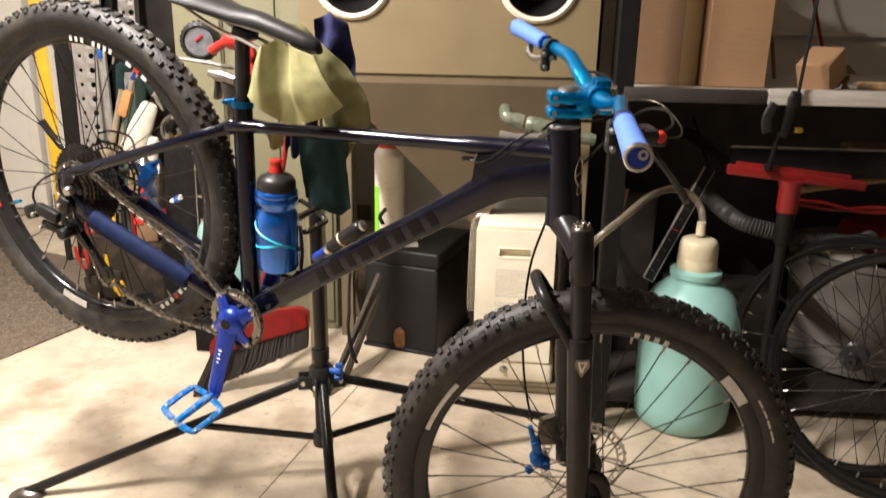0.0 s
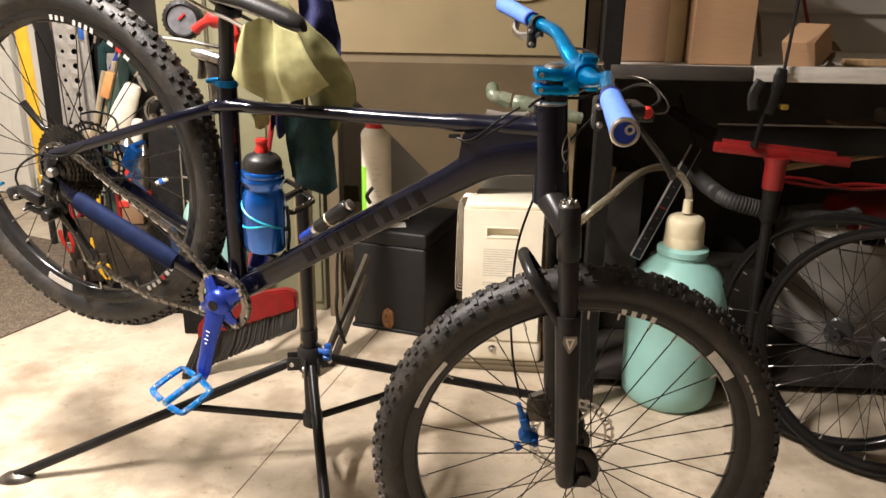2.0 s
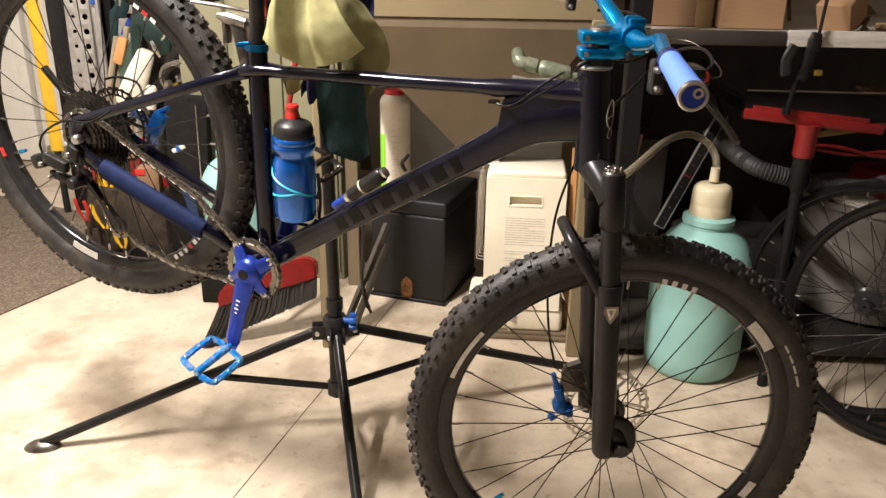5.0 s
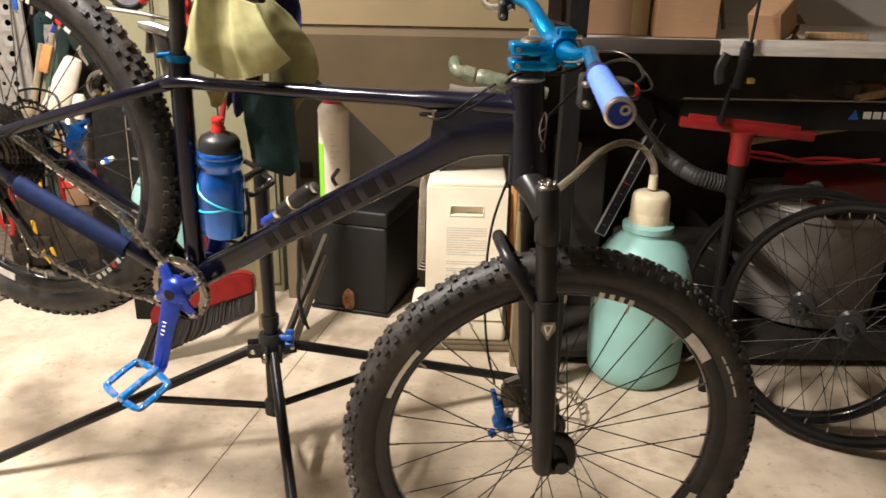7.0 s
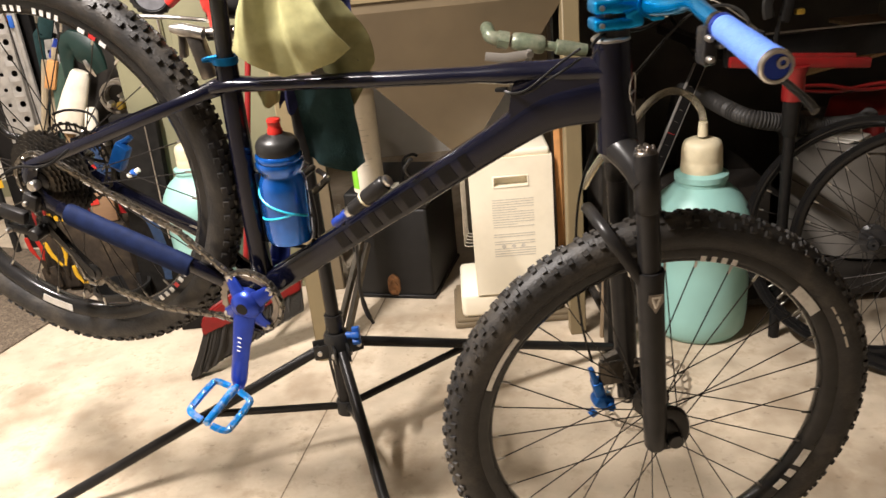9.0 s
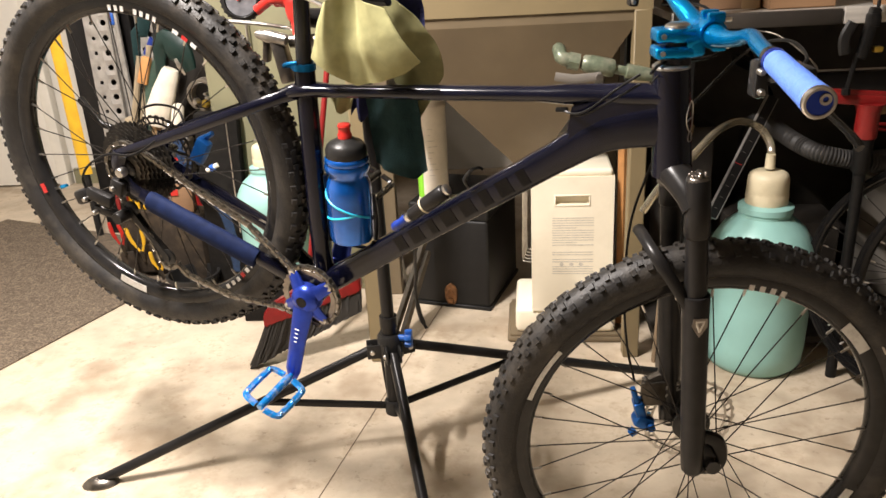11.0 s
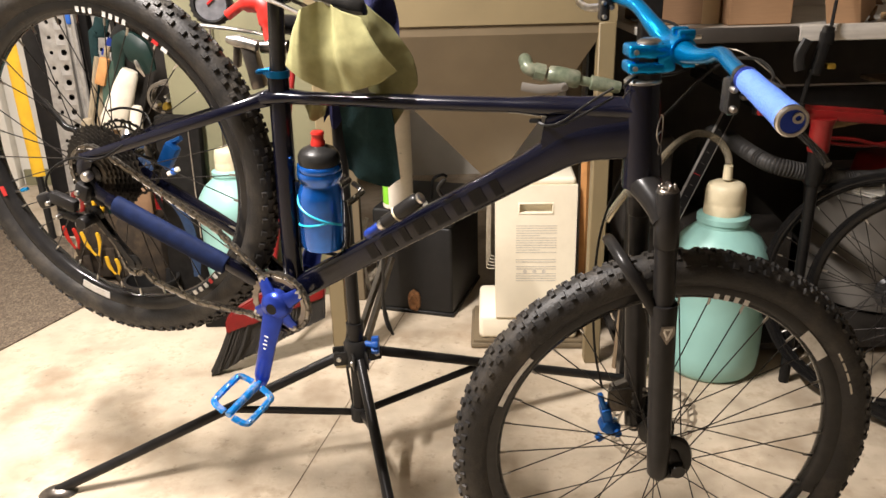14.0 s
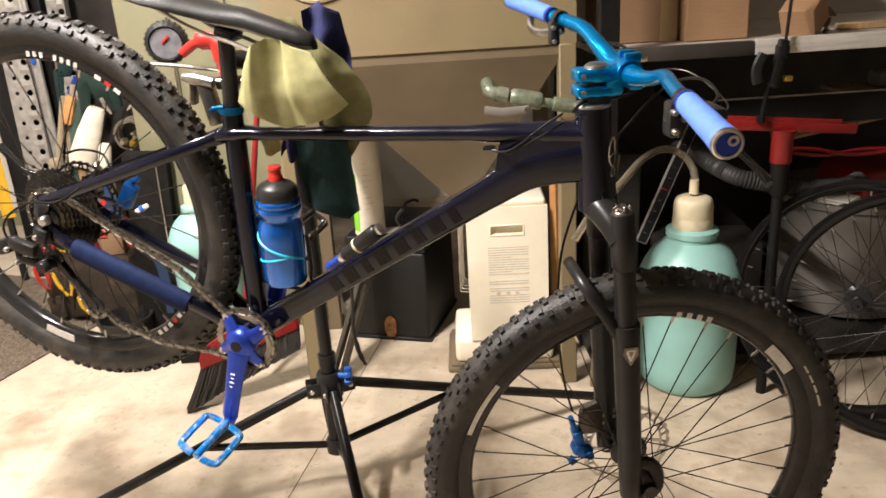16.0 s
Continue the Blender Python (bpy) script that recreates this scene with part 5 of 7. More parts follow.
# ---- cloths over the bicycle ----
def cloth(name, grid, mat, label, category="cloth", folds=0.004, seed=3, thick=0.0015):
    bm = B()
    noise.seed_set(seed)
    rows = [[Vector(p) + Vector((0, 1, 0.2)) * folds * noise.noise(Vector(p) * 32) for p in row] for row in grid]
    front = [[bm.verts.new(p) for p in row] for row in rows]
    back = [[bm.verts.new(p + Vector((0, thick, 0))) for p in row] for row in rows]
    h, w = len(rows), len(rows[0])
    for i in range(h - 1):
        for j in range(w - 1):
            bm.faces.new((front[i][j], front[i][j + 1], front[i + 1][j + 1], front[i + 1][j]))
            bm.faces.new((back[i][j], back[i + 1][j], back[i + 1][j + 1], back[i][j + 1]))
    loop = [(0, j) for j in range(w)] + [(i, w - 1) for i in range(1, h)] + [(h - 1, j) for j in range(w - 2, -1, -1)] + [(i, 0) for i in range(h - 2, 0, -1)]
    for (a, b), (c, d) in zip(loop, loop[1:] + loop[:1]):
        bm.faces.new((front[a][b], back[a][b], back[c][d], front[c][d]))
    return tagged(part(name, bm, mat, smooth=70, m=BIKE), label, category)


def lerp_curve(keys, s):
    return tuple(float(np.interp(s, [k[0] for k in keys], [k[i] for k in keys])) for i in range(1, len(keys[0])))


top_line = [(0.0, 0.468, 0.292), (0.15, 0.482, 0.301), (0.3, 0.500, 0.308), (0.55, 0.540, 0.300), (0.75, 0.580, 0.286)]
low_line = [(0.0, 0.430, 0.209), (0.14, 0.468, 0.186), (0.34, 0.506, 0.162), (0.52, 0.556, 0.172), (0.64, 0.604, 0.187), (0.75, 0.633, 0.206)]
back_top = [(0.0, 0.497, 0.330), (0.3, 0.520, 0.332), (0.6, 0.548, 0.305), (0.85, 0.576, 0.278), (1.0, 0.592, 0.258)]
back_low = [(0.0, 0.540, 0.150), (0.5, 0.585, 0.146), (0.85, 0.612, 0.144), (1.0, 0.622, 0.158)]


def front_y(s, t):
    """Depth of the front fall: a rounded left fold, a valley, then a bright belly and a flat right flap."""
    y = float(np.interp(s, [0.0, 0.05, 0.12, 0.30, 0.42, 0.50, 0.60, 0.75], [-0.030, -0.042, -0.046, -0.024, -0.016, -0.040, -0.052, -0.046]))
    y = 0.75 * y + 0.25 * (-0.037 + 0.010 * math.sin(2 * math.pi * (s - 0.30) / 0.5))
    y *= 0.55 + 0.45 * math.sin(math.pi * min(1.0, 0.25 + 0.55 * t))
    y -= 0.014 * math.exp(-((s - 0.47) / 0.10) ** 2 - ((t - 0.55) / 0.28) ** 2)
    return y + 0.005 * noise.noise(Vector((5 * s, 2 * t, 2.0)))


grid = []
for i in range(34):
    t = i / 33
    row = []
    for j in range(46):
        s = 0.75 * j / 45
        a, b = lerp_curve(top_line, s), lerp_curve(low_line, s)
        row.append((a[0] * (1 - t) + b[0] * t, front_y(s, t), a[1] * (1 - t) + b[1] * t))
    grid.append(row)
cloth("microfibre_cloth", grid, CLOTH, "pale yellow-green microfibre cloth draped over the bicycle's top tube", folds=0.0012)
grid = []
for i in range(26):
    t = i / 25
    row = []
    for j in range(30):
        s = j / 29
        a, b = lerp_curve(back_top, s), lerp_curve(back_low, s)
        row.append((a[0] * (1 - t) + b[0] * t + 0.012 * math.sin(math.pi * t) * s, 0.026 + 0.024 * t + 0.020 * s * s + 0.005 * math.sin(7 * s + 2 * t), a[1] * (1 - t) + b[1] * t))
    grid.append(row)
cloth("microfibre_cloth", grid, CLOTH, "back fall of the pale yellow-green cloth behind the saddle nose")
# its loose ends below the tube
for name, keys_top, keys_low, y0 in (("cloth_end", [(0, 0.424, 0.140), (1, 0.478, 0.140)], [(0, 0.434, 0.116), (0.45, 0.448, 0.103), (1, 0.472, 0.116)], 0.018), ("cloth_end", [(0, 0.484, 0.140), (1, 0.625, 0.142)], [(0, 0.488, 0.108), (0.3, 0.515, 0.092), (0.55, 0.555, 0.088), (0.68, 0.578, 0.084), (1, 0.616, 0.132)], 0.040)):
    grid = []
    for i in range(8):
        t = i / 7
        row = []
        for j in range(16):
            s = j / 15
            a, b = lerp_curve(keys_top, s), lerp_curve(keys_low, s)
            row.append((a[0] * (1 - t) + b[0] * t, y0 + 0.006 * math.sin(9 * s + 2 * t), a[1] * (1 - t) + b[1] * t))
        grid.append(row)
    cloth(name, grid, CLOTH, "pale yellow-green cloth corner hanging below the top tube", folds=0.003)
grid = []
for i in range(18):
    t = i / 17
    row = []
    for j in range(18):
        s = j / 17
        a, b = (0.496 + 0.094 * s, 0.146), lerp_curve([(0, 0.490, 0.008), (0.3, 0.512, 0.000), (0.70, 0.568, -0.018), (1, 0.594, 0.002)], s)
        row.append((a[0] * (1 - t) + b[0] * t, 0.020 + 0.007 * math.sin(8 * s + 1.5 * t) + 0.015 * t, a[1] * (1 - t) + b[1] * t))
    grid.append(row)
cloth("green_rag", grid, RAG_GREEN, "dark green rag hanging behind the top tube", folds=0.006, seed=5)
grid = []
for i in range(24):
    t = i / 23
    row = []
    for j in range(16):
        s = j / 15
        a, b = lerp_curve([(0, 0.515, 0.335), (0.5, 0.550, 0.350), (1, 0.580, 0.330)], s), lerp_curve([(0, 0.50, 0.165), (0.5, 0.55, 0.165), (1, 0.600, 0.165)], s)
        tt = t ** 0.8
        row.append((a[0] * (1 - tt) + b[0] * tt, 0.075 + 0.012 * math.sin(7 * s + 3 * t) - 0.01 * t, a[1] * (1 - t) + b[1] * t))
    grid.append(row)
cloth("navy_rag", grid, RAG_NAVY, "navy blue rag hanging behind the saddle and top tube", folds=0.006, seed=9)
for (xa, xb, wl, y0) in ((0.455, 0.492, 0.092, 0.045),):
    grid = [[(xa + (xb - xa) * j / 9 - 0.008 * t, y0 + 0.008 * math.sin(j) + 0.01 * t, 0.145 * (1 - t) + (wl + 0.012 * math.sin(j * 0.9)) * t) for j in range(10)] for t in [i / 9 for i in range(10)]]
    cloth("navy_rag", grid, RAG_NAVY, "end of a navy rag hanging below the top tube", folds=0.005, seed=6)

# ---- black case with latch ----
case = thing("tool_case", "black boxy tool case with a rusty latch, standing on the floor", "case", T(-0.168, 2.930, 0) @ Matrix.Rotation(radians(-17), 4, "Z"))
CW, CD, CHH = 0.285, 0.36, 0.375
cb = B()
box(cb, CW - 0.006, CD, CHH - 0.055, T(0, CD / 2, 0.008), 0.012, 3)
part("body", cb, BOX_BLACK, case)
cb = B()
box(cb, CW, CD + 0.006, 0.056, T(0, CD / 2, CHH - 0.049), 0.010, 3)
part("lid", cb, BOX_BLACK, case)
cb = B()
box(cb, CW + 0.004, CD + 0.008, 0.014, T(0, CD / 2, 0.0), 0.003, 1)
part("bottom_rail", cb, BOX_BLACK, case)
cb = B()
shield = [(-0.021, 0.030), (-0.022, 0.068), (-0.016, 0.082), (0.0, 0.094), (0.016, 0.082), (0.022, 0.068), (0.021, 0.030), (0.012, 0.014), (-0.012, 0.014)]
rows = [[cb.verts.new((x * k, y, 0.05 + (z - 0.05) * k)) for x, z in shield] for y, k in ((0.0, 1.0), (-0.006, 1.0), (-0.009, 0.88))]
for p, q in zip(rows, rows[1:]):
    for k in range(9):
        cb.faces.new((p[k], p[(k + 1) % 9], q[(k + 1) % 9], q[k]))
cb.faces.new(rows[0]), cb.faces.new(rows[-1])
box(cb, 0.020, 0.010, 0.018, T(0.0, -0.012, 0.022), 0.003)
sweep(cb, curve_pts([(-0.012, -0.009, 0.055), (0.0, -0.016, 0.074), (0.012, -0.009, 0.055)], 4), 0.0032, 6)
part("latch", cb, RUST, case, "rusty bronze shield-shaped latch")
cb = B()
box(cb, 0.075, 0.062, 0.001, T(-0.15, 2.998, CHH + 0.0075) @ Matrix.Rotation(radians(8), 4, "Z"))
tagged(part("paper_slip", cb, PAPER, smooth=0), "small white paper slip lying on the black case", "paper")
# tall white can on the case
can = thing("spray_can", "tall white can with lime stripe and red cap on the case", "can", T(-0.212, 2.985, CHH + 0.0075) @ Matrix.Diagonal((1.05, 1.05, 0.97, 1)))
cb = B()
lathe(cb, [(0, 0), (0.047, 0), (0.0505, 0.004), (0.0505, 0.012), (0.049, 0.016), (0.049, 0.325), (0.0505, 0.330), (0.0495, 0.336), (0.044, 0.350), (0.034, 0.360), (0, 0.362)], None, 36)
body = part("body", cb, CAN_WHITE, can)
cb = B()
lathe(cb, [(0.0492, 0.018), (0.0497, 0.018), (0.0497, 0.225), (0.0492, 0.225), (0.0492, 0.018)], None, 8, arc=(-178, -126))
part("stripe", cb, LIME, body, "lime green stripe", smooth=0)
cb = B()
lathe(cb, [(0, 0.360), (0.034, 0.360), (0.036, 0.366), (0.033, 0.374), (0, 0.376)], None, 24)
part("cap", cb, RED_DECAL, can, "faded red cap")
for i in range(9):
    cb = B()
    w = (20, 34, 28, 12)[i % 4]
    lathe(cb, [(0.0493, 0), (0.0496, 0.0004), (0.0496, 0.0022), (0.0493, 0.0026)], T(0, 0, 0.10 + i * 0.020), 6, arc=(-100, -100 + w))
    part("print_line", cb, PRINT_GREY, body)
# wire handle lying on the case
cb = B()
sweep(cb, curve_pts([(-0.100, 3.06, 0.3825), (-0.098, 3.06, 0.42), (-0.09, 3.06, 0.455), (-0.06, 3.06, 0.468), (-0.045, 3.06, 0.460)], 5), 0.005, 8)
tagged(part("hook_tool", cb, BLACK_PLASTIC), "small black bent hook tool standing on the case", "hook")

# ---- kerosene heater seen from behind ----
heater = thing("portable_heater", "cream enamelled portable heater with a wire guard on its tray", "heater", T(0.2245, 2.715, 0) @ Matrix.Rotation(radians(-3), 4, "Z") @ Matrix.Diagonal((1.035, 1, 1, 1)))
hb = B()
box(hb, 0.36, 0.27, 0.02, T(-0.014, 0.065, 0.0), 0.008)
box(hb, 0.345, 0.26, 0.014, T(-0.014, 0.065, 0.018), 0.006)
part("drip_tray", hb, HOPPER, heater, "brownish metal drip tray")
hb = B()
box(hb, 0.30, 0.25, 0.085, T(-0.018, 0.065, 0.03), 0.016, 3)
part("base", hb, CREAM, heater)
# shell with a recess for the slot: a core behind a front of four flush plates
hb = B()
box(hb, 0.235, 0.178, 0.436, T(0, 0.046, 0.11), 0.006, 2)
part("shell", hb, CREAM, heater, "cream enamelled back shell")
SX0, SX1, SZ0, SZ1 = -0.0475, 0.047, 0.457, 0.484
for xa, xb, za, zc in ((-0.1175, SX0, 0.11, 0.542), (SX1, 0.1175, 0.11, 0.542), (SX0, SX1, 0.11, SZ0), (SX0, SX1, SZ1, 0.542)):
    hb = B()
    box(hb, xb - xa, 0.022, zc - za, T((xa + xb) / 2, -0.054, za))
    part("back_plate", hb, CREAM, heater, smooth=0)
hb = B()
box(hb, 0.101, 0.005, 0.005, T(-0.0003, -0.0645, 0.4525), 0.001)
box(hb, 0.101, 0.005, 0.004, T(-0.0003, -0.0645, 0.484), 0.001)
for sx in (-0.049, 0.0485):
    box(hb, 0.004, 0.005, 0.034, T(sx, -0.0645, 0.4525), 0.001)
part("slot_rim", hb, CREAM, heater)
hb = B()
box(hb, 0.228, 0.19, 0.026, T(0.0, 0.035, 0.538), 0.011, 3)
part("top", hb, CREAM, heater)
for i in range(25):
    if i in (0, 13, 14, 17, 20):
        continue
    hb = B()
    w = 0.118 if i not in (5, 11, 17) else 0.07
    box(hb, w, 0.0006, 0.0028, T(0.002 - (0.118 - w) / 2, -0.0654, 0.422 - i * 0.0078))
    part("print_line", hb, PRINT_GREY, heater)
for k in range(3):
    hb = B()
    lathe(hb, [(0, 0.0006), (0.006, 0.0006), (0.006, 0)], T(-0.03 + 0.028 * k, -0.0652, 0.267) @ Y_AXIS, 12)
    part("print_symbol", hb, PRINT_GREY, heater)
hb = B()
lathe(hb, [(0, 0.012), (0.006, 0.012), (0.008, 0.004), (0.014, 0.002), (0.014, 0), (0, 0)], T(-0.02, -0.058, 0.075) @ Y_AXIS, 12)
part("drain_knob", hb, STEEL, heater, "small metal drain knob")
# wire guard at the side, bent over the top
for k, yy in enumerate((-0.004, 0.022, 0.048, 0.074, 0.100)):
    hb = B()
    xw = -0.140 + 0.003 * k
    sweep(hb, curve_pts([(-0.085, yy, 0.570), (-0.118, yy, 0.567), (xw + 0.008, yy, 0.555), (xw, yy, 0.52), (xw - 0.003, yy, 0.39), (xw - 0.004, yy, 0.27), (xw + 0.002, yy, 0.254), (-0.116, yy, 0.252)], 4), 0.0014, 6)
    part("guard_wire", hb, STEEL, heater, "bright guard wire")
hb = B()
rod(hb, (-0.136, -0.006, 0.545), (-0.136, 0.104, 0.545), 0.0016, 6)
part("guard_wire", hb, STEEL, heater, "bright guard wire")

# ---- blast cabinet on legs, with a hopper ----
cab = thing("blast_cabinet", "olive painted steel blasting cabinet with round ports and funnel hopper", "cabinet", T(0, 2.55, 0))
x0, x1, zb = -0.405, 0.412, 1.012
yb = 0.55
cb = B()
# front panel with two round openings, made as a ring grid
ports = [(-0.255, 1.262), (0.245, 1.262)]
pr = 0.098


def holed_panel(root, mat, xa, xb, za, zc, holes, r, y, thick):
    q = r * 1.25
    sections = []
    xs = [xa] + [v for cx, _ in holes for v in (cx - q, cx + q)] + [xb]
    for a, b in zip(xs[::2], xs[1::2]):
        sections.append((b - a, zc - za, (a + b) / 2, za))
    for cx, cz in holes:
        sections.append((2 * q, cz - q - za, cx, za))
        sections.append((2 * q, zc - cz - q, cx, cz + q))
    for w, h, x, z in sections:
        bm = B()
        box(bm, w, thick, h, T(x, y, z))
        part("front_panel", bm, mat, root, smooth=0)
    for cx, cz in holes:
        bm = B()
        n = 32
        rings = []
        for yy in (y - thick / 2, y + thick / 2):
            ins, outs = [], []
            for i in range(n):
                a = 2 * math.pi * i / n + math.pi / 4
                c, s = math.cos(a), math.sin(a)
                k = q / max(abs(c), abs(s))
                ins.append(bm.verts.new((cx + r * c, yy, cz + r * s)))
                outs.append(bm.verts.new((cx + k * c, yy, cz + k * s)))
            rings.append((ins, outs))
        for i in range(n):
            j = (i + 1) % n
            for ins, outs in rings:
                bm.faces.new((ins[i], ins[j], outs[j], outs[i]))
            bm.faces.new((rings[0][0][i], rings[0][0][j], rings[1][0][j], rings[1][0][i]))
        part("port_surround", bm, mat, root, smooth=0)


holed_panel(cab, OLIVE, x0, x1, zb, 1.75, ports, pr, 0.0, 0.004)
for cx, cz in ports:
    cb = B()
    lathe(cb, [(pr - 0.006, -0.02), (pr - 0.004, 0.012), (pr + 0.004, 0.015), (pr + 0.012, 0.008), (pr + 0.012, 0.002)], T(cx, 0, cz) @ Y_AXIS, 40)
    port = part("port_ring", cb, CREAM, cab, "cream port ring")
    cb = B()
    lathe(cb, [(pr - 0.006, 0.0), (pr - 0.012, -0.06), (0.05, -0.12), (0, -0.13)], T(cx, 0, cz) @ Y_AXIS, 32)
    part("glove", cb, MATT_BLACK, port, "black rubber glove")
cb = B()
box(cb, 0.004, yb, 0.738, T(x0 + 0.002, yb / 2 + 0.002, zb))
box(cb, 0.004, yb, 0.738, T(x1 - 0.002, yb / 2 + 0.002, zb))
box(cb, x1 - x0, 0.004, 0.738, T((x0 + x1) / 2, yb, zb))
box(cb, x1 - x0, yb, 0.004, T((x0 + x1) / 2, yb / 2, 1.75))
part("housing", cb, OLIVE, cab)
cb = B()
hop_bottom = 0.535
top_pts = [(x0 + 0.085, 0.004), (x1 - 0.035, 0.004), (x1 - 0.035, yb - 0.02), (x0 + 0.085, yb - 0.02)]
low_pts = [(0.075, 0.22), (0.115, 0.22), (0.115, 0.30), (0.075, 0.30)]
straight = 0.985
r0 = [cb.verts.new((x, y, zb)) for x, y in top_pts]
r1 = [cb.verts.new((x, y + (0.002 if y < 0.1 else 0), straight)) for x, y in top_pts]
r2 = [cb.verts.new((x, y, hop_bottom)) for x, y in low_pts]
for a, b in ((r0, r1), (r1, r2)):
    for i in range(4):
        cb.faces.new((a[i], a[(i + 1) % 4], b[(i + 1) % 4], b[i]))
cb.faces.new(r2)
# The inward slope's shade is partly put into this darker olive tone.
part("hopper", cb, HOPPER, cab, "worn brownish funnel hopper, its slope's shade put into a darker tone", smooth=0)
for lx, ly in ((-0.378, 0.02), (0.388, 0.018), (-0.378, yb - 0.03), (0.388, yb - 0.03)):
    cb = B()
    box(cb, 0.046, 0.046, zb, T(lx, ly, 0), 0.003, 1)
    # Rear legs repeat the darker tone as shade below the cabinet.
    part("leg", cb, OLIVE if ly < 0.1 else HOPPER, cab)
# pipe valve in front of the hopper
valve = thing("pipe_valve", "pale green painted pipe elbow and ball valve on the cabinet", "valve", T(0.168, 2.50, 0.898) @ Matrix.Scale(1.12, 4))
vb = B()
sweep(vb, curve_pts([(0.002, 0.030, 0.022), (0.002, 0.002, 0.019), (0.006, -0.012, 0.008), (0.03, -0.012, 0.0)], 5), 0.0158, 14)
sweep(vb, [(0.020, -0.012, 0.002), (0.044, -0.012, -0.004)], 0.0195, 8)
part("elbow", vb, VALVE_GREEN, valve)
vb = B()
sweep(vb, [(0.05, -0.012, -0.004), (0.056, -0.012, -0.006), (0.075, -0.012, -0.01), (0.118, -0.012, -0.02), (0.124, -0.012, -0.021)], [0.014, 0.019, 0.021, 0.021, 0.018], 14)
part("body", vb, VALVE_GREEN, valve)
vb = B()
sweep(vb, [(0.12, -0.012, -0.021), (0.15, -0.012, -0.028), (0.152, -0.012, -0.028), (0.18, -0.012, -0.034), (0.22, -0.01, -0.042)], [0.011, 0.011, 0.017, 0.017, 0.014], 10)
part("nipple", vb, VALVE_GREEN, valve)
vb = B()
sweep(vb, [(0.088, -0.014, -0.02), (0.088, -0.032, -0.035)], 0.007, 8)
sweep(vb, [(0.088, -0.032, -0.035), (0.03, -0.036, -0.038), (-0.012, -0.036, -0.03)], [0.010, 0.011, 0.010], 8, flat=(0.25, 1))
part("handle", vb, GREY_BIN, valve, "worn green-grey flat valve handle")
vb = B()
lathe(vb, [(0, 0.006), (0.008, 0.006), (0.009, 0), (0, 0)], T(0.088, -0.034, -0.036) @ Y_AXIS, 6)
part("nut", vb, STEEL, valve, "steel nut")


# ---- jugs ----
def jug(m, label, tube=True):
    root = thing("jug", label, "jug", m, group="teal jugs")
    jb = B()
    lathe(jb, [(0, 0.004), (0.09, 0.004), (0.10, 0), (0.112, 0.004), (0.123, 0.02), (0.127, 0.06), (0.1285, 0.18), (0.130, 0.262), (0.1345, 0.272), (0.1345, 0.30), (0.131, 0.318), (0.120, 0.345), (0.100, 0.378), (0.075, 0.400), (0.062, 0.410), (0.062, 0.418), (0.066, 0.422), (0.066, 0.436), (0.056, 0.440), (0.047, 0.445), (0.047, 0.46), (0, 0.46)], None, 48)
    part("body", jb, TEAL, root)
    jb = B()
    rows = []
    for i in range(96):
        a = 2 * math.pi * i / 96
        k = 1.0
        rows.append([jb.verts.new((r * k * math.cos(a), r * k * math.sin(a), z)) for r, z in ((0.0505, 0.440), (0.0515, 0.444), (0.0508, 0.466), (0.0496, 0.469), (0.0500, 0.472), (0.0495, 0.498), (0.0478, 0.510), (0.044, 0.518), (0.034, 0.523), (0.012, 0.524), (0.0, 0.524))])
    for p, q in zip(rows, rows[1:] + rows[:1]):
        for i in range(10):
            jb.faces.new((p[i], q[i], q[i + 1], p[i + 1]))
    bmesh.ops.remove_doubles(jb, verts=jb.verts[:], dist=1e-5)
    part("cap", jb, CREAM_CAP, root, "ribbed cream screw cap")
    return root


main_jug = jug(T(0.738, 2.53, 0) @ Matrix.Scale(1.1, 4), "teal plastic jug with cream cap and clear hose, on floor")
jb = B()
sweep(jb, curve_pts([(0.0, 0.0, 0.525), (0.004, 0.01, 0.565), (0.002, 0.03, 0.592), (-0.02, 0.05, 0.622), (-0.075, 0.03, 0.643), (-0.15, -0.05, 0.638), (-0.225, -0.135, 0.602), (-0.29, -0.155, 0.548), (-0.335, -0.155, 0.48)], 6), 0.0095, 14)
part("hose", jb, TUBE_CLEAR, main_jug, "yellowed clear vinyl hose")
jb = B()
sweep(jb, [(0, 0, 0.53), (0, 0, 0.565)], [0.0125, 0.011], 14)
part("hose_collar", jb, CREAM_CAP, main_jug, "cream hose collar")
jug(T(-0.768, 2.95, 0.148) @ Matrix.Rotation(radians(40), 4, "Z") @ Matrix.Scale(0.88, 4), "teal plastic jug with cream cap on a low black crate")
jb = B()
box(jb, 0.25, 0.22, 0.148, T(-0.765, 2.96, 0), 0.006)
tagged(part("low_crate", jb, BLACK_CLOTH), "low black crate on the floor under the jug", "crate")


# ---- spare wheels ----
def spare(m, label):
    root = thing("spare_wheel", label, "wheel", m, group="spare wheels")
    inner = wheel("wheel", None, Matrix(), 0.027, False, (), bare=True)
    for ob in list(inner.children):
        ob.parent = root
    bpy.data.objects.remove(inner)
    return root


def wheel_pose(hub, heading, lean):
    return Matrix.Translation(hub) @ frame_axes(heading, lean)


sp_a = spare(wheel_pose((1.185, 2.19, 0.325), -31, -12) @ Matrix.Diagonal((1.02, 1.2, 1.02, 1)), "bare black-rimmed bicycle wheel leaning among others")
eb = B()
lathe(eb, [(0.003, 0.085), (0.012, 0.085), (0.016, 0.080), (0.017, 0.06), (0.014, 0.055), (0, 0.055)], Y_AXIS, 20)
part("axle_end", eb, BLACK_ALLOY, sp_a, "black hollow axle end")
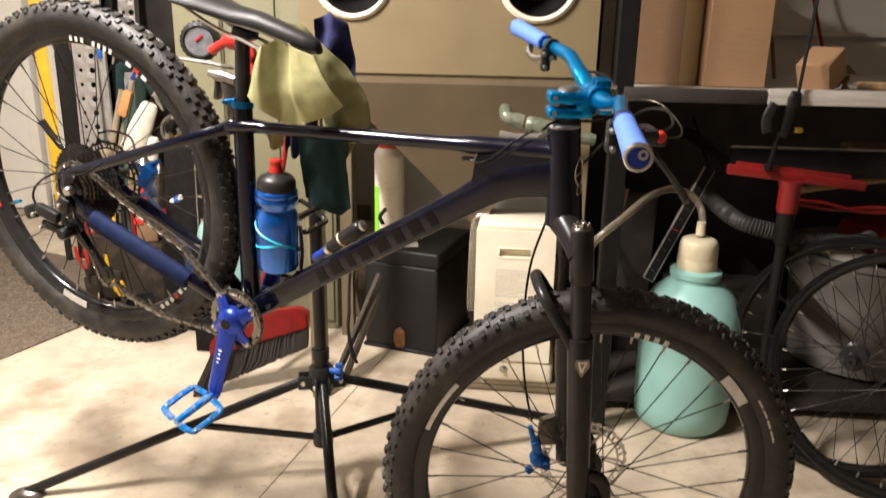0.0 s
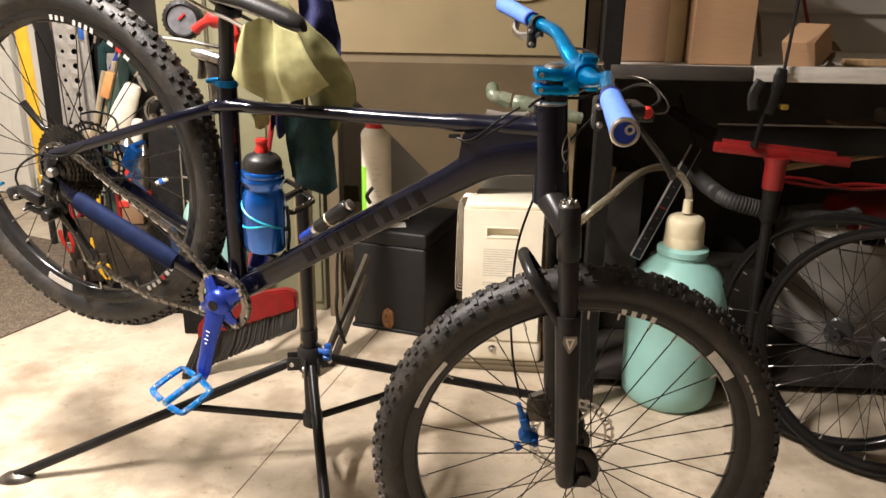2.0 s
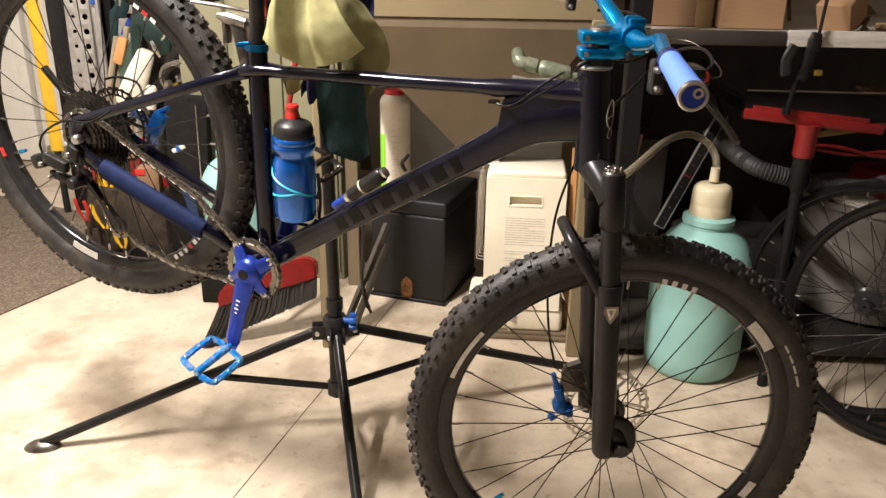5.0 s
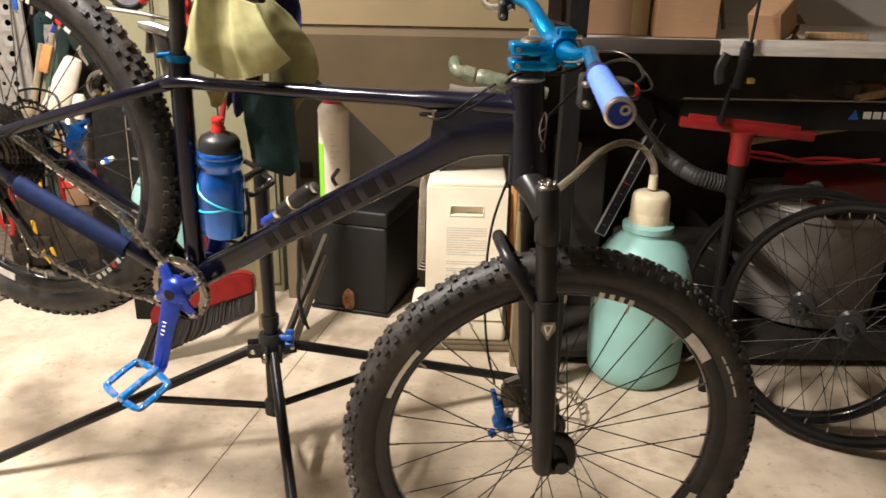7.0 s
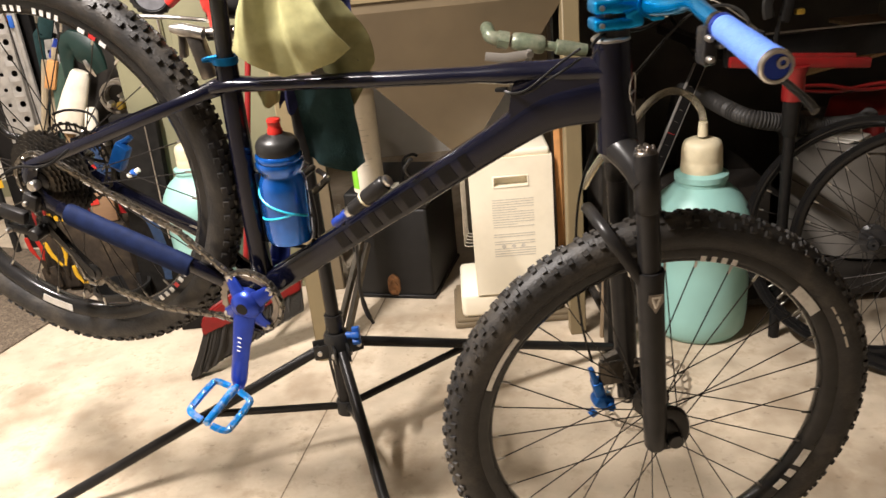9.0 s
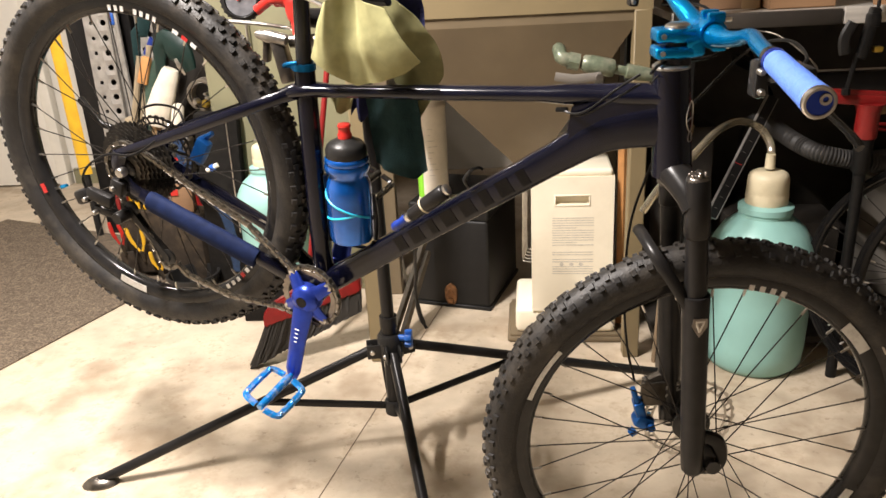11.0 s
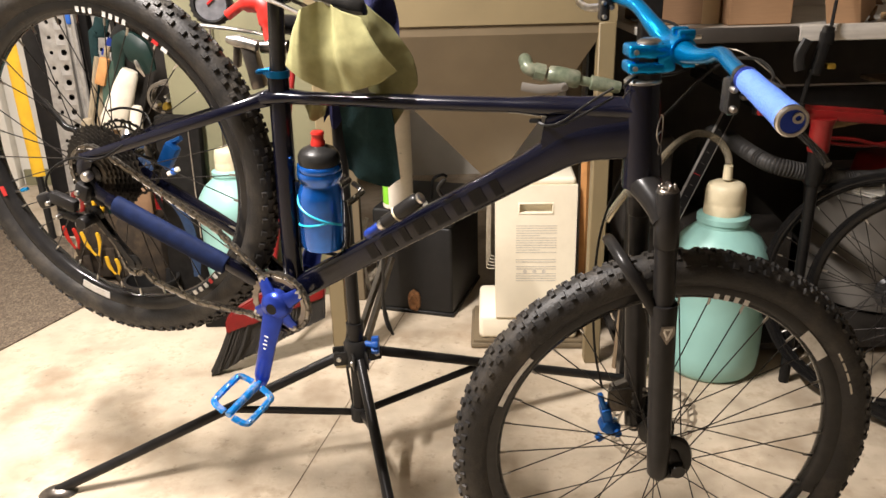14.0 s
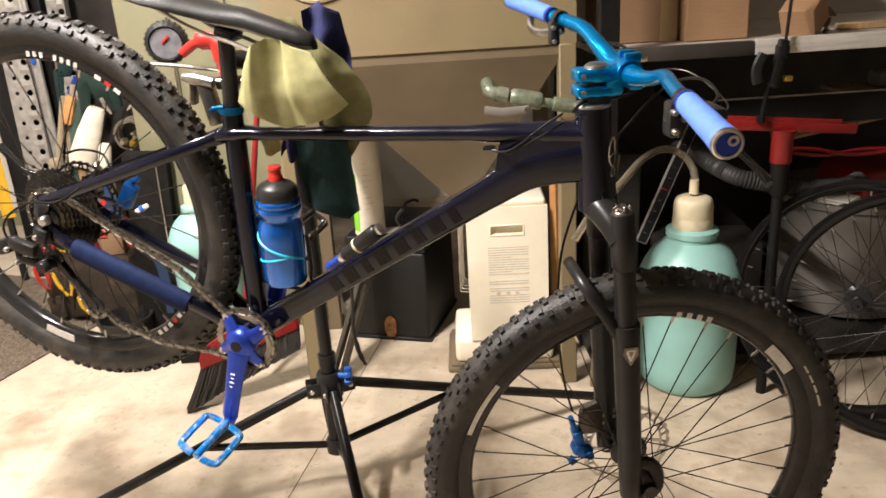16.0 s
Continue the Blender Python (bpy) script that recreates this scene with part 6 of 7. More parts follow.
sp_b = spare(wheel_pose((1.115, 2.31, 0.325), -30, -12) @ Matrix.Diagonal((1.02, 1.2, 1.02, 1)), "bare black-rimmed bicycle wheel behind another one")
eb = B()
lathe(eb, [(0.003, 0.085), (0.012, 0.085), (0.016, 0.080), (0.017, 0.06), (0.014, 0.055), (0, 0.055)], Y_AXIS, 20)
part("axle_end", eb, BLACK_ALLOY, sp_b, "black hollow axle end")

# ---- shelf bay on the right ----
slab("wall_1", 0.44, 3.2, 3.25, 3.33, 0, 2.5, LIGHT_WALL, "grey panelled wall behind the shelf", "wall")
bay = thing("shelving_unit", "black shelving unit with an aluminium-edged shelf", "shelving", T(0.46, 2.42, 0))
sb = B()
box(sb, 1.9, 0.75, 0.022, T(0.96, 0.385, 0.972), 0.002, 1)
part("shelf_board", sb, ALU, bay, "scratched aluminium shelf")
sb = B()
box(sb, 1.535, 0.012, 0.040, T(1.143, 0.0, 0.966), 0.003)
part("shelf_lip", sb, ALU, bay, "aluminium shelf edge")
# Shadow below the carton, put in as a near-black strip along the edge.
sb = B()
box(sb, 0.36, 0.02, 0.036, T(0.192, 0.004, 0.966), 0.003)
part("shelf_shade_strip", sb, DARK_PANEL, bay, "near-black strip standing for the shadow on the shelf edge")
for x in (0.012, 1.9):
    for y in (0.03, 0.74):
        sb = B()
        box(sb, 0.05, 0.05, 2.2, T(x, y, 0), 0.003, 1)
        part("upright", sb, CABLE_BLACK, bay)
# Near-black boards close the bay behind and below.
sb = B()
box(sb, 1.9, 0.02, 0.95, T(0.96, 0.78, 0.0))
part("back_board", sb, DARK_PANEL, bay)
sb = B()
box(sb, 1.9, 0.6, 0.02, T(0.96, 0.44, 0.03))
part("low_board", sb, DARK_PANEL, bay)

carton = thing("carton", "large brown cardboard carton standing on the shelf", "carton", T(0.70, 2.70, 0.995))
cb = B()
box(cb, 0.165, 0.30, 0.42, T(0.086, 0, 0), 0.003, 1)
part("body", cb, CARDBOARD, carton)
# Shade on the carton's left side comes from a darker cardboard material.
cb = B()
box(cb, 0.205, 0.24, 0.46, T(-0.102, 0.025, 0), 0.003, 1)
part("darker_side", cb, CARDBOARD_DARK, carton, "carton side whose shade is put into a darker cardboard colour")
cb = B()
box(cb, 0.045, 0.002, 0.46, T(-0.028, -0.0965, 0.0))
part("tape", cb, TAPE, carton, "strip of brown packing tape", smooth=0)
small = thing("small_box", "small open cardboard box lying tilted on the shelf", "box", T(1.01, 2.52, 0.995) @ Matrix.Rotation(radians(46), 4, "Z"))
cb = B()
box(cb, 0.10, 0.085, 0.080, Matrix.Rotation(radians(-27), 4, "Y") @ T(0, 0, 0.023), 0.002, 1)
part("body", cb, CARDBOARD, small)
cb = B()
box(cb, 0.06, 0.085, 0.002, T(0.065, 0.0, 0.055) @ Matrix.Rotation(radians(25), 4, "Y"))
part("flap", cb, CARDBOARD_DARK, small, smooth=0)
cb = B()
for i in range(5):
    sweep(cb, curve_pts([(0.07 + 0.012 * i, -0.02, 0.002), (0.085 + 0.008 * i, -0.03 + 0.012 * i, 0.035), (0.10 + 0.006 * i, 0.01, 0.006)], 4), 0.006, 6, flat=(0.4, 1.2))
part("packing_paper", cb, CARDBOARD_DARK, small, "crumpled brown packing paper")
cb = B()
box(cb, 0.16, 0.03, 0.018, T(1.225, 2.62, 0.995) @ Matrix.Rotation(radians(-4), 4, "Z"), 0.002, 1)
tagged(part("wood_offcut", cb, WOOD), "short pale wood offcut lying on the shelf", "wood")
cb = B()
sweep(cb, curve_pts([(1.25, 3.1, 1.0), (1.19, 3.12, 1.2), (1.14, 3.14, 1.38), (1.08, 3.15, 1.5)], 5), 0.006, 8)
tagged(part("red_cord", cb, RED_DUSTY), "thin red cord hanging down to the shelf", "cord")
cb = B()
box(cb, 1.2, 0.02, 0.012, T(1.5, 3.238, 1.12))
tagged(part("trim", cb, LIGHT_WALL, smooth=0), "grey ledge along the wall panel", "trim", kind="structure")
slat = B()
rod(slat, (0.86, 2.9, 1.38), (0.99, 2.9, 1.10), 0.008, 6)
rod(slat, (0.99, 2.9, 1.10), (1.01, 2.9, 0.995), 0.006, 6)
tagged(part("wood_strip", slat, OLD_WOOD), "thin pale wood strip leaning on the shelf", "wood")

# clamp with a thin pole, fixed to the shelf's edge
clamp = thing("clamp_pole", "black bar clamp on the shelf's edge holding a thin upright pole", "clamp", T(0.87, 2.40, 0))
cb = B()
rod(cb, (0.03, 0.0, 0.94), (0.062, 0.01, 1.46), 0.0045, 8)
part("pole", cb, BLACK_ALLOY, clamp)
cb = B()
box(cb, 0.022, 0.03, 0.12, T(0.008, 0.0, 0.885) @ Matrix.Rotation(radians(10), 4, "Y"), 0.006)
box(cb, 0.028, 0.036, 0.034, T(0.026, 0.0, 0.958), 0.008)
part("body", cb, CABLE_BLACK, clamp)
cb = B()
sweep(cb, curve_pts([(-0.034, -0.01, 0.90), (-0.040, -0.012, 0.935), (-0.024, -0.01, 0.972)], 4), 0.0105, 8, flat=(0.8, 1.3))
part("lever", cb, BLACK_PLASTIC, clamp, "dull grey lever")
cb = B()
rod(cb, (0.0, 0.0, 0.90), (-0.015, 0.0, 0.80), 0.0065, 8)
rod(cb, (-0.015, 0, 0.815), (-0.015, 0, 0.80), 0.011, 8)
part("screw", cb, CABLE_BLACK, clamp)
cb = B()
box(cb, 0.022, 0.02, 0.014, T(0.045, 0, 0.899), 0.004)
part("grip", cb, BRASS, clamp, "yellow brass fitting")

# rack bar with a blue mark and plain white bars
rack = thing("wheel_rack_bar", "long black steel bar with a blue mark on the shelving", "rack", T(1.2, 2.56, 0.80))
cb = B()
box(cb, 1.0, 0.03, 0.075, T(0.1, 0, -0.045), 0.004)
part("bar", cb, MATT_BLACK, rack)
cb = B()
box(cb, 1.0, 0.006, 0.004, T(0.1, -0.012, 0.034), 0.001, 1)
part("edge", cb, GALV, rack, "worn bright top edge")
cb = B()
v = [cb.verts.new(p) for p in ((0.062, -0.0165, -0.014), (0.094, -0.0165, -0.014), (0.080, -0.0165, 0.014))]
cb.faces.new(v)
part("mark", cb, KNOB_BLUE, rack, "blue triangle mark", smooth=0)
for i in range(5):
    cb = B()
    box(cb, 0.022, 0.002, 0.020, T(0.115 + i * 0.028, -0.0165, -0.011), 0.0004, 1)
    part("lettering_bar", cb, WHITE_DECAL, rack, "plain white lettering bar")
for x in (-0.38, 0.56):
    cb = B()
    box(cb, 0.03, 0.6, 0.03, T(x, 0.31, -0.03))
    part("bracket", cb, MATT_BLACK, rack)

# pale sticks and odd pieces stored on the rack bar
for p, q, r, mat_, lab in (((1.02, 2.66, 0.69), (1.30, 2.60, 0.755), 0.010, WOOD, "pale wooden stick lying across behind the bar"), ((1.28, 2.55, 0.842), (1.46, 2.60, 0.872), 0.012, WOOD, "pale wooden stick resting on the bar")):
    cb = B()
    rod(cb, p, q, r, 6)
    tagged(part("wooden_stick", cb, mat_), lab, "stick")
random.seed(31)
for i in range(4):
    cb = B()
    box(cb, random.uniform(0.05, 0.09), 0.08, random.uniform(0.04, 0.08), T(1.33 + 0.07 * i, 2.70, 0.822) @ Matrix.Rotation(radians(random.uniform(-25, 25)), 4, "Z"), 0.01)
    tagged(part("stored_piece", cb, (GREY_BIN, OLD_WOOD, GALV, GREY_BIN)[i]), "small grey-brown piece stored on the bar under the shelf", "clutter", "stored pieces")
cb = B()
box(cb, 0.5, 0.2, 0.012, T(1.45, 2.70, 0.809), 0.002, 1)
tagged(part("bar_board", cb, OLD_WOOD), "dark wooden board lying along the rack brackets", "board")

# red floor squeegee head, upside down on its black handle
sq = thing("floor_tool", "red plastic floor squeegee standing head up on its black handle", "squeegee", T(0.925, 2.42, 0))
cb = B()
box(cb, 0.36, 0.022, 0.026, T(0.01, 0, 0.766) @ Matrix.Rotation(radians(5.5), 4, "Y"), 0.004)
box(cb, 0.30, 0.008, 0.014, T(0.0, -0.004, 0.790) @ Matrix.Rotation(radians(5.5), 4, "Y"), 0.002)
head = part("head", cb, RED_DUSTY, sq, "dusty red squeegee head")
cb = B()
lathe(cb, [(0.026, 0.685), (0.0275, 0.69), (0.027, 0.75), (0.035, 0.772), (0, 0.772)], None, 24)
part("socket", cb, RED_DUSTY, sq)
cb = B()
rod(cb, (0, 0, 0), (0, 0, 0.60), 0.0145, 16)
sweep(cb, [(0, 0, 0.59), (0, 0, 0.60), (0, 0, 0.69)], [0.015, 0.022, 0.023], 16)
part("handle", cb, CABLE_BLACK, sq)

# bent red cords
for k, pts in enumerate(([(0.955, 2.50, 0.70), (1.05, 2.5, 0.695), (1.17, 2.5, 0.672), (1.35, 2.5, 0.685)], [(0.95, 2.505, 0.695), (1.08, 2.505, 0.675), (1.2, 2.505, 0.685), (1.38, 2.505, 0.67)])):
    cb = B()
    sweep(cb, curve_pts(pts, 5), 0.005, 8)
    tagged(part("extension_cord", cb, RED_DUSTY), "loose loop of red extension cord", "cord", "red cords")

# ribbed vacuum hose
cb = B()
route = curve_pts([(0.86, 3.15, 0.05), (0.85, 3.13, 0.38), (0.825, 2.98, 0.60), (0.805, 2.76, 0.648), (0.806, 2.58, 0.648), (0.836, 2.48, 0.636), (0.92, 2.46, 0.617), (1.01, 2.46, 0.600), (1.10, 2.49, 0.587), (1.18, 2.54, 0.575), (1.25, 2.62, 0.565)], 10)
pts = [p for p, _ in chain_line(route, 0.0021)]
sweep(cb, pts, [0.0245 if i % 4 < 2 else 0.0205 for i in range(len(pts))], 14)
tagged(part("vacuum_hose", cb, HOSE, smooth=60), "dark corrugated vacuum hose bent over in a loop", "hose")
# grey bin with a red lid
bn = thing("waste_bin", "grey plastic bin with papers and a red tray on top", "bin", T(1.42, 2.93, 0.052) @ Matrix.Diagonal((1, 1, 0.80, 1)))
cb = B()
lathe(cb, [(0, 0.0), (0.20, 0.0), (0.225, 0.02), (0.255, 0.47), (0.265, 0.475), (0.265, 0.50), (0.25, 0.50), (0.245, 0.47), (0, 0.45)], None, 40)
part("tub", cb, GREY_BIN, bn)
cb = B()
box(cb, 0.30, 0.24, 0.12, T(0.05, -0.03, 0.50) @ Matrix.Rotation(radians(14), 4, "Z"), 0.02, 3, taper=0.9)
part("red_tray", cb, RED_DUSTY, bn, "red plastic tub")
for i in range(3):
    cb = B()
    box(cb, 0.16, 0.16, 0.006, T(-0.12, -0.10, 0.494 + i * 0.008) @ Matrix.Rotation(radians(10 + 14 * i), 4, "Z"), 0.001, 1)
    part("paper", cb, PAPER, bn, "sheet of paper")

# level leaning behind the jug
lv = thing("ruler_level", "black straightedge with pale edges and a graduated face, leaning diagonally", "straightedge")
a, b = Vector((0.640, 2.70, 0.388)), Vector((0.800, 2.74, 0.735))
zx = (b - a).normalized()
wx = zx.cross(Vector((0, -1, 0))).normalized() * -1
m = Matrix((wx, zx.cross(wx), zx)).transposed().to_4x4()
m.translation = a
cb = B()
box(cb, 0.030, 0.012, (b - a).length, m, 0.001, 1)
part("blade", cb, MATT_BLACK, lv)
for s in (-1, 1):
    cb = B()
    box(cb, 0.0022, 0.0145, (b - a).length, m @ T(s * 0.0155, 0, 0))
    part("edge", cb, GALV, lv, "pale metal edge", smooth=0)
cb = B()
box(cb, 0.030, 0.014, 0.003, m @ T(0, 0, -0.0025))
part("edge", cb, STEEL, lv, "pale metal edge", smooth=0)
for i in range(9):
    cb = B()
    box(cb, 0.024 if i == 4 else 0.010, 0.0136, 0.0014, m @ T(0.002, 0, 0.03 + i * 0.036))
    part("graduation", cb, RED_DECAL if i == 4 else GREY_BIN, lv, smooth=0)
cb = B()
rod(cb, b, b + Vector((0.05, 0.46, 0.10)), 0.006, 6)
part("hook", cb, BLACK_PLASTIC, lv, "black hanging hook")
# wooden batten and dark cables beside the leg
cb = B()
sweep(cb, [(0.452, 2.52, 0.0), (0.47, 2.50, 0.45), (0.512, 2.49, 0.72)], 0.011, 6, flat=(1, 0.7))
tagged(part("wood_batten", cb, OLD_WOOD), "weathered wooden batten leaning beside the cabinet leg", "wood")
cb = B()
sweep(cb, [(0.385, 2.72, 0.0), (0.366, 2.65, 0.64)], 0.013, 4, flat=(0.6, 1.25))
tagged(part("pine_stick", cb, ORANGE_CARD, smooth=0), "pine slat leaning between heater and cabinet leg", "wood")
# near-black boxes set at random, added to fill the dark bay
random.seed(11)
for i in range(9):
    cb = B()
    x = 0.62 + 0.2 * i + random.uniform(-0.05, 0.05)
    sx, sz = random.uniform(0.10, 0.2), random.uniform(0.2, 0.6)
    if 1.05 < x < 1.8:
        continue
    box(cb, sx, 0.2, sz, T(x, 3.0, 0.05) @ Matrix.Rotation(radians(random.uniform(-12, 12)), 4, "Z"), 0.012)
    tagged(part("dark_filler_box", cb, DARK_PANEL), "near-black box added to fill the low board of the shelving", "crate", "dark crates")

# ---- left side: rug, locker, ramps and garden tools ----
cb = B()
box(cb, 1.4, 1.74, 0.008, T(-2.16, 3.01, 0) @ Matrix.Rotation(radians(-22), 4, "Z"), 0.003, 1)
tagged(part("rug", cb, RUG), "worn brown-grey rug lying on the floor", "rug")

lk = thing("locker", "pale green steel locker with ribbed doors", "locker", T(-0.705, 3.10, 0))
cb = B()
box(cb, 0.56, 0.45, 1.9, T(0, 0.23, 0), 0.006)
part("body", cb, OLIVE_PALE, lk)
for i in range(3):
    cb = B()
    box(cb, 0.165, 0.012, 1.82, T(-0.185 + 0.185 * i, -0.002, 0.04), 0.005)
    part("door", cb, OLIVE_PALE, lk)
cb = B()
rod(cb, (-0.11, -0.012, 0.3), (-0.11, -0.012, 1.5), 0.004, 6)
part("door_rod", cb, STEEL, lk, "thin bright door rod")


def plank(name, m, w, h, mat, label):
    root = thing(name, label, "ramp", m, group="loading ramps")
    bm = B()
    # a face plate with two rows of real holes, one large and one small
    rows = int(h / 0.062)
    for r in range(rows):
        z0, z1 = r * 0.062, (r + 1) * 0.062
        for cx, wd, rad in ((-w * 0.22, w * 0.56, 0.008), (w * 0.28, w * 0.44, 0.0125)):
            n = 12
            half_w, half_h = wd / 2, 0.031
            ins, outs = [], []
            for i in range(n):
                a = 2 * math.pi * i / n + math.pi / 4
                c, s = math.cos(a), math.sin(a)
                k = 1 / max(abs(c), abs(s))
                ins.append(bm.verts.new((cx + rad * c, 0.004, (z0 + z1) / 2 + rad * s)))
                outs.append(bm.verts.new((cx + half_w * k * c, 0, (z0 + z1) / 2 + half_h * k * s)))
            for i in range(n):
                j = (i + 1) % n
                bm.faces.new((ins[i], ins[j], outs[j], outs[i]))
    bmesh.ops.remove_doubles(bm, verts=bm.verts[:], dist=2e-4)
    part("face", bm, mat, root, "perforated galvanised face", smooth=20)
    bm = B()
    for s in (-1, 1):
        box(bm, 0.004, 0.045, h, T(s * w / 2, 0.0225, 0))
    part("flange", bm, mat, root, smooth=0)
    bm = B()
    box(bm, w, 0.003, h, T(0, 0.045, 0))
    part("back", bm, DARK_PANEL, root, smooth=0)
    bm = B()
    for r in range(rows):
        for cx in (-w * 0.42, w * 0.03, w * 0.45):
            lathe(bm, [(0, 0.003), (0.002, 0.0025), (0.0035, 0)], T(cx, 0, r * 0.062 + 0.01) @ Y_AXIS, 6)
    tagged(part("studs", bm, mat, root), kind="stuff")
    return root


plank("loading_ramp", T(-1.665, 3.74, 0) @ Matrix.Rotation(radians(-2), 4, "X"), 0.105, 1.7, GALV, "perforated galvanised steel ramp plank leaning upright")
plank("loading_ramp", T(-1.495, 3.82, 0) @ Matrix.Rotation(radians(-2), 4, "X"), 0.07, 1.7, GALV, "narrow perforated steel plank leaning upright")
pole = thing("yellow_pole", "yellow painted flat pole on a black shaft, leaning upright", "pole")
cb = B()
sweep(cb, [(-1.865, 3.80, 0.30), (-1.905, 3.84, 1.7)], 0.023, 8, flat=(0.5, 1.3))
part("blade", cb, YELLOW, pole)
cb = B()
sweep(cb, [(-1.856, 3.79, 0.0), (-1.865, 3.80, 0.30)], 0.016, 8)
part("shaft", cb, BLACK_PLASTIC, pole, "black lower shaft")
for x, y in ((-1.578, 3.77), (-1.605, 3.79)):
    cb = B()
    sweep(cb, [(x + 0.01, y, 0.0), (x, y, 1.7)], 0.012, 8)
    tagged(part("steel_tube", cb, GALV), "grey steel tube leaning upright", "tube", "upright tubes")
for x, y, w in ((-1.785, 3.86, 0.10), (-1.582, 3.88, 0.06)):
    cb = B()
    box(cb, w, 0.06, 1.8, T(x, y, 0), 0.006)
    tagged(part("black_board", cb, MATT_BLACK), "tall black board standing upright", "board", "black boards")
cb = B()
box(cb, 0.95, 0.4, 2.0, T(-1.30, 4.25, 0), 0.01)
tagged(part("dark_cupboard", cb, DARK_PANEL), "tall black cupboard behind the leaning tools", "cupboard")

# door at the far wall
door = thing("door_1", "white panelled door with a bright edge strip", "door", T(-2.95, 4.745, 0), kind="structure")
cb = B()
box(cb, 0.85, 0.04, 2.05, T(0, -0.02, 0.01), 0.004)
part("leaf", cb, WALL, door)
cb = B()
box(cb, 0.06, 0.06, 2.08, T(0.455, -0.03, 0.0), 0.004)
part("jamb", cb, PAPER, door, "bright white door jamb")
cb = B()
box(cb, 1.9, 0.02, 0.09, T(-1.5, 4.738, 0))
tagged(part("baseboard", cb, OLIVE_PALE, smooth=0), "grey baseboard along the wall", "baseboard", kind="structure")

# tool bag with hand tools
tub = thing("tool_bag", "brown canvas tool bag packed with pliers and tools, on the floor", "bag", T(-1.30, 3.42, 0))
cb = B()
rings = []
for z, a, b in ((0, 0.20, 0.13), (0.04, 0.22, 0.15), (0.18, 0.225, 0.155), (0.27, 0.21, 0.14), (0.275, 0.195, 0.125), (0.2, 0.19, 0.12)):
    ring = []
    for j in range(28):
        t = 2 * math.pi * j / 28
        c, s = math.cos(t), math.sin(t)
        k = (abs(c) ** 4 + abs(s) ** 4) ** -0.25
        ring.append(cb.verts.new((a * k * c, b * k * s, z + 0.012 * noise.noise(Vector((c * 2, s * 2, z * 9))))))
    rings.append(ring)
for p, q in zip(rings, rings[1:]):
    for j in range(28):
        cb.faces.new((p[j], p[(j + 1) % 28], q[(j + 1) % 28], q[j]))
cb.faces.new(rings[0]), cb.faces.new(rings[-1])
part("bag_body", cb, CANVAS, tub)
for i in range(5):
    cb = B()
    box(cb, 0.06 + 0.02 * (i % 2), 0.02, 0.09 + 0.015 * (i * 2 % 3), T(-0.165 + 0.084 * i, -0.158, 0.03) @ Matrix.Rotation(radians(5 * (i % 3) - 5), 4, "Y"), 0.008)
    part("pocket", cb, CANVAS, tub)
cb = B()
sweep(cb, curve_pts([(-0.2, 0, 0.25), (-0.19, 0, 0.34), (-0.1, 0, 0.40), (0.1, 0, 0.40), (0.19, 0, 0.34), (0.2, 0, 0.25)], 5), 0.012, 10)
part("strap", cb, BLACK_PLASTIC, tub, "black carrying strap")
random.seed(21)
tools = [(-0.19, RED_DUSTY, "red"), (-0.15, YELLOW, "yellow"), (-0.12, YELLOW, "yellow"), (-0.08, GREEN_PLASTIC, "green"), (-0.02, BLACK_PLASTIC, "black"), (0.03, RED_DUSTY, "red"), (0.08, WOOD, "wooden"), (0.12, BLACK_PLASTIC, "black"), (0.16, RED_DUSTY, "red")]
for k, (x, mat, col) in enumerate(tools):
    root = thing("hand_tool", f"{col}-handled hand tool standing in the tool bag", "tool", T(-1.30 + x, 3.31 + random.uniform(0, 0.08), 0.21) @ Matrix.Rotation(radians(random.uniform(-14, 14)), 4, "Y"), group="hand tools")
    for s in (-1, 1):
        cb = B()
        sweep(cb, curve_pts([(0, 0, 0.03), (s * 0.010, 0, 0.06), (s * 0.018, 0, 0.10), (s * 0.012, 0, 0.15 + 0.02 * (k % 3))], 4), [0.006] * 4 + [0.009] * 9, 8)
        part("handle", cb, mat, root)
    cb = B()
    sweep(cb, [(0, 0, -0.06), (0, 0, 0.04)], [0.006, 0.011], 8, flat=(0.6, 1))
    part("jaw", cb, DIRTY_STEEL, root, "steel jaw")
# long-handled garden tools leaning together
for a, b, r, lab in (((-1.63, 3.52, 0.0), (-1.389, 3.52, 0.843), 0.013, "pale wooden tool handle leaning"), ((-1.60, 3.54, 0.0), (-1.351, 3.54, 0.882), 0.012, "pale wooden tool handle leaning")):
    cb = B()
    sweep(cb, [a, b], r, 8)
    tagged(part("wooden_pole", cb, PALE_STICK), lab, "tool", "leaning tools")
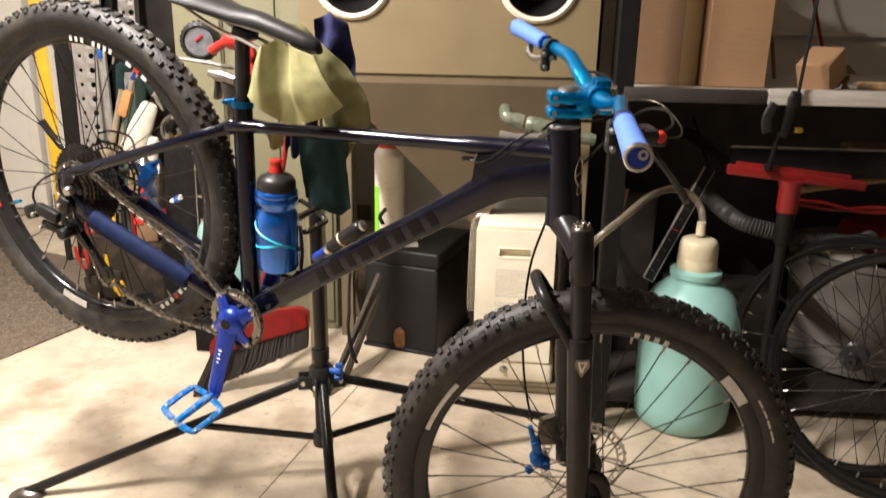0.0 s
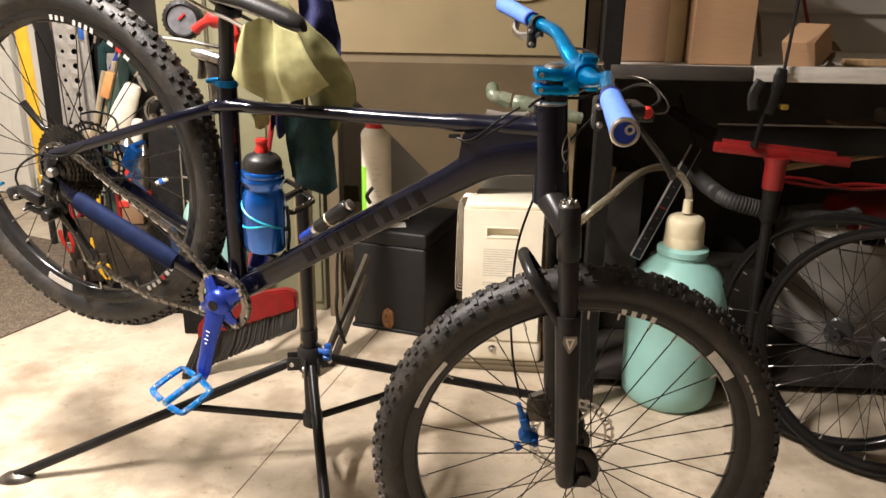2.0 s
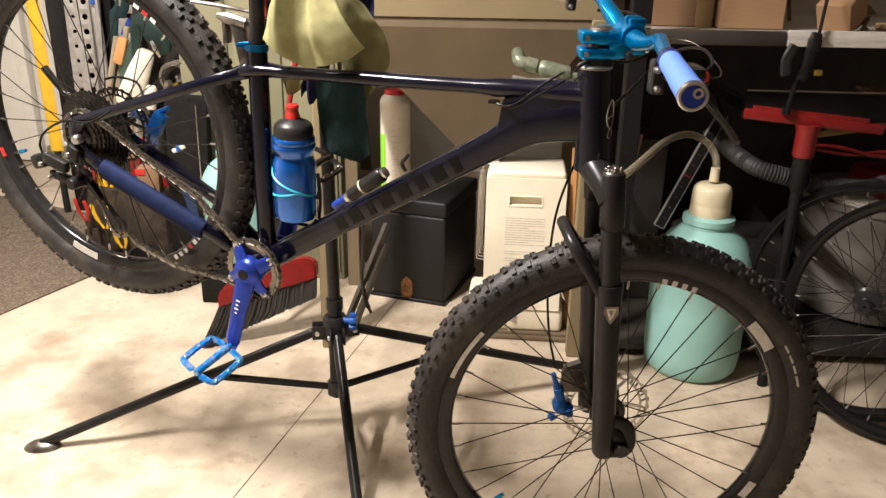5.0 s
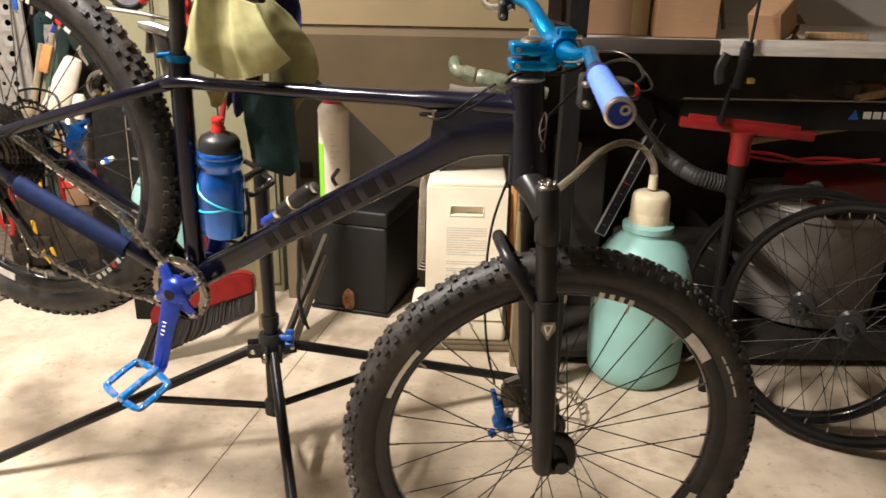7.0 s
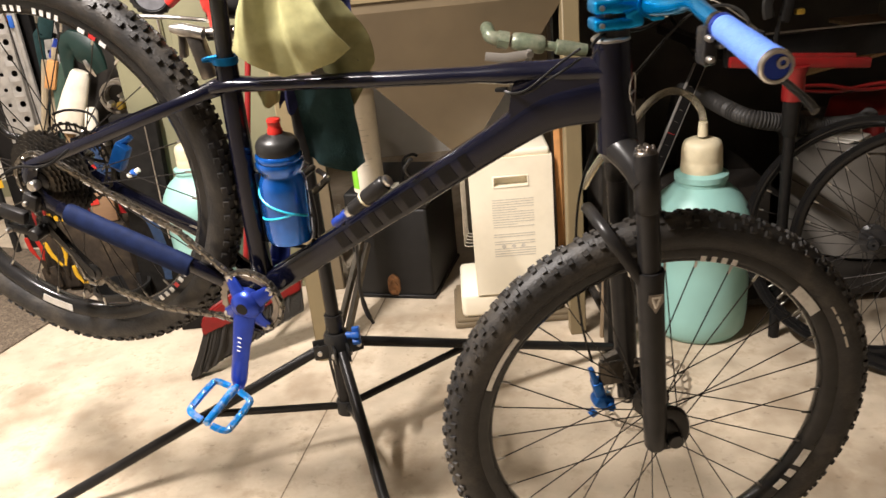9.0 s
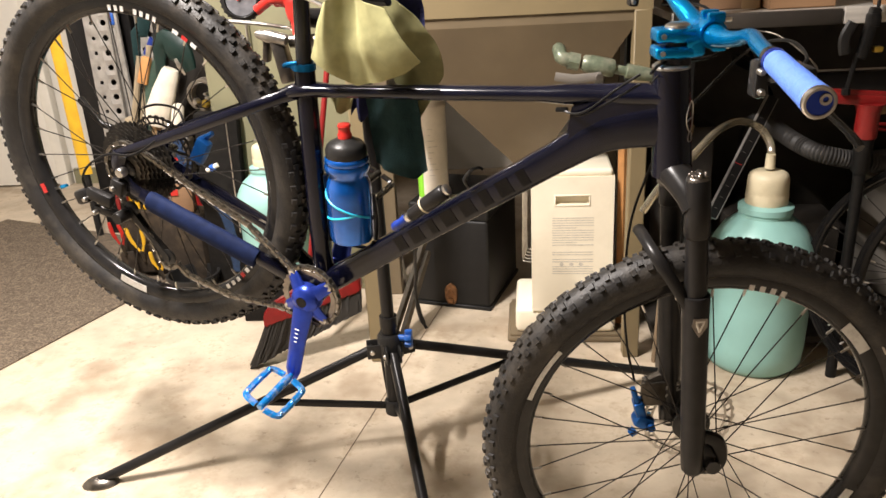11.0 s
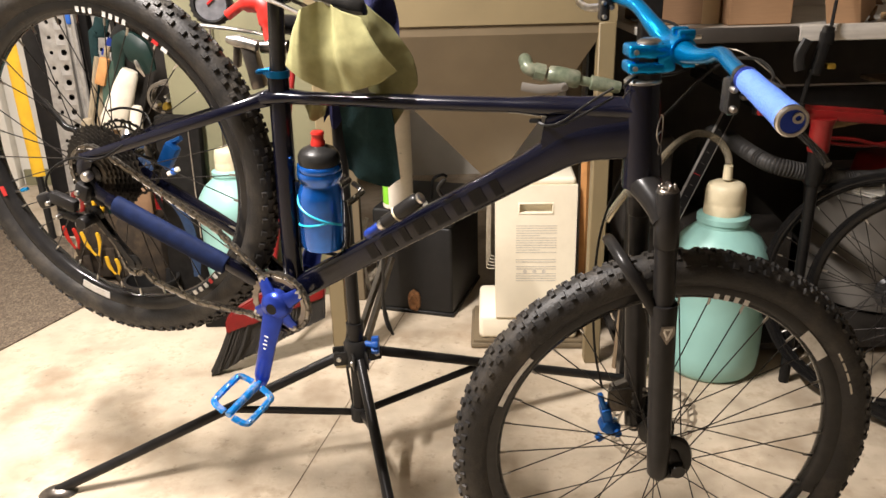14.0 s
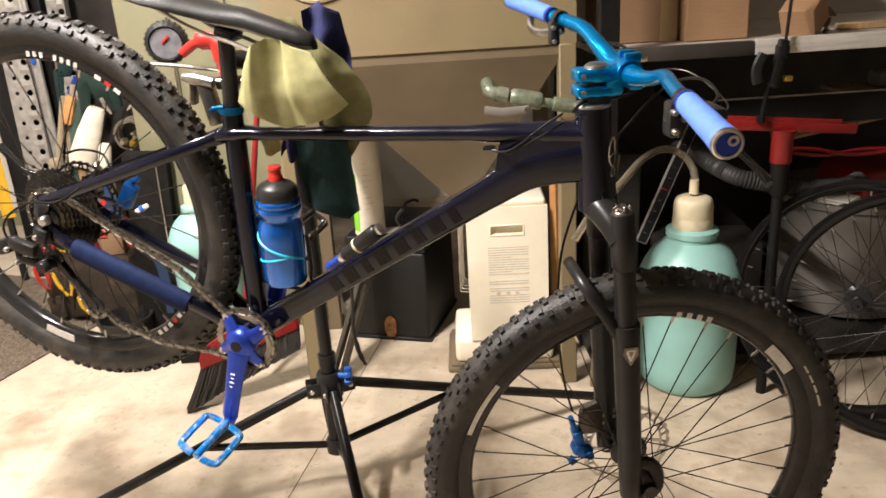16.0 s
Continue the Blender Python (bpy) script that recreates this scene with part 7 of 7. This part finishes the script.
for name, pts, radii, mat, lab in (
        ("garden_shear", [(-1.43, 3.53, 0.0), (-1.375, 3.5, 0.66), (-1.322, 3.5, 0.79), (-1.285, 3.5, 0.85)], [0.010, 0.014, 0.024, 0.014], SAGE, "faded green handled garden shears standing upright"),
        ("hedge_trimmer", [(-1.40, 3.53, 0.0), (-1.30, 3.47, 0.74), (-1.262, 3.46, 0.90), (-1.20, 3.45, 0.868), (-1.165, 3.45, 0.79)], [0.010, 0.014, 0.034, 0.050, 0.022], GREEN_PLASTIC, "dark green hooked hedge tool standing upright"),
        ("garden_fork", [(-1.419 - 0.05, 3.58, 0.0), (-1.419, 3.57, 0.86), (-1.387, 3.57, 0.929), (-1.353, 3.57, 1.014)], [0.012, 0.014, 0.026, 0.024], RAG_GREEN, "black-green garden tool standing upright"),
        ("black_tool", [(-1.332 - 0.06, 3.57, 0.0), (-1.332, 3.56, 0.84), (-1.288, 3.56, 0.931), (-1.269, 3.56, 1.021)], [0.012, 0.016, 0.028, 0.020], BLACK_PLASTIC, "black tool leaning upright")):
    cb = B()
    sweep(cb, curve_pts(pts, 4), list(np.interp(np.linspace(0, 1, 4 * (len(pts) - 1) + 1), np.linspace(0, 1, len(pts)), radii)), 10, flat=(0.6, 1.15))
    tool = tagged(part(name, cb, mat), lab, "tool", "leaning tools")
    if name == "hedge_trimmer":
        cb = B()
        sweep(cb, [(-1.201, 3.405, 0.842), (-1.190, 3.402, 0.815), (-1.176, 3.41, 0.780)], [0.006, 0.010, 0.004], 6, flat=(0.5, 1))
        part("blade_tip", cb, STEEL, tool, "bright steel tip")
# cream roll standing in the tools, wider at its foot
roll = thing("paper_roll", "cream fabric roll leaning in the upright tools", "roll")
cb = B()
sweep(cb, [(-1.345, 3.46, 0.585), (-1.340, 3.46, 0.60), (-1.290, 3.46, 0.71), (-1.252, 3.46, 0.785), (-1.246, 3.46, 0.798)], [0.050, 0.056, 0.046, 0.035, 0.028], 18, flat=(0.8, 1.0))
part("roll_body", cb, CREAM_FABRIC, roll)
cb = B()
sweep(cb, [(-1.44, 3.60, 0.0), (-1.345, 3.46, 0.585)], [0.02, 0.02], 10)
part("core", cb, WOOD, roll, "wooden core stick")
short = thing("short_roll", "short cream roll standing on a dark post among the tools", "roll")
cb = B()
sweep(cb, [(-1.246, 3.42, 0.575), (-1.245, 3.42, 0.58), (-1.229, 3.42, 0.655), (-1.227, 3.42, 0.668)], [0.021, 0.026, 0.023, 0.016], 14)
part("roll_body", cb, CREAM_FABRIC, short)
cb = B()
sweep(cb, [(-1.27, 3.44, 0.20), (-1.246, 3.42, 0.575)], 0.012, 8)
part("post", cb, BLACK_PLASTIC, short)
for x, y, z, w, h, turn, lab in ((-1.382, 3.487, 0.742, 0.040, 0.108, 20, "orange-brown cardboard sleeve on the tool handles"), (-1.312, 3.53, 0.855, 0.036, 0.055, 28, "short orange-brown sleeve on a tool handle")):
    cb = B()
    box(cb, w, 0.03, h, T(x, y, z) @ Matrix.Rotation(radians(turn), 4, "Y"), 0.006, taper=0.9)
    tagged(part("card_sleeve", cb, ORANGE_CARD), lab, "sleeve", "orange sleeves")
cb = B()
box(cb, 0.022, 0.02, 0.05, T(-1.585, 3.762, 0.95), 0.006)
tagged(part("blue_clip", cb, KNOB_BLUE), "small blue plastic clip on the steel tube", "clip")
cb = B()
sweep(cb, [(-1.38, 3.56, 0.845), (-1.335, 3.55, 0.905)], [0.012, 0.016], 8, flat=(0.6, 1))
tagged(part("blue_sleeve", cb, NOZZLE_BLUE), "deep blue plastic sleeve on a tool handle", "sleeve")
# steel cans and a knobbed tool standing in the bag
for x, y, h, r, mat_, lab in ((-1.305, 3.36, 0.615, 0.030, STEEL, "dented bright steel oil can standing in the bag"), (-1.235, 3.35, 0.585, 0.026, DARK_CHROME, "worn dark steel oil can standing in the bag")):
    cb = B()
    lathe(cb, [(0, 0.205), (r, 0.205), (r, h - 0.075), (r * 0.9, h - 0.06), (r * 0.9, h - 0.05), (r * 1.1, h - 0.04), (r * 0.5, h - 0.012), (r * 0.35, h), (0, h)], T(x, y, 0) @ Matrix.Rotation(radians(5), 4, "Y"), 20)
    tagged(part("oil_can", cb, mat_), lab, "can", "oil cans")
cb = B()
lathe(cb, [(0, 0.205), (0.009, 0.205), (0.009, 0.585), (0.020, 0.60), (0.024, 0.617), (0.019, 0.634), (0, 0.640)], T(-1.40, 3.36, 0), 16)
tagged(part("knob_tool", cb, PALE_STICK), "pale wooden knob-ended tool standing in the bag", "tool")
# wire reel on the wall of tools
reel = thing("wire_reel", "grey wire reel hanging by the locker", "reel", T(-1.013, 3.12, 0.747) @ Matrix.Diagonal((0.66, 1, 0.66, 1)))
cb = B()
for yy in (0.0, 0.05):
    lathe(cb, [(0.070, -0.003), (0.082, -0.003), (0.085, 0.0), (0.082, 0.003), (0.070, 0.003), (0.070, -0.003)], T(0, yy, 0) @ Y_AXIS, 28)
part("flange", cb, BIN_DARK, reel)
cb = B()
for i in range(6):
    lathe(cb, [(0.058, 0), (0.062, 0.004), (0.066, 0), (0.062, -0.004), (0.058, 0)], T(0, 0.008 + i * 0.007, 0) @ Y_AXIS, 24)
part("wire", cb, DARK_CHROME, reel)
for x, z, r in ((-0.030, -0.030, 0.020), (0.018, -0.042, 0.024), (0.035, -0.008, 0.014)):
    cb = B()
    lathe(cb, [(0, 0.03), (r * 0.6, 0.03), (r * 0.7, 0.02), (r, 0.012), (r, 0), (0, 0)], T(x, 0.0, z) @ Y_AXIS, 8)
    part("coupling", cb, BRASS if r > 0.02 else STEEL, reel, "small metal coupling")
cb = B()
sweep(cb, [(0, 0.02, 0.0), (0, 0.13, 0.0)], 0.008, 8)
part("peg", cb, STEEL, reel)
# blue strap, tape and cup hanging lower
hk = thing("strap_bundle", "blue strap bundle hanging on the tools", "strap", T(-1.045, 2.86, 0.625) @ Matrix.Scale(0.6, 4))
cb = B()
random.seed(17)
for i in range(9):
    a = random.uniform(-0.05, 0.03)
    sweep(cb, curve_pts([(-0.05 + 0.5 * a, 0.006 * i, 0.05 + a), (-0.01 + a, -0.01, 0.085 - 0.005 * i), (0.035 + a, 0.006 * i, 0.03), (0.05 - a, 0, -0.05 + a), (0.015 + a, 0.008 * i, -0.11)], 5), 0.0075, 6, flat=(0.25, 1.1))
part("strap", cb, STRAP_BLUE, hk)
cb = B()
sweep(cb, curve_pts([(0.02, 0.0, -0.08), (0.12, 0.0, -0.20), (0.22, 0.01, -0.36), (0.25, 0.02, -0.55), (0.24, 0.03, -0.74)], 4), [0.012] * 6 + [0.03] * 9 + [0.022] * 2, 6, flat=(0.2, 1))
part("tail", cb, STRAP_BLUE, hk)
cb = B()
box(cb, 0.060, 0.03, 0.060, T(-0.045, 0.12, -0.145) @ Matrix.Rotation(radians(25), 4, "Y"), 0.012, 2)
part("buckle", cb, RED_PLASTIC, hk, "red plastic buckle")
cup = thing("spool", "white spool with a blue band hanging between the tools", "spool", T(-0.928, 2.88, 0.550) @ Matrix.Rotation(radians(65), 4, "Y") @ Matrix.Scale(0.55, 4))
cb = B()
lathe(cb, [(0, -0.042), (0.012, -0.042), (0.014, -0.038), (0.014, 0.036), (0, 0.04)], None, 18)
part("body", cb, PAPER, cup)
cb = B()
lathe(cb, [(0.0142, -0.016), (0.020, -0.014), (0.020, 0.010), (0.0142, 0.012)], None, 18)
part("band", cb, KNOB_BLUE, cup, "blue band")
# black folded board in front of the locker
cb = B()
box(cb, 0.15, 0.05, 0.70, T(-0.985, 3.05, 0) @ Matrix.Rotation(radians(3), 4, "Y"), 0.008)
edge_board = tagged(part("black_board", cb, BLACK_CLOTH), "black fabric-covered board leaning in front of the locker", "board", "black boards")
cb = B()
box(cb, 0.003, 0.004, 0.40, T(-0.918, 3.022, 0.27) @ Matrix.Rotation(radians(1), 4, "Y"))
part("metal_edge", cb, STEEL, edge_board, "thin bright metal edge", smooth=0)
# odds and ends round the bag
cb = B()
box(cb, 0.17, 0.13, 0.33, T(-1.15, 3.13, 0) @ Matrix.Rotation(radians(-8), 4, "Z"), 0.02, 2)
tagged(part("storage_box", cb, CANVAS), "dark brown soft box standing on the floor", "box", "odd boxes")
cb = B()
box(cb, 0.075, 0.07, 0.095, T(-1.140, 3.11, 0.332) @ Matrix.Rotation(radians(12), 4, "Z"), 0.006)
brown = tagged(part("storage_box", cb, CARDBOARD_DARK), "small brown carton with a red corner on the dark box", "box", "odd boxes")
cb = B()
box(cb, 0.034, 0.006, 0.022, T(-1.158, 3.068, 0.402) @ Matrix.Rotation(radians(12), 4, "Z"), 0.001)
part("red_corner", cb, RED_PLASTIC, brown, "red printed corner", smooth=0)
tb_ = thing("black_tub", "low round black plastic tub standing on the floor", "tub", T(-1.10, 2.98, 0))
cb = B()
lathe(cb, [(0, 0.0), (0.070, 0.0), (0.076, 0.006), (0.090, 0.125), (0.095, 0.127), (0.095, 0.138), (0.086, 0.138), (0.074, 0.02), (0, 0.02)], None, 32)
part("tub_wall", cb, BLACK_PLASTIC, tb_)
# pliers tucked into the bag's front pockets
for col, mat_, tip, joint in (("yellow", YELLOW, ((-1.431, 0.237), (-1.372, 0.232)), (-1.395, 0.13)), ("yellow", YELLOW, ((-1.353, 0.135), (-1.318, 0.125)), (-1.333, 0.05)), ("red", RED_PLASTIC, ((-1.492, 0.262), (-1.458, 0.252)), (-1.468, 0.16))):
    pl = thing("pliers", f"{col}-handled pliers tucked into the bag's front pocket", "pliers", group="pliers")
    for x, z in tip:
        cb = B()
        side = 1 if x > joint[0] else -1
        sweep(cb, curve_pts([(joint[0] + side * 0.004, 3.225, joint[1]), ((x + joint[0]) / 2 + side * 0.010, 3.215, (z + joint[1]) / 2), (x, 3.205, z)], 5), [0.0045] * 4 + [0.0072] * 6 + [0.0055], 8, flat=(0.8, 1.1))
        part("handle", cb, mat_, pl)
    cb = B()
    sweep(cb, [(joint[0], 3.225, joint[1] + 0.006), (joint[0], 3.235, joint[1] - 0.045)], [0.011, 0.004], 8, flat=(0.6, 1))
    part("jaw", cb, DIRTY_STEEL, pl, "steel jaw")
# ---- brush and dustpan, leaning wood, below the bicycle ----
dp = thing("dustpan_broom", "black-bristled floor broom with a red head, standing on the floor", "broom", T(-0.575, 2.52, 0) @ Matrix.Diagonal((0.8, 0.9, 0.95, 1)))
cb = B()
a, b = Vector((-0.175, 0.0, 0.115)), Vector((0.135, 0.13, 0.145))
prof = [(-0.175, 0.095, 0.19), (-0.15, 0.16, 0.215), (-0.06, 0.20, 0.25), (0.06, 0.215, 0.275), (0.14, 0.20, 0.275), (0.175, 0.16, 0.255)]
front, back = [], []
for x, zl, zh in prof:
    t = (x + 0.175) / 0.35
    y = 0.02 + 0.15 * t
    front.append((cb.verts.new((x, y - 0.022, 0.145 + 0.055 * t)), cb.verts.new((x, y - 0.016, zh))))
    back.append((cb.verts.new((x, y + 0.03, 0.145 + 0.055 * t)), cb.verts.new((x, y + 0.024, zh))))
for i in range(len(prof) - 1):
    for q in ((front[i][0], front[i + 1][0], front[i + 1][1], front[i][1]), (back[i][0], back[i][1], back[i + 1][1], back[i + 1][0]), (front[i][1], front[i + 1][1], back[i + 1][1], back[i][1]), (front[i][0], back[i][0], back[i + 1][0], front[i + 1][0])):
        cb.faces.new(q)
cb.faces.new((front[0][0], front[0][1], back[0][1], back[0][0])), cb.faces.new((front[-1][0], front[-1][1], back[-1][1], back[-1][0]))
bmesh.ops.bevel(cb, geom=cb.edges[:], offset=0.006, segments=2, affect="EDGES")
part("head", cb, RED_DUSTY, dp, "red plastic broom head")
cb = B()
random.seed(4)
for i in range(420):
    t = random.random()
    x = -0.17 + 0.34 * t
    y = 0.024 + 0.15 * t + random.uniform(-0.018, 0.018)
    spread = (t - 0.5) * 0.05 - 0.03
    sweep(cb, [(x, y, 0.155 + 0.055 * t), (x + spread * 0.7, y - 0.01, 0.08 + 0.05 * t), (x + spread * 1.5 + random.uniform(-0.006, 0.006), y - 0.02, 0.003 + 0.13 * t)], [0.0045, 0.005, 0.004], 5)
core = []
for x in (-0.168, 0.168):
    t = (x + 0.175) / 0.35
    y = 0.024 + 0.15 * t
    sp = (t - 0.5) * 0.05 - 0.03
    core.append([cb.verts.new(q) for q in ((x, y - 0.018, 0.155 + 0.055 * t), (x, y + 0.018, 0.155 + 0.055 * t), (x + sp * 1.5, y + 0.004, 0.014 + 0.12 * t), (x + sp * 1.5, y - 0.036, 0.014 + 0.12 * t))])
for k in range(4):
    cb.faces.new((core[0][k], core[0][(k + 1) % 4], core[1][(k + 1) % 4], core[1][k]))
cb.faces.new(core[0]), cb.faces.new(core[1])
tagged(part("bristles", cb, BRISTLE, dp, "thick black bristles"), kind="stuff")
cb = B()
sweep(cb, [(-0.02, 0.11, 0.25), (0.031, 0.20, 0.526), (0.0625, 0.256, 0.72), (0.11, 0.34, 1.0)], 0.011, 12)
part("handle", cb, RED_DUSTY, dp, "thin red handle")
cb = B()
for a, b in (((-0.355, 2.66, 0.0), (-0.235, 2.90, 0.30)), ((-0.325, 2.64, 0.0), (-0.235, 2.86, 0.24))):
    cb = B()
    rod(cb, a, b, 0.012, 4)
    tagged(part("timber_prop", cb, BIN_DARK, smooth=0), "weathered timber leaning against the black case", "wood", "timber props")
dark = thing("dangling_cable", "black cable end dangling behind the stand", "cable")
cb = B()
sweep(cb, curve_pts([(-0.196, 2.100, 0.475), (-0.200, 2.105, 0.43), (-0.193, 2.11, 0.37), (-0.181, 2.115, 0.334)], 5), [0.0045] * 8 + [0.006] * 5 + [0.004] * 3, 8)
part("black_end", cb, BLACK_PLASTIC, dark)
cb = B()
sweep(cb, curve_pts([(-0.196, 2.100, 0.475), (-0.190, 2.08, 0.56), (-0.165, 2.00, 0.68)], 5), 0.004, 7)
part("lead", cb, BLACK_PLASTIC, dark)
rack_ = thing("folding_stand", "thin white folding legs standing crossed beside the black case", "stand")
for p, q in (((-0.431, 3.193, 0.0), (-0.343, 3.163, 0.281)), ((-0.348, 3.143, 0.0), (-0.391, 3.143, 0.286))):
    cb = B()
    sweep(cb, [p, q], 0.0068, 6, flat=(0.5, 1.1))
    part("leg", cb, PAPER, rack_)
cb = B()
sweep(cb, curve_pts([(-0.315, 2.30, 0.0), (-0.325, 2.29, 0.16), (-0.315, 2.28, 0.26), (-0.30, 2.27, 0.30)], 5), 0.004, 7)
tagged(part("thin_cable", cb, BLACK_PLASTIC), "thin black cable standing behind the stand post", "cable")

# saw-cut joint in the floor
cb = B()
a, b = Vector((-0.60, 1.20, 0.0)), Vector((-0.02, 3.75, 0.0))
m = along(a, b)
box(cb, 0.0016, 0.003, (b - a).length, m @ Matrix.Rotation(0, 4, "Z"))
bmesh.ops.translate(cb, vec=(0, 0, 0.0003), verts=cb.verts)
tagged(part("floor_joint", cb, JOINT, smooth=0), "thin dark saw-cut joint across the concrete", "joint", kind="structure")

# ---- ceiling lamps, above the view; the second housing goes with the added fill ----
for x, y, turn in ((-0.95, 1.47, 0), (-1.9, 2.9, 90)):
    lamp = thing("tube_lamp", "long white ceiling tube lamp, out of view", "lamp", T(x, y, 2.37) @ Matrix.Rotation(radians(turn), 4, "Z"), group="ceiling lamps")
    cb = B()
    box(cb, 1.3, 0.16, 0.10, T(0, 0, 0.03), 0.01)
    part("housing", cb, LAMP_WHITE, lamp)

# blue jacket hung above the tools
jk = thing("hung_jacket", "blue-violet cloth jacket hanging over the tools", "jacket", T(-1.12, 3.45, 1.20))
random.seed(8)
for i in range(5):
    cb = B()
    x = -0.16 + 0.08 * i
    sweep(cb, curve_pts([(x - 0.06, 0.02 * (i % 2), 0.02), (x, -0.03, 0.09 + 0.03 * (i % 3)), (x + 0.09, -0.02, 0.16), (x + 0.16, 0.02, 0.20 + 0.02 * i)], 5), [0.03 + 0.01 * math.sin(0.5 * k + i) for k in range(16)], 10, flat=(0.6, 1.1))
    part("fold", cb, RAG_NAVY, jk)
cb = B()
rod(cb, (0.0, 0.05, 0.10), (0.0, 0.62, 0.14), 0.008, 8)
part("hanger", cb, STEEL, jk)
